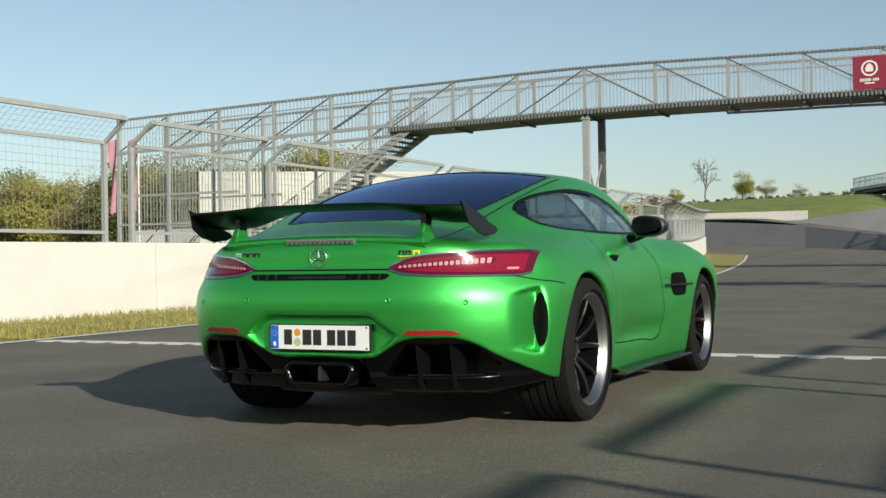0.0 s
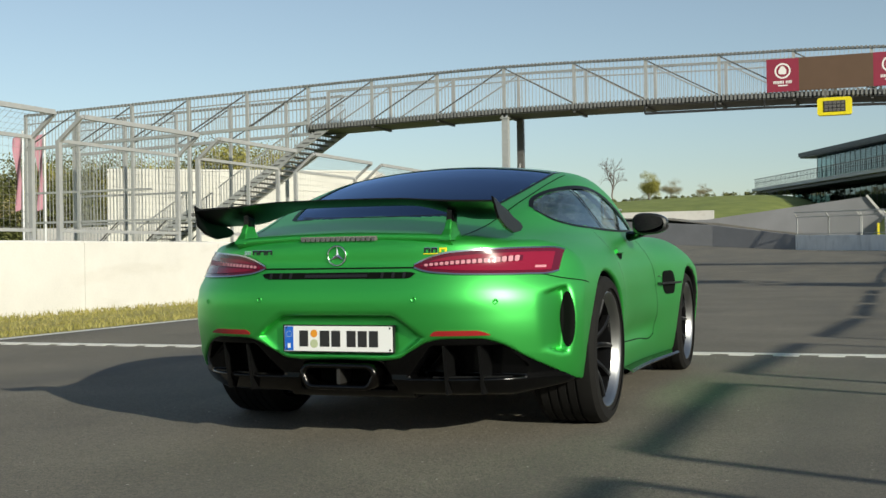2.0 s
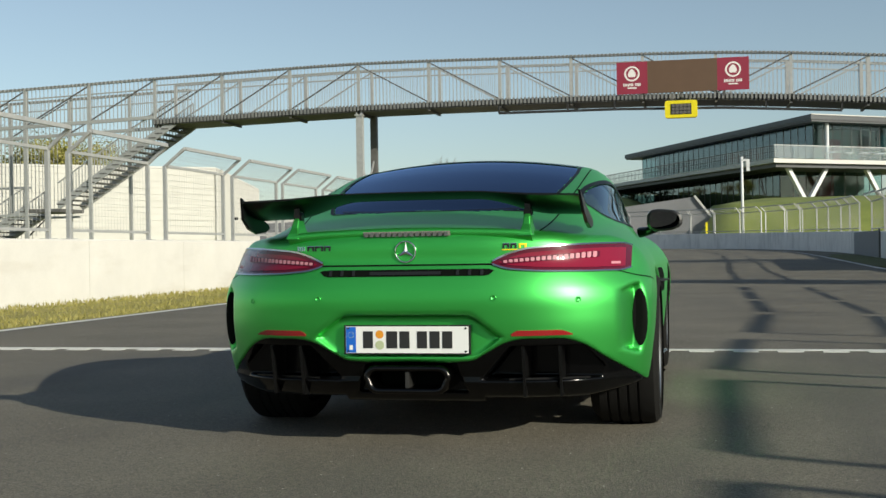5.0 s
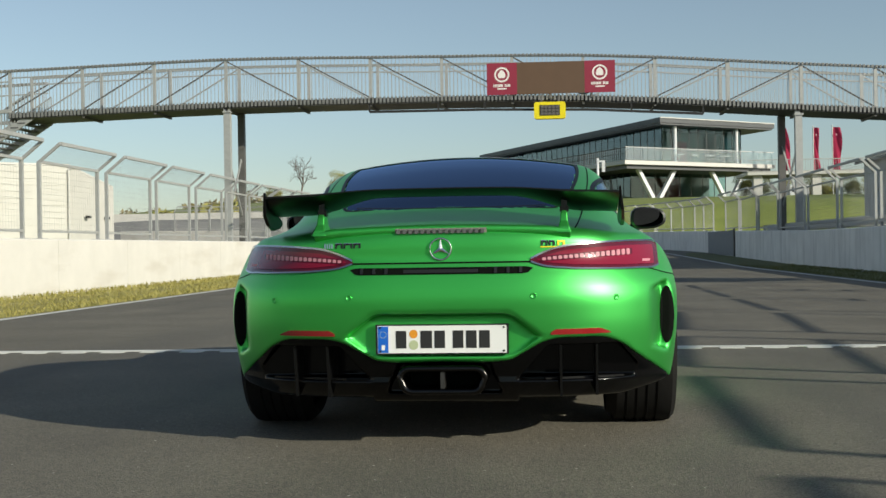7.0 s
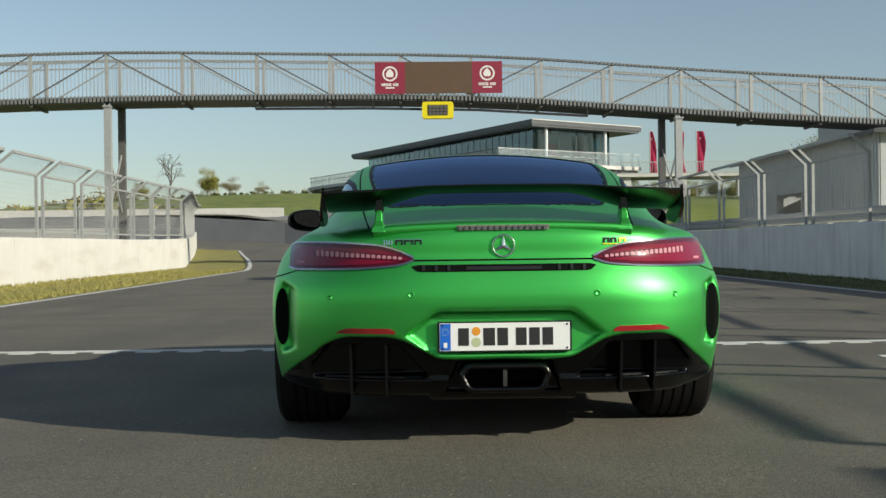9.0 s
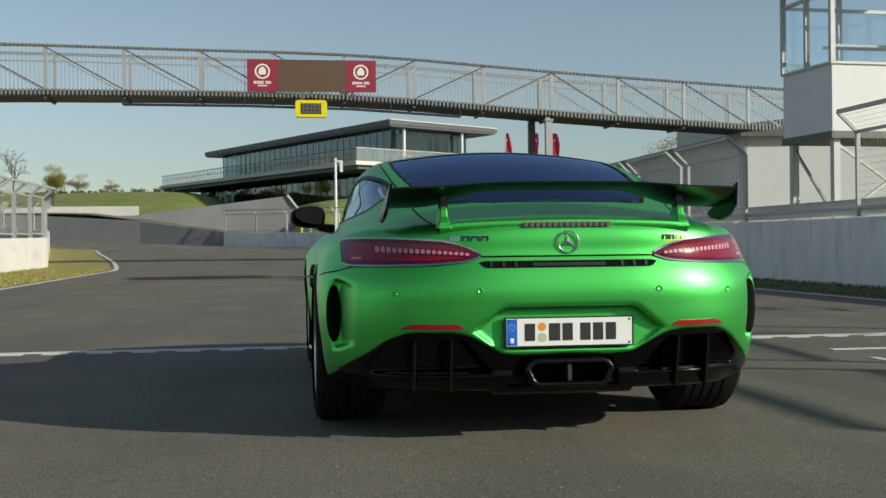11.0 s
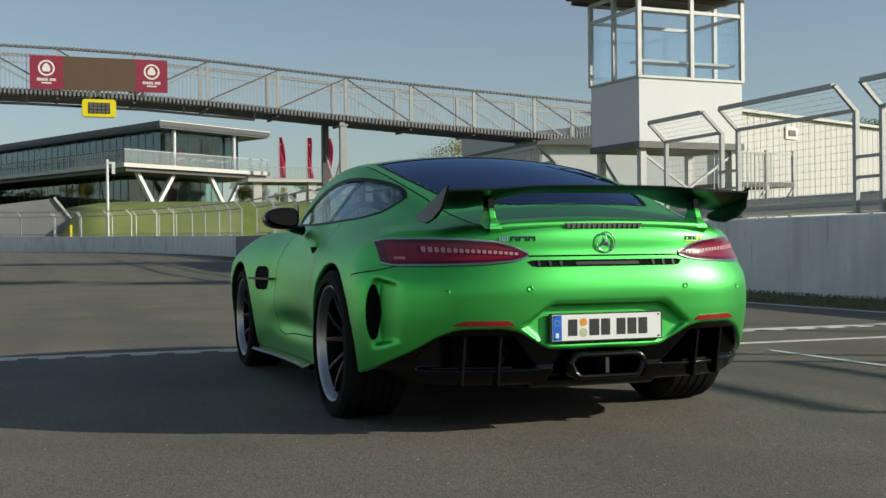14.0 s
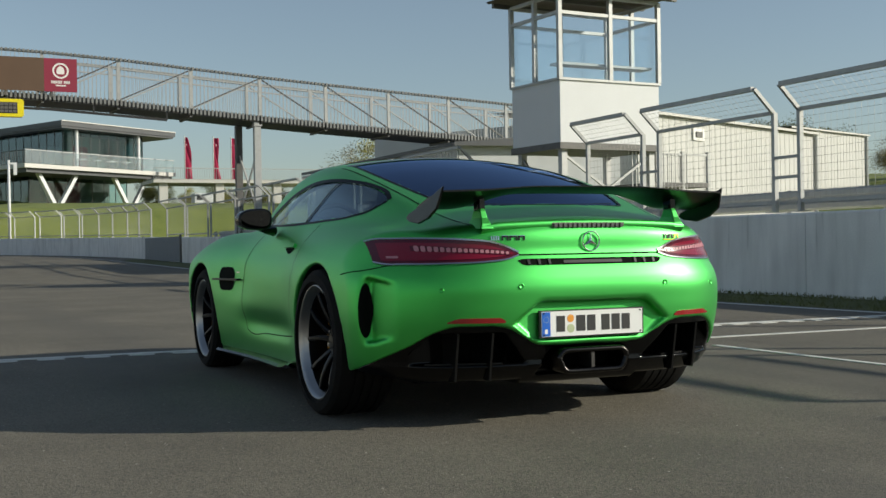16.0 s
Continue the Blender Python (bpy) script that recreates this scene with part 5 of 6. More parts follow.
def arch(y, z, cy, cz, r):
    return np.sqrt((y - cy) ** 2 + (z - cz) ** 2) - r


def ease(a, b, v):
    t = np.clip((v - a) / (b - a), 0, 1)
    return t * t * (3 - 2 * t)


def corner_hollow(ax, y, z):
    """The hollow that leads to the slot at each rear corner: below zero where it is cut away."""
    deep = ease(0.83, 0.918, ax)
    floor_y = smin(tail(ax, z) - 0.02 + 0.13 * deep, -0.548 + 0 * ax, 0.02)
    tall = np.abs(z - 0.525) - 0.112 - 0.03 * ease(0.84, 0.92, ax)
    return smax(smax(tall, ax - 0.966, 0.05), y - floor_y, 0.02)


def body_field(x, y, z):
    ax = np.abs(x)
    f = shell(x, y, z)
    # scoops that lead to the slots at the rear corners
    f = smax(f, -corner_hollow(ax, y, z), 0.028)
    f = smax(f, -smax(hexagon(ax, z), y + 0.918, 0.02), 0.026)
    for cy, cz, r in ((0.004, 0.342, 0.384), (2.634, 0.33, 0.378)):
        f = smax(f, -smax(arch(y, z, cy, cz, r), 0.6 - ax, 0.015), 0.02)
    f = smax(f, np.minimum(black_cut(ax) - z, -0.30 - y), 0.018)
    # hollow cabin
    room = smax(shell(x, y, z) + 0.055, 0.42 - z, 0.02)
    room = smax(room, smax(0.05 - y, y - 1.95, 0.02), 0.02)
    trunk = smax(smax(shell(x, y, z) + 0.06, 0.80 - z, 0.01), smax(-0.62 - y, y - 0.3, 0.02), 0.02)
    return smax(f, -np.minimum(room, trunk), 0.008)


PAINT = bpy.data.materials.new("satin_green_paint")
PAINT.use_nodes = True
_n, _l = PAINT.node_tree.nodes, PAINT.node_tree.links
_b = _n["Principled BSDF"]
_b.inputs["Base Color"].default_value = (0.04, 0.56, 0.062, 1)
_b.inputs["Metallic"].default_value = 0.88
_b.inputs["Roughness"].default_value = 0.36
_b.inputs["Coat Weight"].default_value = 1.0
_b.inputs["Coat IOR"].default_value = 1.6
_b.inputs["Coat Roughness"].default_value = 0.46
_tc, _nz, _mr = _n.new("ShaderNodeTexCoord"), _n.new("ShaderNodeTexNoise"), _n.new("ShaderNodeMapRange")
_nz.inputs["Scale"].default_value = 900
_mr.inputs["To Min"].default_value, _mr.inputs["To Max"].default_value = 0.41, 0.47
_l.new(_tc.outputs["Object"], _nz.inputs["Vector"])
_l.new(_nz.outputs["Fac"], _mr.inputs["Value"])
_l.new(_mr.outputs["Result"], _b.inputs["Roughness"])
GLOSS_BLACK = plain("gloss_black", (0.004, 0.004, 0.0045), 0.18, Specular_IOR_Level=0.35)
SATIN_BLACK = mat("satin_black_plastic", (0.009, 0.009, 0.0095), 0.45, var=0.1, scale=20, fine=200)
DIFFUSER_BLACK = plain("gloss_black_diffuser", (0.002, 0.002, 0.0022), 0.12, Specular_IOR_Level=0.22)
FIN_BLACK = mat("fin_black", (0.004, 0.004, 0.0042), 0.35, var=0.1, scale=20, fine=200, spec=0.3)
GAP_BLACK = plain("panel_gap", (0.003, 0.004, 0.003), 0.8, Specular_IOR_Level=0.08)
CARBON = mat("dark_carbon", (0.004, 0.004, 0.0045), 0.3, var=0.3, scale=60, fine=300, spec=0.3)
CHROME = plain("chrome", (0.75, 0.75, 0.76), 0.12, 1.0)
DARK_CHROME = plain("dark_chrome_letters", (0.16, 0.17, 0.17), 0.2, 1.0)
RUBBER = mat("tyre_rubber", (0.009, 0.0085, 0.008), 0.85, var=0.25, scale=14, fine=120, bump=0.001, spec=0.2)
RIM_BLACK = plain("black_alloy", (0.012, 0.012, 0.013), 0.3, 0.6)
RIM_LIP = mat("polished_rim_lip", (0.38, 0.38, 0.38), 0.34, metal=1.0, var=0.05, scale=10, fine=200)
DISC = mat("brake_disc", (0.16, 0.15, 0.15), 0.4, metal=0.8, var=0.15, scale=20, fine=200)
CALIPER = plain("bronze_caliper", (0.45, 0.22, 0.03), 0.4)
LENS_RED = plain("red_lens", (0.2, 0.005, 0.024), 0.16, Coat_Weight=0.4, Coat_Roughness=0.2, Specular_IOR_Level=0.3)
LENS_DARK = plain("dark_red_lens", (0.085, 0.004, 0.016), 0.14, Coat_Weight=0.4, Coat_Roughness=0.2, Specular_IOR_Level=0.3)
LED = plain("led_cell", (0.5, 0.2, 0.24), 0.55, Coat_Weight=0.1)
REFLECTOR = plain("red_reflector", (0.28, 0.012, 0.014), 0.15, Coat_Weight=1.0)
PLATE_WHITE = plain("plate_white", (0.78, 0.78, 0.76), 0.4)
PLATE_BLUE = plain("plate_blue", (0.01, 0.12, 0.55), 0.4)
PLATE_INK = plain("plate_ink", (0.02, 0.02, 0.02), 0.5)
SEAL_ORANGE = plain("orange_seal", (0.7, 0.28, 0.02), 0.5)
SEAL_GREEN = plain("grey_green_seal", (0.45, 0.5, 0.3), 0.5)
BADGE_YELLOW = plain("yellow_badge", (0.8, 0.6, 0.0), 0.4)
TINTED = glass("tinted_car_glass", (0.8, 0.92, 0.92), 1.6, 0.92, gloss=(0.85, 0.95, 1.0))
QUARTER_GLASS = glass("dark_quarter_glass", (0.3, 0.36, 0.4), 1.7, 0.8, gloss=(0.7, 0.85, 1.0))
TRIM_BLACK = plain("black_window_trim", (0.004, 0.004, 0.0045), 0.4, Specular_IOR_Level=0.12)
LAMP_RIM = plain("bright_lamp_rim", (0.5, 0.5, 0.5), 0.22, 1.0)
DARK_GLASS = glass("dark_rear_glass", (0.02, 0.028, 0.05), 1.8, 0.6, gloss=(0.38, 0.52, 0.82))
MIRROR_GLASS = plain("mirror_glass", (0.14, 0.15, 0.17), 0.03, 1.0)
LEATHER = mat("black_leather", (0.02, 0.019, 0.018), 0.6, var=0.2, scale=12, fine=90)

car = thing("sports_car", "satin green sports coupe with black rear wing on the track", "car")

P, Q, N = surface_net(body_field, (-1.06, -1.04, 0.10), (1.06, 3.66, 1.36), 0.0125)


side_low = curve((-0.2, 1.03), (-0.12, 0.985), (0.05, 0.955), (0.4, 0.938), (0.8, 0.93), (1.2, 0.93), (1.66, 0.94))
side_high = curve((-0.2, 1.03), (-0.12, 1.068), (0.05, 1.115), (0.3, 1.152), (0.55, 1.168), (0.8, 1.16), (1.1, 1.11), (1.4, 1.025), (1.66, 0.94))
rear_half = curve((-0.6, 0.44), (-0.45, 0.475), (-0.3, 0.515), (0, 0.56), (0.3, 0.58), (0.62, 0.575))


def rear_glass_half(y):
    return np.sqrt(np.clip((y + 0.56) / 0.11, 0, 1)) * rear_half(y)


shield_half = curve((1.0, 0.54), (1.4, 0.6), (1.75, 0.66), (2.1, 0.68))


C = P[Q].mean(1)
hole = (np.abs(C[:, 0]) > 0.5) & (C[:, 2] > side_low(C[:, 1]) + 0.012) & (C[:, 2] < side_high(C[:, 1]) - 0.012) & (C[:, 1] > -0.17) & (C[:, 1] < 1.62)
through_glass = hole & (shell(*(C.T)) > -0.09)
through_glass |= (C[:, 2] > 0.9) & (C[:, 1] > 1.08) & (C[:, 1] < 2.0) & (np.abs(C[:, 0]) < shield_half(C[:, 1]) - 0.03) & (shell(*(C.T)) > -0.09)
hole |= (C[:, 2] > 0.97) & (C[:, 1] > -0.53) & (C[:, 1] < 0.58) & (np.abs(C[:, 0]) < rear_glass_half(C[:, 1]) - 0.012)
hole |= (C[:, 2] > 0.9) & (C[:, 1] > 1.08) & (C[:, 1] < 2.0) & (np.abs(C[:, 0]) < shield_half(C[:, 1]) - 0.012)
inner = shell(*(C.T)) < -0.03
inner &= (C[:, 1] > -0.66) & ((np.abs(C[:, 0]) < 0.7) | (C[:, 1] > -0.4))
inner &= ~through_glass
keep = ~hole | inner
Q, C, inner = Q[keep], C[keep], inner[keep]
outer = ~inner
door_zone = outer & (np.abs(C[:, 0]) > 0.6) & (C[:, 1] > 0.5) & (C[:, 1] < 1.66) & (C[:, 2] > 0.33) & (C[:, 2] < 0.93)
hatch_zone = outer & (C[:, 2] > 0.765) & (C[:, 1] < 0.62) & (np.abs(C[:, 0]) < curve((-1.1, 0.53), (-0.9, 0.535), (-0.7, 0.55), (-0.4, 0.58), (0, 0.615), (0.7, 0.63))(C[:, 1]))
hood_zone = outer & (C[:, 1] > 2.08) & (C[:, 1] < 3.3) & (C[:, 2] > 0.66) & (np.abs(C[:, 0]) < 0.62)
dark = inner | ((np.abs(C[:, 0]) < 0.962) & (np.abs(C[:, 0]) > 0.55) & ((arch(C[:, 1], C[:, 2], 0.004, 0.342, 0.390) < 0) | (arch(C[:, 1], C[:, 2], 2.634, 0.33, 0.384) < 0)))
dark |= C[:, 2] < 0.165
left, right = C[:, 0] < 0, C[:, 0] >= 0
for nm, m, mt, lb in (("door", door_zone & left, PAINT, ""), ("door", door_zone & right, PAINT, ""), ("tailgate", hatch_zone, PAINT, ""), ("bonnet", hood_zone, PAINT, ""),
                      ("inner_lining", dark, SATIN_BLACK, "black lining of cabin and wheel arches"),
                      ("body", ~(door_zone | hatch_zone | hood_zone | dark), PAINT, "satin green painted body shell")):
    ob = part(nm, net_mesh(nm, P, Q[m & ~dark] if nm != "inner_lining" else Q[m], N, mt), None, car, lb)


def cast(pts, axis, sign, lift, field=shell):
    """Lays points on the car's skin along an axis, coming from outside, lifted by a little."""
    pts = np.array(pts, float)
    d = np.zeros(3)
    d[axis] = -sign
    far = pts.copy()
    far[:, axis] = sign * (1.3 if axis != 1 else 1.4) + (2.6 if axis == 1 and sign > 0 else 0)
    if axis == 2:
        far[:, axis] = 1.5
    t = np.linspace(0, 1.4, 200)
    val = np.stack([field(*(far + d * s).T) for s in t])
    hit = (val < 0).argmax(0)
    lo, hi = t[np.maximum(hit - 1, 0)], t[hit]
    for _ in range(14):
        m = (lo + hi) / 2
        v = field(*(far + d * m[:, None]).T) < 0
        lo, hi = np.where(v, lo, m), np.where(v, m, hi)
    p = far + d * hi[:, None]
    g = gradient(field, p)
    g /= np.linalg.norm(g, axis=1, keepdims=True)
    return p + g * lift, g


def patch(name, us, lo, hi, axes, axis, sign, lift, material, nv=8, parent=None, label="", edge=0.0, field=shell):
    """A skin patch between two curves over us; axes: which coordinates u and v are. edge closes it with a rim inwards."""
    pts = np.zeros((len(us), nv + 1, 3))
    for i, u in enumerate(us):
        v = np.linspace(lo(u), hi(u), nv + 1)
        pts[i, :, axes[0]], pts[i, :, axes[1]] = u, v
    p, nrm = cast(pts.reshape(-1, 3), axis, sign, lift, field)
    p, nrm = p.reshape(pts.shape), nrm.reshape(pts.shape)
    g = Geo()
    g.grid(p.tolist())
    if edge:
        q = p - nrm * edge
        ring = [(i, 0) for i in range(len(us))] + [(len(us) - 1, j) for j in range(1, nv + 1)] + [(i, nv) for i in range(len(us) - 2, -1, -1)] + [(0, j) for j in range(nv - 1, 0, -1)]
        a = [p[r].tolist() for r in ring] + [p[ring[0]].tolist()]
        b = [q[r].tolist() for r in ring] + [q[ring[0]].tolist()]
        g.grid([a, b])
    ob = part(name, g, material, parent or car, label, smooth=True)
    c = p[len(us) // 2, nv // 2] + nrm[len(us) // 2, nv // 2]
    face = ob.data.polygons[(len(us) // 2) * nv + nv // 2]
    if Vector(face.normal).dot(Vector(nrm[len(us) // 2, nv // 2])) < 0:
        ob.data.flip_normals()
    tidy_edges(ob.data)
    return ob


def tidy_edges(me):
    bm = bmesh.new()
    bm.from_mesh(me)
    bmesh.ops.remove_doubles(bm, verts=bm.verts, dist=0.0002)
    for e in bm.edges:
        if len(e.link_faces) == 2 and e.calc_face_angle(0) > radians(35):
            e.smooth = False
    bm.to_mesh(me)
    bm.free()


def seam(name, pts, axis, sign, width=0.006, material=None, lift=0.0012, parent=None, dense=40):
    """A thin strip on the skin along points, for a panel gap or a trim line."""
    pts = np.array(pts, float)
    s = np.concatenate([[0], np.cumsum(np.linalg.norm(np.diff(pts, axis=0), axis=1))])
    t = np.linspace(0, s[-1], dense)
    line = np.stack([curve(*zip(s, pts[:, k]))(t) if len(pts) > 2 else np.interp(t, s, pts[:, k]) for k in range(3)], 1)
    p, n = cast(line, axis, sign, lift)
    d = np.gradient(p, axis=0)
    d /= np.linalg.norm(d, axis=1, keepdims=True)
    w = np.cross(n, d) * width / 2
    g = Geo().grid([(p - w).tolist(), p.tolist(), (p + w).tolist()])
    return part(name, g, material or GAP_BLACK, parent or car, smooth=True)


def pillar_z(y):
    """Height of the slanting joint between door window and quarter window."""
    return 0.932 + (0.72 - y) * 0.665


for s in (-1, 1):
    # windows
    w = patch("side_window", np.linspace(0.385, 1.65, 44), lambda y: max(float(side_low(y)), min(float(side_high(y)), pillar_z(y))), side_high, (1, 2), 0, s, -0.004, TINTED, 10, label="clear tinted door window")
    patch("quarter_window", np.linspace(-0.19, 0.70, 30), side_low, lambda y: max(float(side_low(y)), min(float(side_high(y)), pillar_z(y))), (1, 2), 0, s, -0.004, QUARTER_GLASS, 10, w, "dark tinted quarter window")
    seam("window_trim", [(0, y, side_low(y) + 0.006) for y in np.linspace(-0.18, 1.62, 30)], 0, s, 0.014, TRIM_BLACK, 0.0015, w, 70)
    seam("window_trim", [(0, y, side_high(y) - 0.006) for y in np.linspace(-0.18, 1.62, 30)], 0, s, 0.024, TRIM_BLACK, 0.0015, w, 70)
    seam("window_pillar", [(0, 0.72, 0.932), (0, 0.55, 1.04), (0, 0.38, 1.158)], 0, s, 0.014, TRIM_BLACK, 0.001, w)
    # panel gaps of the door, wing and bumper
    seam("panel_gap", [(0, 0.42, 0.93), (0, 0.43, 0.86), (0, 0.47, 0.70), (0, 0.51, 0.52), (0, 0.55, 0.40), (0, 0.62, 0.335)], 0, s)
    seam("panel_gap", [(0, 0.62, 0.335), (0, 0.8, 0.322), (0, 1.3, 0.306), (0, 1.6, 0.298), (0, 1.66, 0.315)], 0, s)
    seam("panel_gap", [(0, 1.66, 0.315), (0, 1.69, 0.42), (0, 1.68, 0.56), (0, 1.66, 0.70), (0, 1.60, 0.80), (0, 1.52, 0.87), (0, 1.48, 0.925)], 0, s)
    seam("panel_gap", [(0, -0.36, 0.682), (0, -0.45, 0.694), (0, -0.56, 0.706), (0, -0.66, 0.728)], 0, s, 0.005)
    # tailgate gap
    seam("panel_gap", [(s * q, y, 0) for q, y in ((0.625, 0.6), (0.625, 0.3), (0.615, 0), (0.597, -0.25), (0.575, -0.5), (0.553, -0.7), (0.54, -0.82))], 2, 1)
seam("panel_gap", [(x, 0, 0.762) for x in np.linspace(-0.37, 0.37, 15)], 1, -1, 0.007)
us = np.linspace(-0.555, 0.6, 50)
rg = patch("rear_window", us, lambda y: -rear_glass_half(y), rear_glass_half, (1, 0), 2, 1, -0.003, DARK_GLASS, 14, label="dark tinted rear window")
patch("black_band", np.linspace(0.585, 0.66, 6), lambda y: -0.585, lambda y: 0.585, (1, 0), 2, 1, 0.0015, GLOSS_BLACK, 14, rg)
for s in (-1, 1):
    seam("window_seal", [(s * (float(rear_glass_half(y)) - 0.004), y, 0) for y in np.linspace(-0.5, 0.6, 24)], 2, 1, 0.016, TRIM_BLACK, 0.001, rg, 60)
seam("window_seal", [(x, -0.553 + 0.11 * (x / 0.44) ** 2 + 0.012, 0) for x in np.linspace(-0.42, 0.42, 20)], 2, 1, 0.014, TRIM_BLACK, 0.001, rg, 50)
patch("windscreen", np.linspace(1.04, 2.04, 30), lambda y: -shield_half(y), shield_half, (1, 0), 2, 1, -0.003, TINTED, 14, label="tinted windscreen")


# tail lamps: outer form, dark ends, rows of cells
lamp_low = curve((0.355, 0.766), (0.40, 0.75), (0.5, 0.737), (0.65, 0.731), (0.8, 0.730), (0.872, 0.733), (0.895, 0.742))


lamp_high = curve((0.355, 0.768), (0.40, 0.792), (0.47, 0.816), (0.58, 0.829), (0.72, 0.835), (0.82, 0.837), (0.872, 0.835), (0.895, 0.826))


for s in (-1, 1):
    us = np.linspace(0.358, 0.893, 40) * s
    lamp_ob = patch("tail_lamp", us, lambda u: lamp_low(abs(u)), lambda u: lamp_high(abs(u)), (0, 2), 1, -1, 0.004, LENS_DARK, 8, label="dark red tail lamp with a row of pale cells", edge=0.012)
    us = np.linspace(0.385, 0.868, 30) * s
    patch("red_band", us, lambda u: lamp_low(abs(u)) + 0.012, lambda u: lamp_high(abs(u)) - 0.016, (0, 2), 1, -1, 0.0065, LENS_RED, 6, lamp_ob)
    patch("cell_band", np.linspace(0.398, 0.77, 24) * s, lambda u: 0.757 + 0.026 * (max(0.0, abs(u) - 0.4) / 0.37) ** 0.8, lambda u: 0.781 + 0.026 * (max(0.0, abs(u) - 0.4) / 0.37) ** 0.8, (0, 2), 1, -1, 0.0085, LENS_DARK, 3, lamp_ob)
    for k in range(17):
        a = 0.405 + k * 0.0212
        z = 0.769 + 0.026 * ((a - 0.4) / 0.37) ** 0.8
        r = 0.0062 + 0.0004 * k
        patch("led_cell", np.linspace(a, a + 0.0145, 5) * s, lambda u: z - r * (1 - 0.25 * abs((abs(u) - a - 0.00725) / 0.00725) ** 3), lambda u: z + r * (1 - 0.25 * abs((abs(u) - a - 0.00725) / 0.00725) ** 3), (0, 2), 1, -1, 0.010, LED, 2, lamp_ob, edge=0.004)
    patch("reversing_lamp", np.linspace(0.815, 0.85, 4) * s, lambda u: 0.752, lambda u: 0.762, (0, 2), 1, -1, 0.0075, LED, 2, lamp_ob)
    seam("lamp_rim", [(s * u, 0, float(lamp_high(u)) + 0.003) for u in np.linspace(0.36, 0.893, 24)], 1, -1, 0.0075, LAMP_RIM, 0.0065, lamp_ob)
    seam("lamp_rim", [(s * u, 0, float(lamp_low(u)) - 0.003) for u in np.linspace(0.36, 0.893, 24)], 1, -1, 0.0075, LAMP_RIM, 0.0065, lamp_ob)
    slot_half = lambda u: 0.122 * max(0.004, 1 - ((abs(u) - 0.928) / 0.0312) ** 2) ** 0.5
    patch("corner_slot", s * np.linspace(0.8972, 0.9588, 22), lambda u: 0.525 - slot_half(u), lambda u: 0.525 + slot_half(u), (0, 2), 1, -1, 0.003, GAP_BLACK, 14, label="black air slot at the bumper's corner", field=body_field)
    # reflectors and parking sensors
    patch("reflector", np.linspace(0.435, 0.675, 20) * s, lambda u: 0.471 + 0.006 * (abs(u) - 0.43), lambda u: 0.472 + 0.021 * min(1, (0.68 - abs(u)) / 0.05) ** 0.8 * min(1, (abs(u) - 0.425) / 0.03) + 0.006 * (abs(u) - 0.43), (0, 2), 1, -1, 0.003, REFLECTOR, 3, label="red bumper reflector", edge=0.008)
    for u, z in ((0.37, 0.627), (0.70, 0.615)):
        q, nn = cast([(u * s, 0, z)], 1, -1, 0.001)
        g = Geo()
        rot = Vector(nn[0]).to_track_quat("Z", "Y").to_matrix()
        ring = [(math.cos(a), math.sin(a)) for a in np.linspace(0, 2 * math.pi, 21)]
        g.grid([[tuple(Vector(q[0]) + rot @ Vector((r * c, r * d, h))) for c, d in ring] for r, h in ((0.0125, 0), (0.0118, 0.002), (0.0095, 0.0022), (0.009, 0.0005), (0, 0.0008))])
        part("parking_sensor", g, PAINT, car, smooth=True)

# air slot under the tailgate, with fins
slot = patch("air_slot", np.linspace(-0.368, 0.368, 40), lambda u: 0.716 + 0.02 * max(0, (abs(u) - 0.345) / 0.023), lambda u: 0.744 - 0.006 * max(0, (abs(u) - 0.345) / 0.023), (0, 2), 1, -1, 0.002, GAP_BLACK, 3, label="narrow black air slot")
patch("slot_bar", np.linspace(-0.15, 0.15, 20), lambda u: 0.722, lambda u: 0.735, (0, 2), 1, -1, 0.004, SATIN_BLACK, 2, slot, edge=0.006)
for x in (-0.32, -0.27, -0.22, 0.22, 0.27, 0.32):
    patch("slot_fin", np.linspace(x - 0.006, x + 0.006, 3), lambda u: 0.718, lambda u: 0.742, (0, 2), 1, -1, 0.006, SATIN_BLACK, 2, slot, edge=0.006)


# black diffuser below the painted bumper
def pocket(ax, z):
    a = (z - 0.427)
    b = (ax - 0.735) * 0.72 + (z - 0.40) * 0.62
    c = (0.40 - ax) * 0.72 + (z - 0.40) * 0.62
    return smax(smax(a, 0.285 - z, 0.008), smax(b, c, 0.01), 0.012)


def exhaust_recess(ax, z):
    return smax(smax(z - 0.352, 0.226 - z, 0.01), (ax - 0.212) * 0.9 + (z - 0.29) * 0.35, 0.015)


def diffuser_field(x, y, z):
    ax = np.abs(x)
    lip = 0.012 * np.exp(-((z - 0.245) / 0.05) ** 2) * np.clip((0.8 - ax) / 0.1, 0, 1)
    f = (tail(ax, np.maximum(z, 0.30)) + 0.95 * np.clip(0.272 - z, 0, 1) + 0.016 - lip * 0.6 - y) * 0.9
    f = smax(f, (ax - half_width(y) - side_in(z) + 0.014), 0.03)
    f = smax(f, z - black_cut(ax) - 0.012, 0.008)
    low = 0.205 - 0.02 * (ax < 0.3) + 0.035 * np.clip((ax - 0.72) / 0.2, 0, 1)
    f = smax(f, low - z, 0.02)
    f = smax(f, y + 0.375, 0.02)
    wheel = np.where(ax > 0.6, arch(y, z, 0.004, 0.342, 0.39), 1.0)
    f = smax(f, -wheel, 0.01)
    f = smax(f, -smax(pocket(ax, z), y + 0.70, 0.01), 0.01)
    f = smax(f, -smax(exhaust_recess(ax, z), y + 0.80, 0.01), 0.012)
    return f


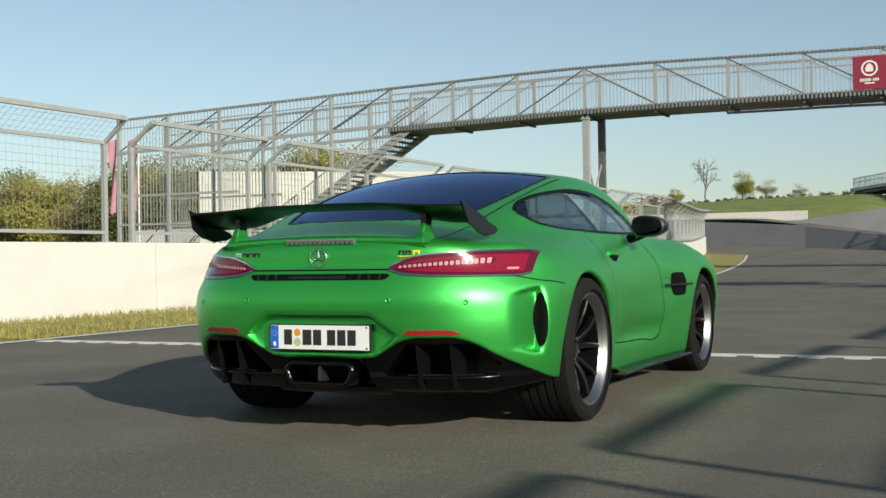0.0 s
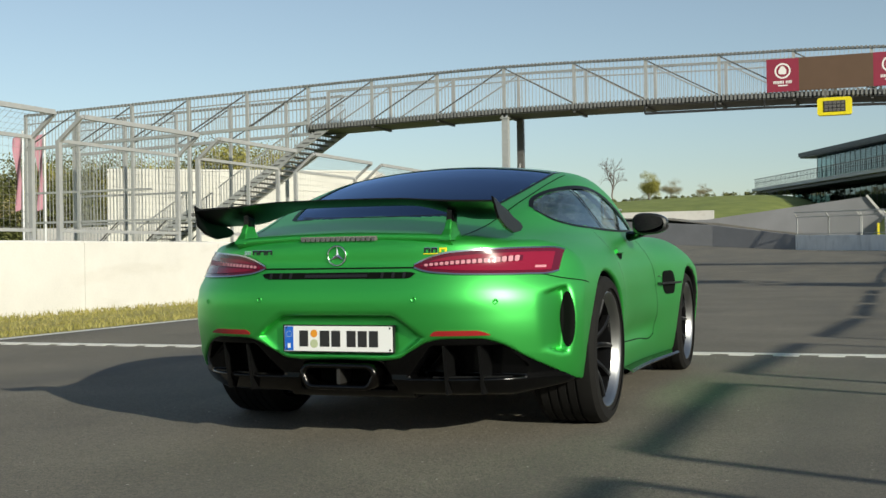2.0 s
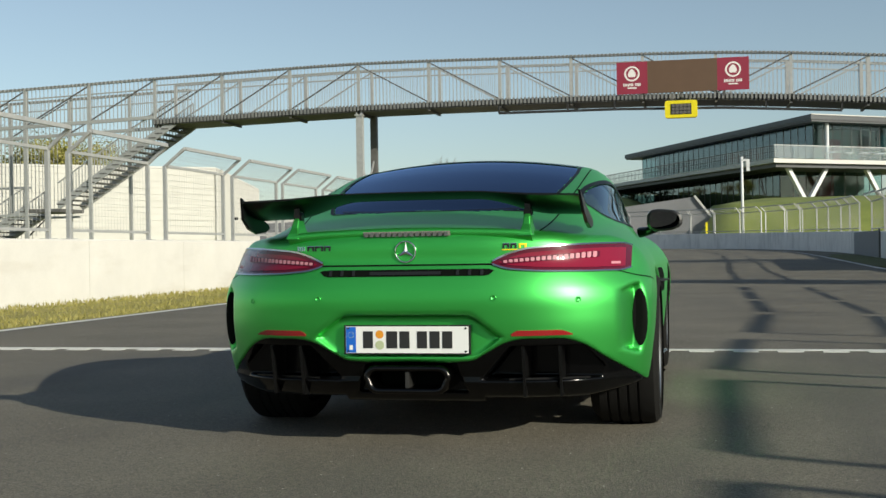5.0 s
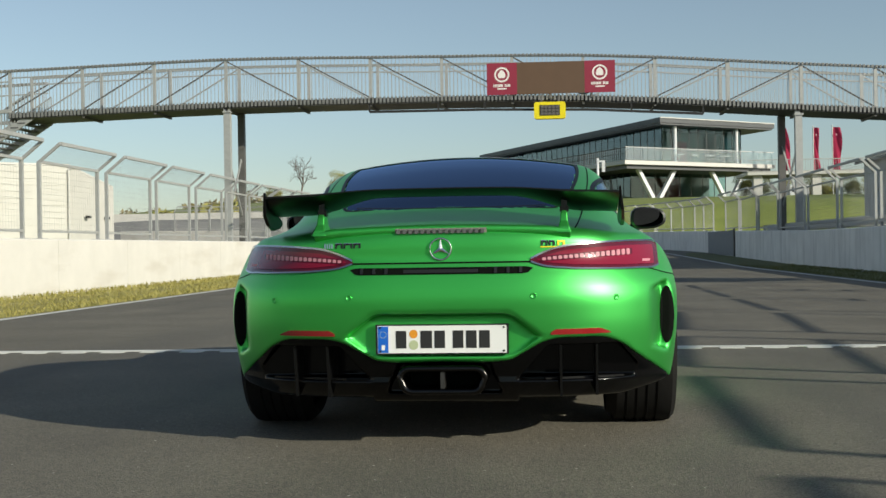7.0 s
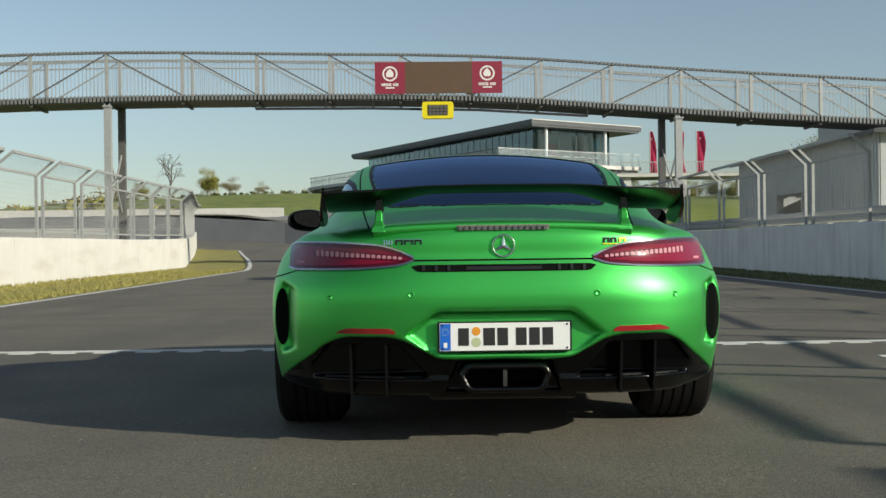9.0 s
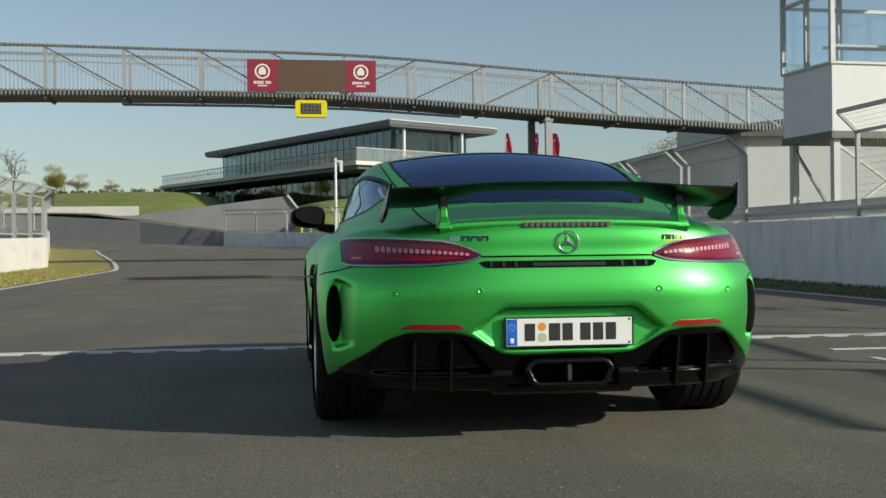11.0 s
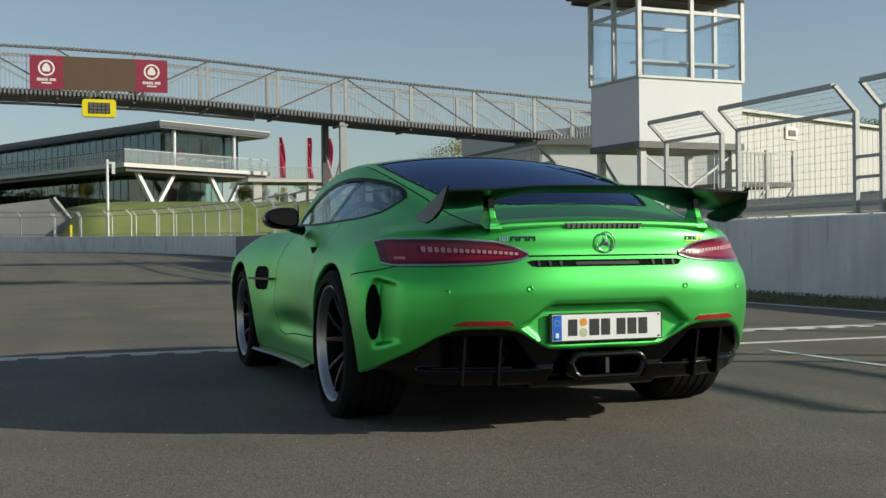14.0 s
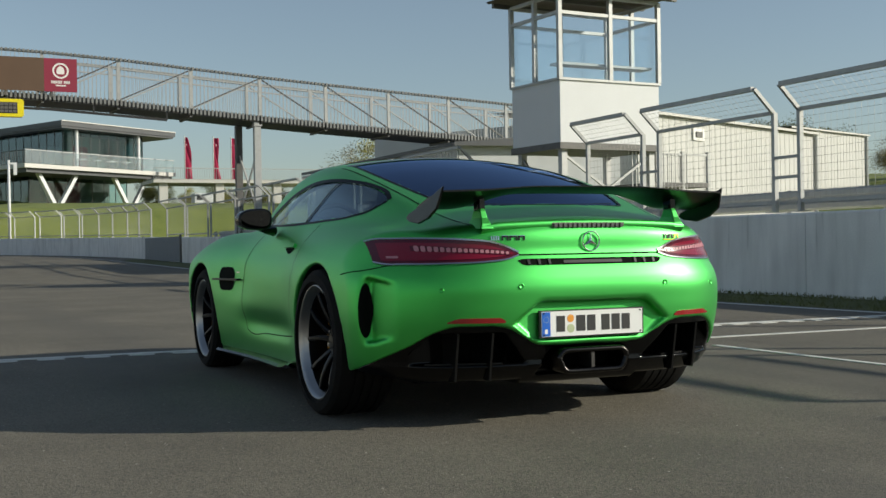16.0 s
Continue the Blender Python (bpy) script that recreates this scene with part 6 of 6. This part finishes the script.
DP, DQ, DN = surface_net(diffuser_field, (-1.04, -1.02, 0.14), (1.04, -0.34, 0.50), 0.0095)
diff = part("diffuser", net_mesh("diffuser", DP, DQ, DN, DIFFUSER_BLACK), None, car, "gloss black rear diffuser")
for s in (-1, 1):
    for u in (0.475, 0.62):
        g = Geo()
        yt, yb = float(tail(u, 0.40)) + 0.012, float(tail(u, 0.30)) + 0.004
        prof = [(yt, 0.425), (yb - 0.012, 0.285), (yb + 0.0, 0.215), (-0.70, 0.215), (-0.70, 0.425)]
        n = len(prof)
        g.v = [(s * u - 0.005, y, z) for y, z in prof] + [(s * u + 0.005, y, z) for y, z in prof]
        g.f = [tuple(range(n)), tuple(range(n, 2 * n))[::-1]] + [(i, n + i, n + (i + 1) % n, (i + 1) % n) for i in range(n)]
        part("diffuser_fin", g, FIN_BLACK, diff, fix=True)
    g = Geo().bar((s * 0.41, float(tail(0.41, 0.30)) + 0.02, 0.288), (s * 0.73, float(tail(0.73, 0.30)) + 0.02, 0.288), 0.02, 0.006)
    part("diffuser_lip", g, FIN_BLACK, diff)

# central exhaust
ex = thing("exhaust", "", "")
for k in ("category", "label"):
    if k in ex:
        del ex[k]
ex.parent = car
g = Geo()


def trapezoid(w, h, r, n=5):
    """A rounded trapezoid round (0, 0), wider above."""
    pts = []
    for i, (cx, cz) in enumerate(((w, h), (-w, h), (-w * 0.94, -h), (w * 0.94, -h))):
        sx, sz = (1 if cx > 0 else -1), (1 if cz > 0 else -1)
        for k in range(n):
            a = math.pi / 2 * i + math.pi / 2 * k / (n - 1)
            pts.append((cx - sx * r + r * math.cos(a), cz - sz * r + r * math.sin(a)))
    return pts


rings = []
for y, w, h in ((-0.80, 0.186, 0.058), (-0.952, 0.186, 0.058), (-0.962, 0.178, 0.051), (-0.958, 0.163, 0.038), (-0.945, 0.157, 0.033), (-0.82, 0.152, 0.031)):
    rings.append([(x, y, 0.291 + z) for x, z in trapezoid(w, h, h * 0.85)])
g.grid(rings, closed=True)
part("exhaust_tip", g, mat("dark_chrome", (0.035, 0.033, 0.032), 0.25, metal=1.0, var=0.1, scale=12, fine=80), ex, "dark chrome exhaust tip", smooth=True, fix=True)
part("exhaust_divider", Geo().box(-0.008, -0.945, 0.258, 0.008, -0.83, 0.324), mat("worn_metal", (0.09, 0.085, 0.08), 0.4, metal=0.8, var=0.2, scale=20, fine=100), ex)
part("exhaust_inside", Geo().box(-0.14, -0.83, 0.252, 0.15, -0.825, 0.328), GAP_BLACK, ex)

# number plate: plain bars for its characters
plate = part("number_plate", Geo().box(-0.268, -0.945, 0.396, 0.268, -0.930, 0.516), SATIN_BLACK, car, "white number plate in a black holder")
plate.matrix_world = Matrix.Identity(4)
part("plate_face", Geo().box(-0.26, -0.9475, 0.401, 0.26, -0.945, 0.511), PLATE_WHITE, plate)
part("blue_strip", Geo().box(-0.258, -0.9485, 0.403, -0.216, -0.9476, 0.509), PLATE_BLUE, plate)
x = -0.185
for w, gap in ((0.042, 0.058), (0.046, 0.01), (0.042, 0.032), (0.042, 0.011), (0.042, 0.011), (0.042, 0)):
    part("writing_bar", Geo().box(x, -0.949, 0.421, x + w, -0.9477, 0.491), PLATE_INK, plate)
    x += w + gap
for z, m, r in ((0.478, SEAL_ORANGE, 0.017), (0.434, SEAL_GREEN, 0.019)):
    g = Geo()
    ring = [(-0.114 + r * math.cos(a), -0.9485, z + r * math.sin(a)) for a in np.linspace(0, 2 * math.pi, 24, endpoint=False)]
    g.quad(*ring)
    part("seal", g, m, plate)
for k in range(12):
    a = k * math.pi / 6
    part("plate_star", Geo().box(-0.2385 + 0.0125 * math.cos(a), -0.949, 0.474 + 0.0125 * math.sin(a), -0.2355 + 0.0125 * math.cos(a), -0.9486, 0.477 + 0.0125 * math.sin(a)), SEAL_GREEN, plate)
part("writing_bar", Geo().box(-0.244, -0.949, 0.414, -0.230, -0.9486, 0.434), PLATE_WHITE, plate)
for x in (-0.249, 0.249):
    for z in (0.409, 0.503):
        part("plate_screw", Geo().tube([(x, -0.9476, z), (x, -0.9495, z)], 0.0045, 8), DARK_CHROME, plate)
part("plate_bracket", Geo().box(-0.2, -0.932, 0.42, 0.2, -0.915, 0.5), SATIN_BLACK, car)

# badges
q, nn = cast([(0, 0, 0.818)], 1, -1, 0.004)
rot = Vector(nn[0]).to_track_quat("Z", "Y").to_matrix().to_4x4()
rot.translation = Vector(q[0])
g = Geo()
ring = [tuple(rot @ Vector((0.043 * math.cos(a), 0.043 * math.sin(a), 0.003))) for a in np.linspace(0, 2 * math.pi, 40)]
g.tube(ring, 0.0035, 8, False)
badge = part("badge", g, CHROME, car, "chrome round badge", smooth=True)
g = Geo()
c = rot @ Vector((0, 0, 0.007))
for k in range(3):
    a = math.pi / 2 + k * 2 * math.pi / 3
    tip = rot @ Vector((0.042 * math.cos(a), 0.042 * math.sin(a), 0.002))
    for e in (-1, 1):
        b = a + e * math.pi / 3
        w = rot @ Vector((0.009 * math.cos(b), 0.009 * math.sin(b), 0.001))
        g.quad(*( (c, w, tip) if e < 0 else (c, tip, w)))
part("badge_spokes", g, CHROME, badge)
BADGE_FACE = plain("badge_black", (0.012, 0.012, 0.012), 0.25)
for x0, widths, m in ((-0.478, (0.005, 0.005, 0.005, 0.005), CHROME), (-0.432, (0.03, 0.036, 0.03), BADGE_FACE), (0.402, (0.026, 0.024), BADGE_FACE)):
    x = x0
    for w in widths:
        if w < 0.01:
            patch("letter_bar", np.linspace(x, x + w, 3), lambda u: 0.826, lambda u: 0.845, (0, 2), 1, -1, 0.004, m, 2, badge, edge=0.004)
        else:
            for a, b, lo, hi in ((x, x + 0.007, 0.826, 0.845), (x + w - 0.007, x + w, 0.826, 0.845), (x + 0.007, x + w - 0.007, 0.839, 0.845)):
                patch("letter_bar", np.linspace(a, b, 3), lambda u: lo, lambda u: hi, (0, 2), 1, -1, 0.004, m, 2, badge, edge=0.004)
            patch("letter_edge", np.linspace(x, x + w, 4), lambda u: 0.8452, lambda u: 0.8468, (0, 2), 1, -1, 0.0045, CHROME, 1, badge)
        x += w + 0.005
patch("badge_stroke", np.linspace(0.398, 0.502, 8), lambda u: 0.8185, lambda u: 0.8225, (0, 2), 1, -1, 0.0035, BADGE_YELLOW, 2, badge)
for a, b, lo, hi in ((0.466, 0.474, 0.826, 0.845), (0.488, 0.497, 0.826, 0.845), (0.474, 0.488, 0.838, 0.845)):
    patch("badge_stroke", np.linspace(a, b, 4), lambda u: lo, lambda u: hi, (0, 2), 1, -1, 0.0035, BADGE_YELLOW, 2, badge)

# lip on the tailgate that carries the wing, with the third brake lamp
g = Geo()
rows = []
for x in np.linspace(-0.52, 0.52, 41):
    e = smoothstep(0.52, 0.44, abs(x))
    b = 0.012 * (x / 0.5) ** 2
    prof = [(-0.70, 0.918), (-0.80, 0.905 + 0.010 * e), (-0.868 + b, 0.905 + 0.009 * e), (-0.915 + b, 0.908 + 0.008 * e), (-0.925 + b, 0.903), (-0.918 + b, 0.884), (-0.895 + b, 0.868), (-0.86, 0.866)]
    rows.append([(x, y, z - 0.014 * (x / 0.5) ** 2) for y, z in prof])
g.grid(rows)
part("tail_lip", g, PAINT, car, "green tailgate lip", smooth=True, fix=False)
bl = Geo()
bl.grid([[(x, -0.924 + 0.012 * (x / 0.5) ** 2 - 0.002, 0.902), (x, -0.915 + 0.012 * (x / 0.5) ** 2 - 0.004, 0.878)] for x in np.linspace(-0.185, 0.185, 21)])
third = part("third_brake_lamp", bl, plain("smoked_lens", (0.26, 0.25, 0.22), 0.2), car, "smoked third brake lamp")
for k in range(15):
    x = -0.17 + k * 0.0243
    part("lamp_cell", Geo().box(x - 0.008, -0.931, 0.881, x + 0.006, -0.922, 0.898), plain("grey_cell", (0.1, 0.105, 0.1), 0.3) if k == 0 else bpy.data.materials["grey_cell"], third)


# rear wing
def wing_section(x):
    """Outline of the wing at x: its chord, height and droop."""
    a = abs(x)
    drop, dip = 0.012 * smoothstep(0.26, 0.56, a) + 0.012 * (a / 0.7) ** 2, 0.050 * smoothstep(0.26, 0.58, a)
    thick = 0.023 + 0.018 * smoothstep(0.35, 0.55, a)
    z = 1.034 - drop
    le, te = -0.66 + 0.02 * a, -0.955 + 0.03 * a * a
    up, lowp = [], []
    for k in range(9):
        t = k / 8
        y = le + (te - le) * t
        camber = 0.014 * t * t + 0.014 - dip * (1 - t)
        th = thick * (math.sin(math.pi * min(1, t * 0.92 + 0.06)) ** 0.6)
        up.append((x, y, z + camber + th * 0.45))
        lowp.append((x, y, z + camber - th * 0.55))
    return up + lowp[::-1]


wing = thing("rear_wing", "", "")
for k in ("category", "label"):
    if k in wing:
        del wing[k]
wing.parent = car
xs = np.linspace(-0.715, 0.715, 49)
g = Geo()
g.grid([wing_section(x) for x in xs], closed=True)
g.quad(*wing_section(xs[0]))
g.quad(*wing_section(xs[-1]))
me = tidy(g.mesh("wing_blade", CARBON, True), angle=40)
part("wing_blade", me, None, wing, "dark carbon wing blade")
for s in (-1, 1):
    g = Geo()
    prof = [(-0.945, 1.058), (-0.90, 1.045), (-0.78, 1.0), (-0.68, 0.972), (-0.60, 0.952), (-0.575, 0.932), (-0.62, 0.915), (-0.72, 0.905), (-0.82, 0.925), (-0.90, 0.965)]
    n = len(prof)
    g.v = [(s * (0.714 + 0.10 * (1.04 - z)), y, z) for y, z in prof] + [(s * (0.724 + 0.15 * (1.04 - z)), y, z) for y, z in prof]
    g.f = [tuple(range(n)), tuple(range(n, 2 * n))[::-1]] + [(i, n + i, n + (i + 1) % n, (i + 1) % n) for i in range(n)]
    ob = part("end_plate", g, CARBON, wing, "dark carbon end plate", fix=True)
    bevel(ob, 0.003, 2)
    # bracket and green foot
    x = s * 0.497
    g = Geo().box(x - 0.012, -0.86, 0.94, x + 0.012, -0.80, 1.03).box(x - 0.018, -0.85, 0.962, x + 0.018, -0.815, 0.985)
    part("wing_bracket", g, GLOSS_BLACK, wing)
    g = Geo()
    rows = []
    for z, a, b, w in ((0.878, -0.915, -0.74, 0.034), (0.90, -0.905, -0.76, 0.026), (0.925, -0.885, -0.785, 0.018), (0.955, -0.87, -0.80, 0.016), (0.966, -0.862, -0.806, 0.012)):
        rows.append([(x - w, a, z), (x + w * 0.8, a, z), (x + w * 0.8, b, z), (x - w, b, z)])
    g.grid(rows, closed=True)
    g.quad(*rows[-1])
    ob = part("wing_foot", g, PAINT, wing, "green wing foot", fix=True)
    bevel(ob, 0.005, 2)


# wheels
def wheel(cx, cy, r_tyre, w_tyre, r_rim, side):
    """One wheel: tyre, polished rim lip, barrel, ten black spokes, hub, disc and caliper. side: +1 when its face looks to +x."""
    root = part("wheel", Geo().tube([(0, 0, 0), (0.001, 0, 0)], 0.03, 12), RIM_BLACK, car, "black alloy wheel with a polished lip")
    root.matrix_local = pose(cx, cy, r_tyre - 0.004) @ (pose(0, 0, 0) if side > 0 else pose(0, 0, 0, 0, 0, 180))
    def lathe(prof, n=64):
        g = Geo()
        g.grid([[(x, r * math.cos(a), r * math.sin(a)) for a in np.linspace(0, 2 * math.pi, n, endpoint=False)] for x, r in prof], closed=True)
        return g
    h = w_tyre / 2
    ty = [(-h + 0.03, r_rim - 0.005), (-h, r_rim + 0.03), (-h + 0.012, r_tyre - 0.03), (-h + 0.04, r_tyre - 0.004)]
    tread = []
    for k in range(5):
        a = -h + 0.045 + k * (w_tyre - 0.09) / 5
        b = a + (w_tyre - 0.09) / 5
        tread += [(a, r_tyre), (b - 0.012, r_tyre), (b - 0.011, r_tyre - 0.008), (b - 0.002, r_tyre - 0.008)]
    ty += tread[:-2] + [(h - 0.026, r_tyre - 0.004), (h - 0.006, r_tyre - 0.024), (h - 0.001, r_tyre - 0.06), (h - 0.004, r_rim + 0.03), (h - 0.018, r_rim + 0.004), (h - 0.03, r_rim - 0.006)]
    me = tidy(lathe(ty, 96).mesh("tyre", RUBBER, True), angle=30)
    part("tyre", me, None, root, "black rubber tyre")
    part("rim_lip", tidy(lathe([(h - 0.022, r_rim + 0.004), (h - 0.012, r_rim), (h - 0.014, r_rim - 0.006), (h - 0.035, r_rim - 0.017), (h - 0.055, r_rim - 0.03)]).mesh("rim_lip", RIM_LIP, True)), None, root, "polished metal rim lip")
    part("barrel", tidy(lathe([(h - 0.055, r_rim - 0.03), (h - 0.10, r_rim - 0.036), (-h + 0.03, r_rim - 0.02)]).mesh("barrel", RIM_BLACK, True)), None, root)
    part("brake_disc", tidy(lathe([(-0.02, 0.07), (-0.02, r_rim - 0.065), (-0.05, r_rim - 0.065), (-0.05, 0.07)]).mesh("brake_disc", DISC, True), angle=30), None, root)
    g = Geo()
    for k in range(7):
        a0 = radians(150 + k * 9)
        g.v += [(x, r * math.cos(a0), r * math.sin(a0)) for x, r in ((0.01, r_rim - 0.15), (0.01, r_rim - 0.05), (-0.075, r_rim - 0.05), (-0.075, r_rim - 0.15))]
    for k in range(6):
        for j in range(4):
            g.f.append((k * 4 + j, k * 4 + (j + 1) % 4, (k + 1) * 4 + (j + 1) % 4, (k + 1) * 4 + j))
    g.f += [(0, 1, 2, 3), (24, 27, 26, 25)]
    part("caliper", g, CALIPER, root, "bronze brake caliper", fix=True)
    xf = h - 0.06
    for k in range(5):
        for d in (-1, 1):
            a = radians(72 * k + 90 + d * 11)
            a2 = radians(72 * k + 90 + d * 21)
            g = Geo()
            rows = []
            for t in np.linspace(0, 1, 6):
                r = 0.052 + (r_rim - 0.03 - 0.052) * t
                aa = a + (a2 - a) * t * 0.75
                w = 0.0145 - 0.004 * t
                dp = 0.035
                x = xf - 0.05 * (1 - t) ** 2 + 0.01 * t
                c, s_ = math.cos(aa), math.sin(aa)
                rows.append([(x - dp, r * c - w * s_ * -1, r * s_ - w * c), (x - 0.006, r * c + w * s_, r * s_ - w * c), (x, r * c + w * 0.5 * s_, r * s_ - w * 0.5 * c), (x, r * c - w * 0.5 * s_, r * s_ + w * 0.5 * c), (x - 0.006, r * c - w * s_, r * s_ + w * c), (x - dp, r * c - w * s_, r * s_ + w * c)])
            rows = [[(q[0][0], q[1][1], q[1][2])] + q[1:] for q in rows]
            g.grid(rows, closed=True)
            part("spoke", g, RIM_BLACK, root, fix=True)
    part("hub", tidy(lathe([(xf - 0.09, 0.085), (xf - 0.05, 0.08), (xf - 0.042, 0.06), (xf - 0.04, 0.036), (xf - 0.03, 0.034), (xf - 0.028, 0.0)], 32).mesh("hub", RIM_BLACK, True), angle=30), None, root)
    for k in range(5):
        a = radians(72 * k + 54)
        part("wheel_bolt", Geo().tube([(xf - 0.05, 0.057 * math.cos(a), 0.057 * math.sin(a)), (xf - 0.034, 0.057 * math.cos(a), 0.057 * math.sin(a))], 0.009, 6), CHROME, root)
    return root


for s in (-1, 1):
    wheel(s * 0.840, 0.0, 0.353, 0.316, 0.276, s)
    wheel(s * 0.812, 2.63, 0.338, 0.272, 0.262, s)
for y in (0.0, 2.63):
    part("axle", Geo().tube([(-0.8, y, 0.33), (0.8, y, 0.33)], 0.05, 10), SATIN_BLACK, car)
part("underbody", Geo().box(-0.62, -0.4, 0.17, 0.62, 3.3, 0.21), SATIN_BLACK, car)

# sill blades, wing vents, door handles, mirrors
for s in (-1, 1):
    g = Geo()
    rows = []
    for y in np.linspace(0.42, 2.22, 20):
        w = float(half_width(y)) + 0.005 + 0.02 * smoothstep(0.9, 0.45, y)
        z = 0.15 + 0.05 * smoothstep(0.9, 0.42, y)
        rows.append([(s * (w - 0.12), y, z + 0.03), (s * (w - 0.015), y, z + 0.012), (s * w, y, z), (s * (w - 0.02), y, z - 0.014), (s * (w - 0.12), y, z - 0.01)])
    g.grid(rows, closed=True)
    part("sill_blade", g, GLOSS_BLACK, car, "gloss black sill blade", smooth=False, fix=True)
    v = patch("wing_vent", np.linspace(1.86, 2.14, 14), lambda u: 0.625 - 0.082 * max(0, 1 - ((u - 2.0) / 0.142) ** 6) ** 0.5, lambda u: 0.625 + 0.066 * max(0, 1 - ((u - 2.0) / 0.142) ** 6) ** 0.5, (1, 2), 0, s, 0.003, GAP_BLACK, 6, label="black wing vent")
    g = Geo()
    q, nn = cast([(0, 1.74, 0.615), (0, 2.2, 0.612)], 0, s, 0.006)
    g.bar(q[0], q[1], 0.05, 0.012)
    part("vent_blade", g, SATIN_BLACK, v)
    for y, m in ((1.80, CHROME), (1.765, CHROME)):
        patch("letter_bar", np.linspace(y, y + 0.022, 3), lambda u: 0.655, lambda u: 0.664, (1, 2), 0, s, 0.003, m, 2, v)
    # handle: a flush green bar over a dark hollow
    hd = patch("door_handle", np.linspace(0.62, 0.84, 14), lambda u: 0.80 - 0.026 * math.sin(math.pi * (u - 0.62) / 0.22), lambda u: 0.81, (1, 2), 0, s, 0.002, GAP_BLACK, 4, label="green door handle over a dark hollow")
    patch("handle_bar", np.linspace(0.60, 0.86, 14), lambda u: 0.806, lambda u: 0.824 + 0.006 * math.sin(math.pi * (u - 0.6) / 0.26), (1, 2), 0, s, 0.016, PAINT, 3, hd, edge=0.016)
    # mirror
    g = Geo()
    rows = []
    for y, w, h in ((1.245, 0.01, 0.01), (1.24, 0.05, 0.03), (1.21, 0.085, 0.05), (1.15, 0.098, 0.06), (1.09, 0.1, 0.062), (1.07, 0.097, 0.06)):
        ring = []
        for a in np.linspace(0, 2 * math.pi, 24, endpoint=False):
            c, d = math.cos(a), math.sin(a)
            ex_ = 0.72
            px = w * math.copysign(abs(c) ** ex_, c)
            pz = h * math.copysign(abs(d) ** ex_, d) * (1 - 0.18 * c * s)
            ring.append((s * 0.985 + px, y, 0.972 + pz))
        rows.append(ring)
    g.grid(rows, closed=True)
    mr = part("door_mirror", g, GLOSS_BLACK, car, "gloss black door mirror", smooth=True, fix=True)
    inset = [(s * 0.985 + (x - s * 0.985) * 0.86, 1.066, 0.972 + (z - 0.972) * 0.84) for x, y, z in rows[-1]]
    part("mirror_rim", Geo().grid([rows[-1], [(x, 1.062, z) for x, y, z in inset]], closed=True), SATIN_BLACK, mr)
    part("mirror_glass", Geo().quad(*[(x, 1.080 - 0.28 * (z - 0.972) + s * 0.24 * (x - s * 0.985), z) for x, y, z in inset]), MIRROR_GLASS, mr)
    part("mirror_arm", Geo().tube([(s * 0.84, 1.20, 0.905), (s * 0.90, 1.17, 0.915), (s * 0.945, 1.15, 0.935)], [0.03, 0.024, 0.026], 8), GLOSS_BLACK, mr, smooth=True)

# cabin
g = Geo()
g.grid([[(x, 1.72 + 0.12 * math.cos(a), 0.78 + 0.10 * math.sin(a)) for a in np.linspace(0, 2 * math.pi, 12, endpoint=False)] for x in (-0.68, 0.68)], closed=True)
part("dashboard", g, LEATHER, car, smooth=True)
for s in (-1, 1):
    g = Geo()
    rows = []
    for z, y, w, t in ((0.45, 0.62, 0.2, 0.05), (0.7, 0.55, 0.24, 0.07), (0.95, 0.46, 0.22, 0.06), (1.03, 0.43, 0.13, 0.05), (1.13, 0.41, 0.12, 0.045), (1.16, 0.405, 0.08, 0.02)):
        rows.append([(s * 0.37 + w * c, y + t * d, z) for c, d in [(math.cos(a), math.sin(a)) for a in np.linspace(0, 2 * math.pi, 16, endpoint=False)]])
    g.grid(rows, closed=True)
    g.quad(*rows[-1])
    part("seat", g, LEATHER, car, "black leather bucket seat", smooth=True)
g = Geo()
sw = pose(-0.37, 1.42, 0.90, 68)
g.tube([tuple(sw @ Vector((0.18 * math.cos(a), 0.18 * math.sin(a), 0))) for a in np.linspace(0, 2 * math.pi, 33)], 0.016, 8, False)
g.bar(sw @ Vector((-0.17, 0, 0)), sw @ Vector((0.17, 0, 0)), 0.03, 0.02)
part("steering_wheel", g, LEATHER, car, smooth=True)
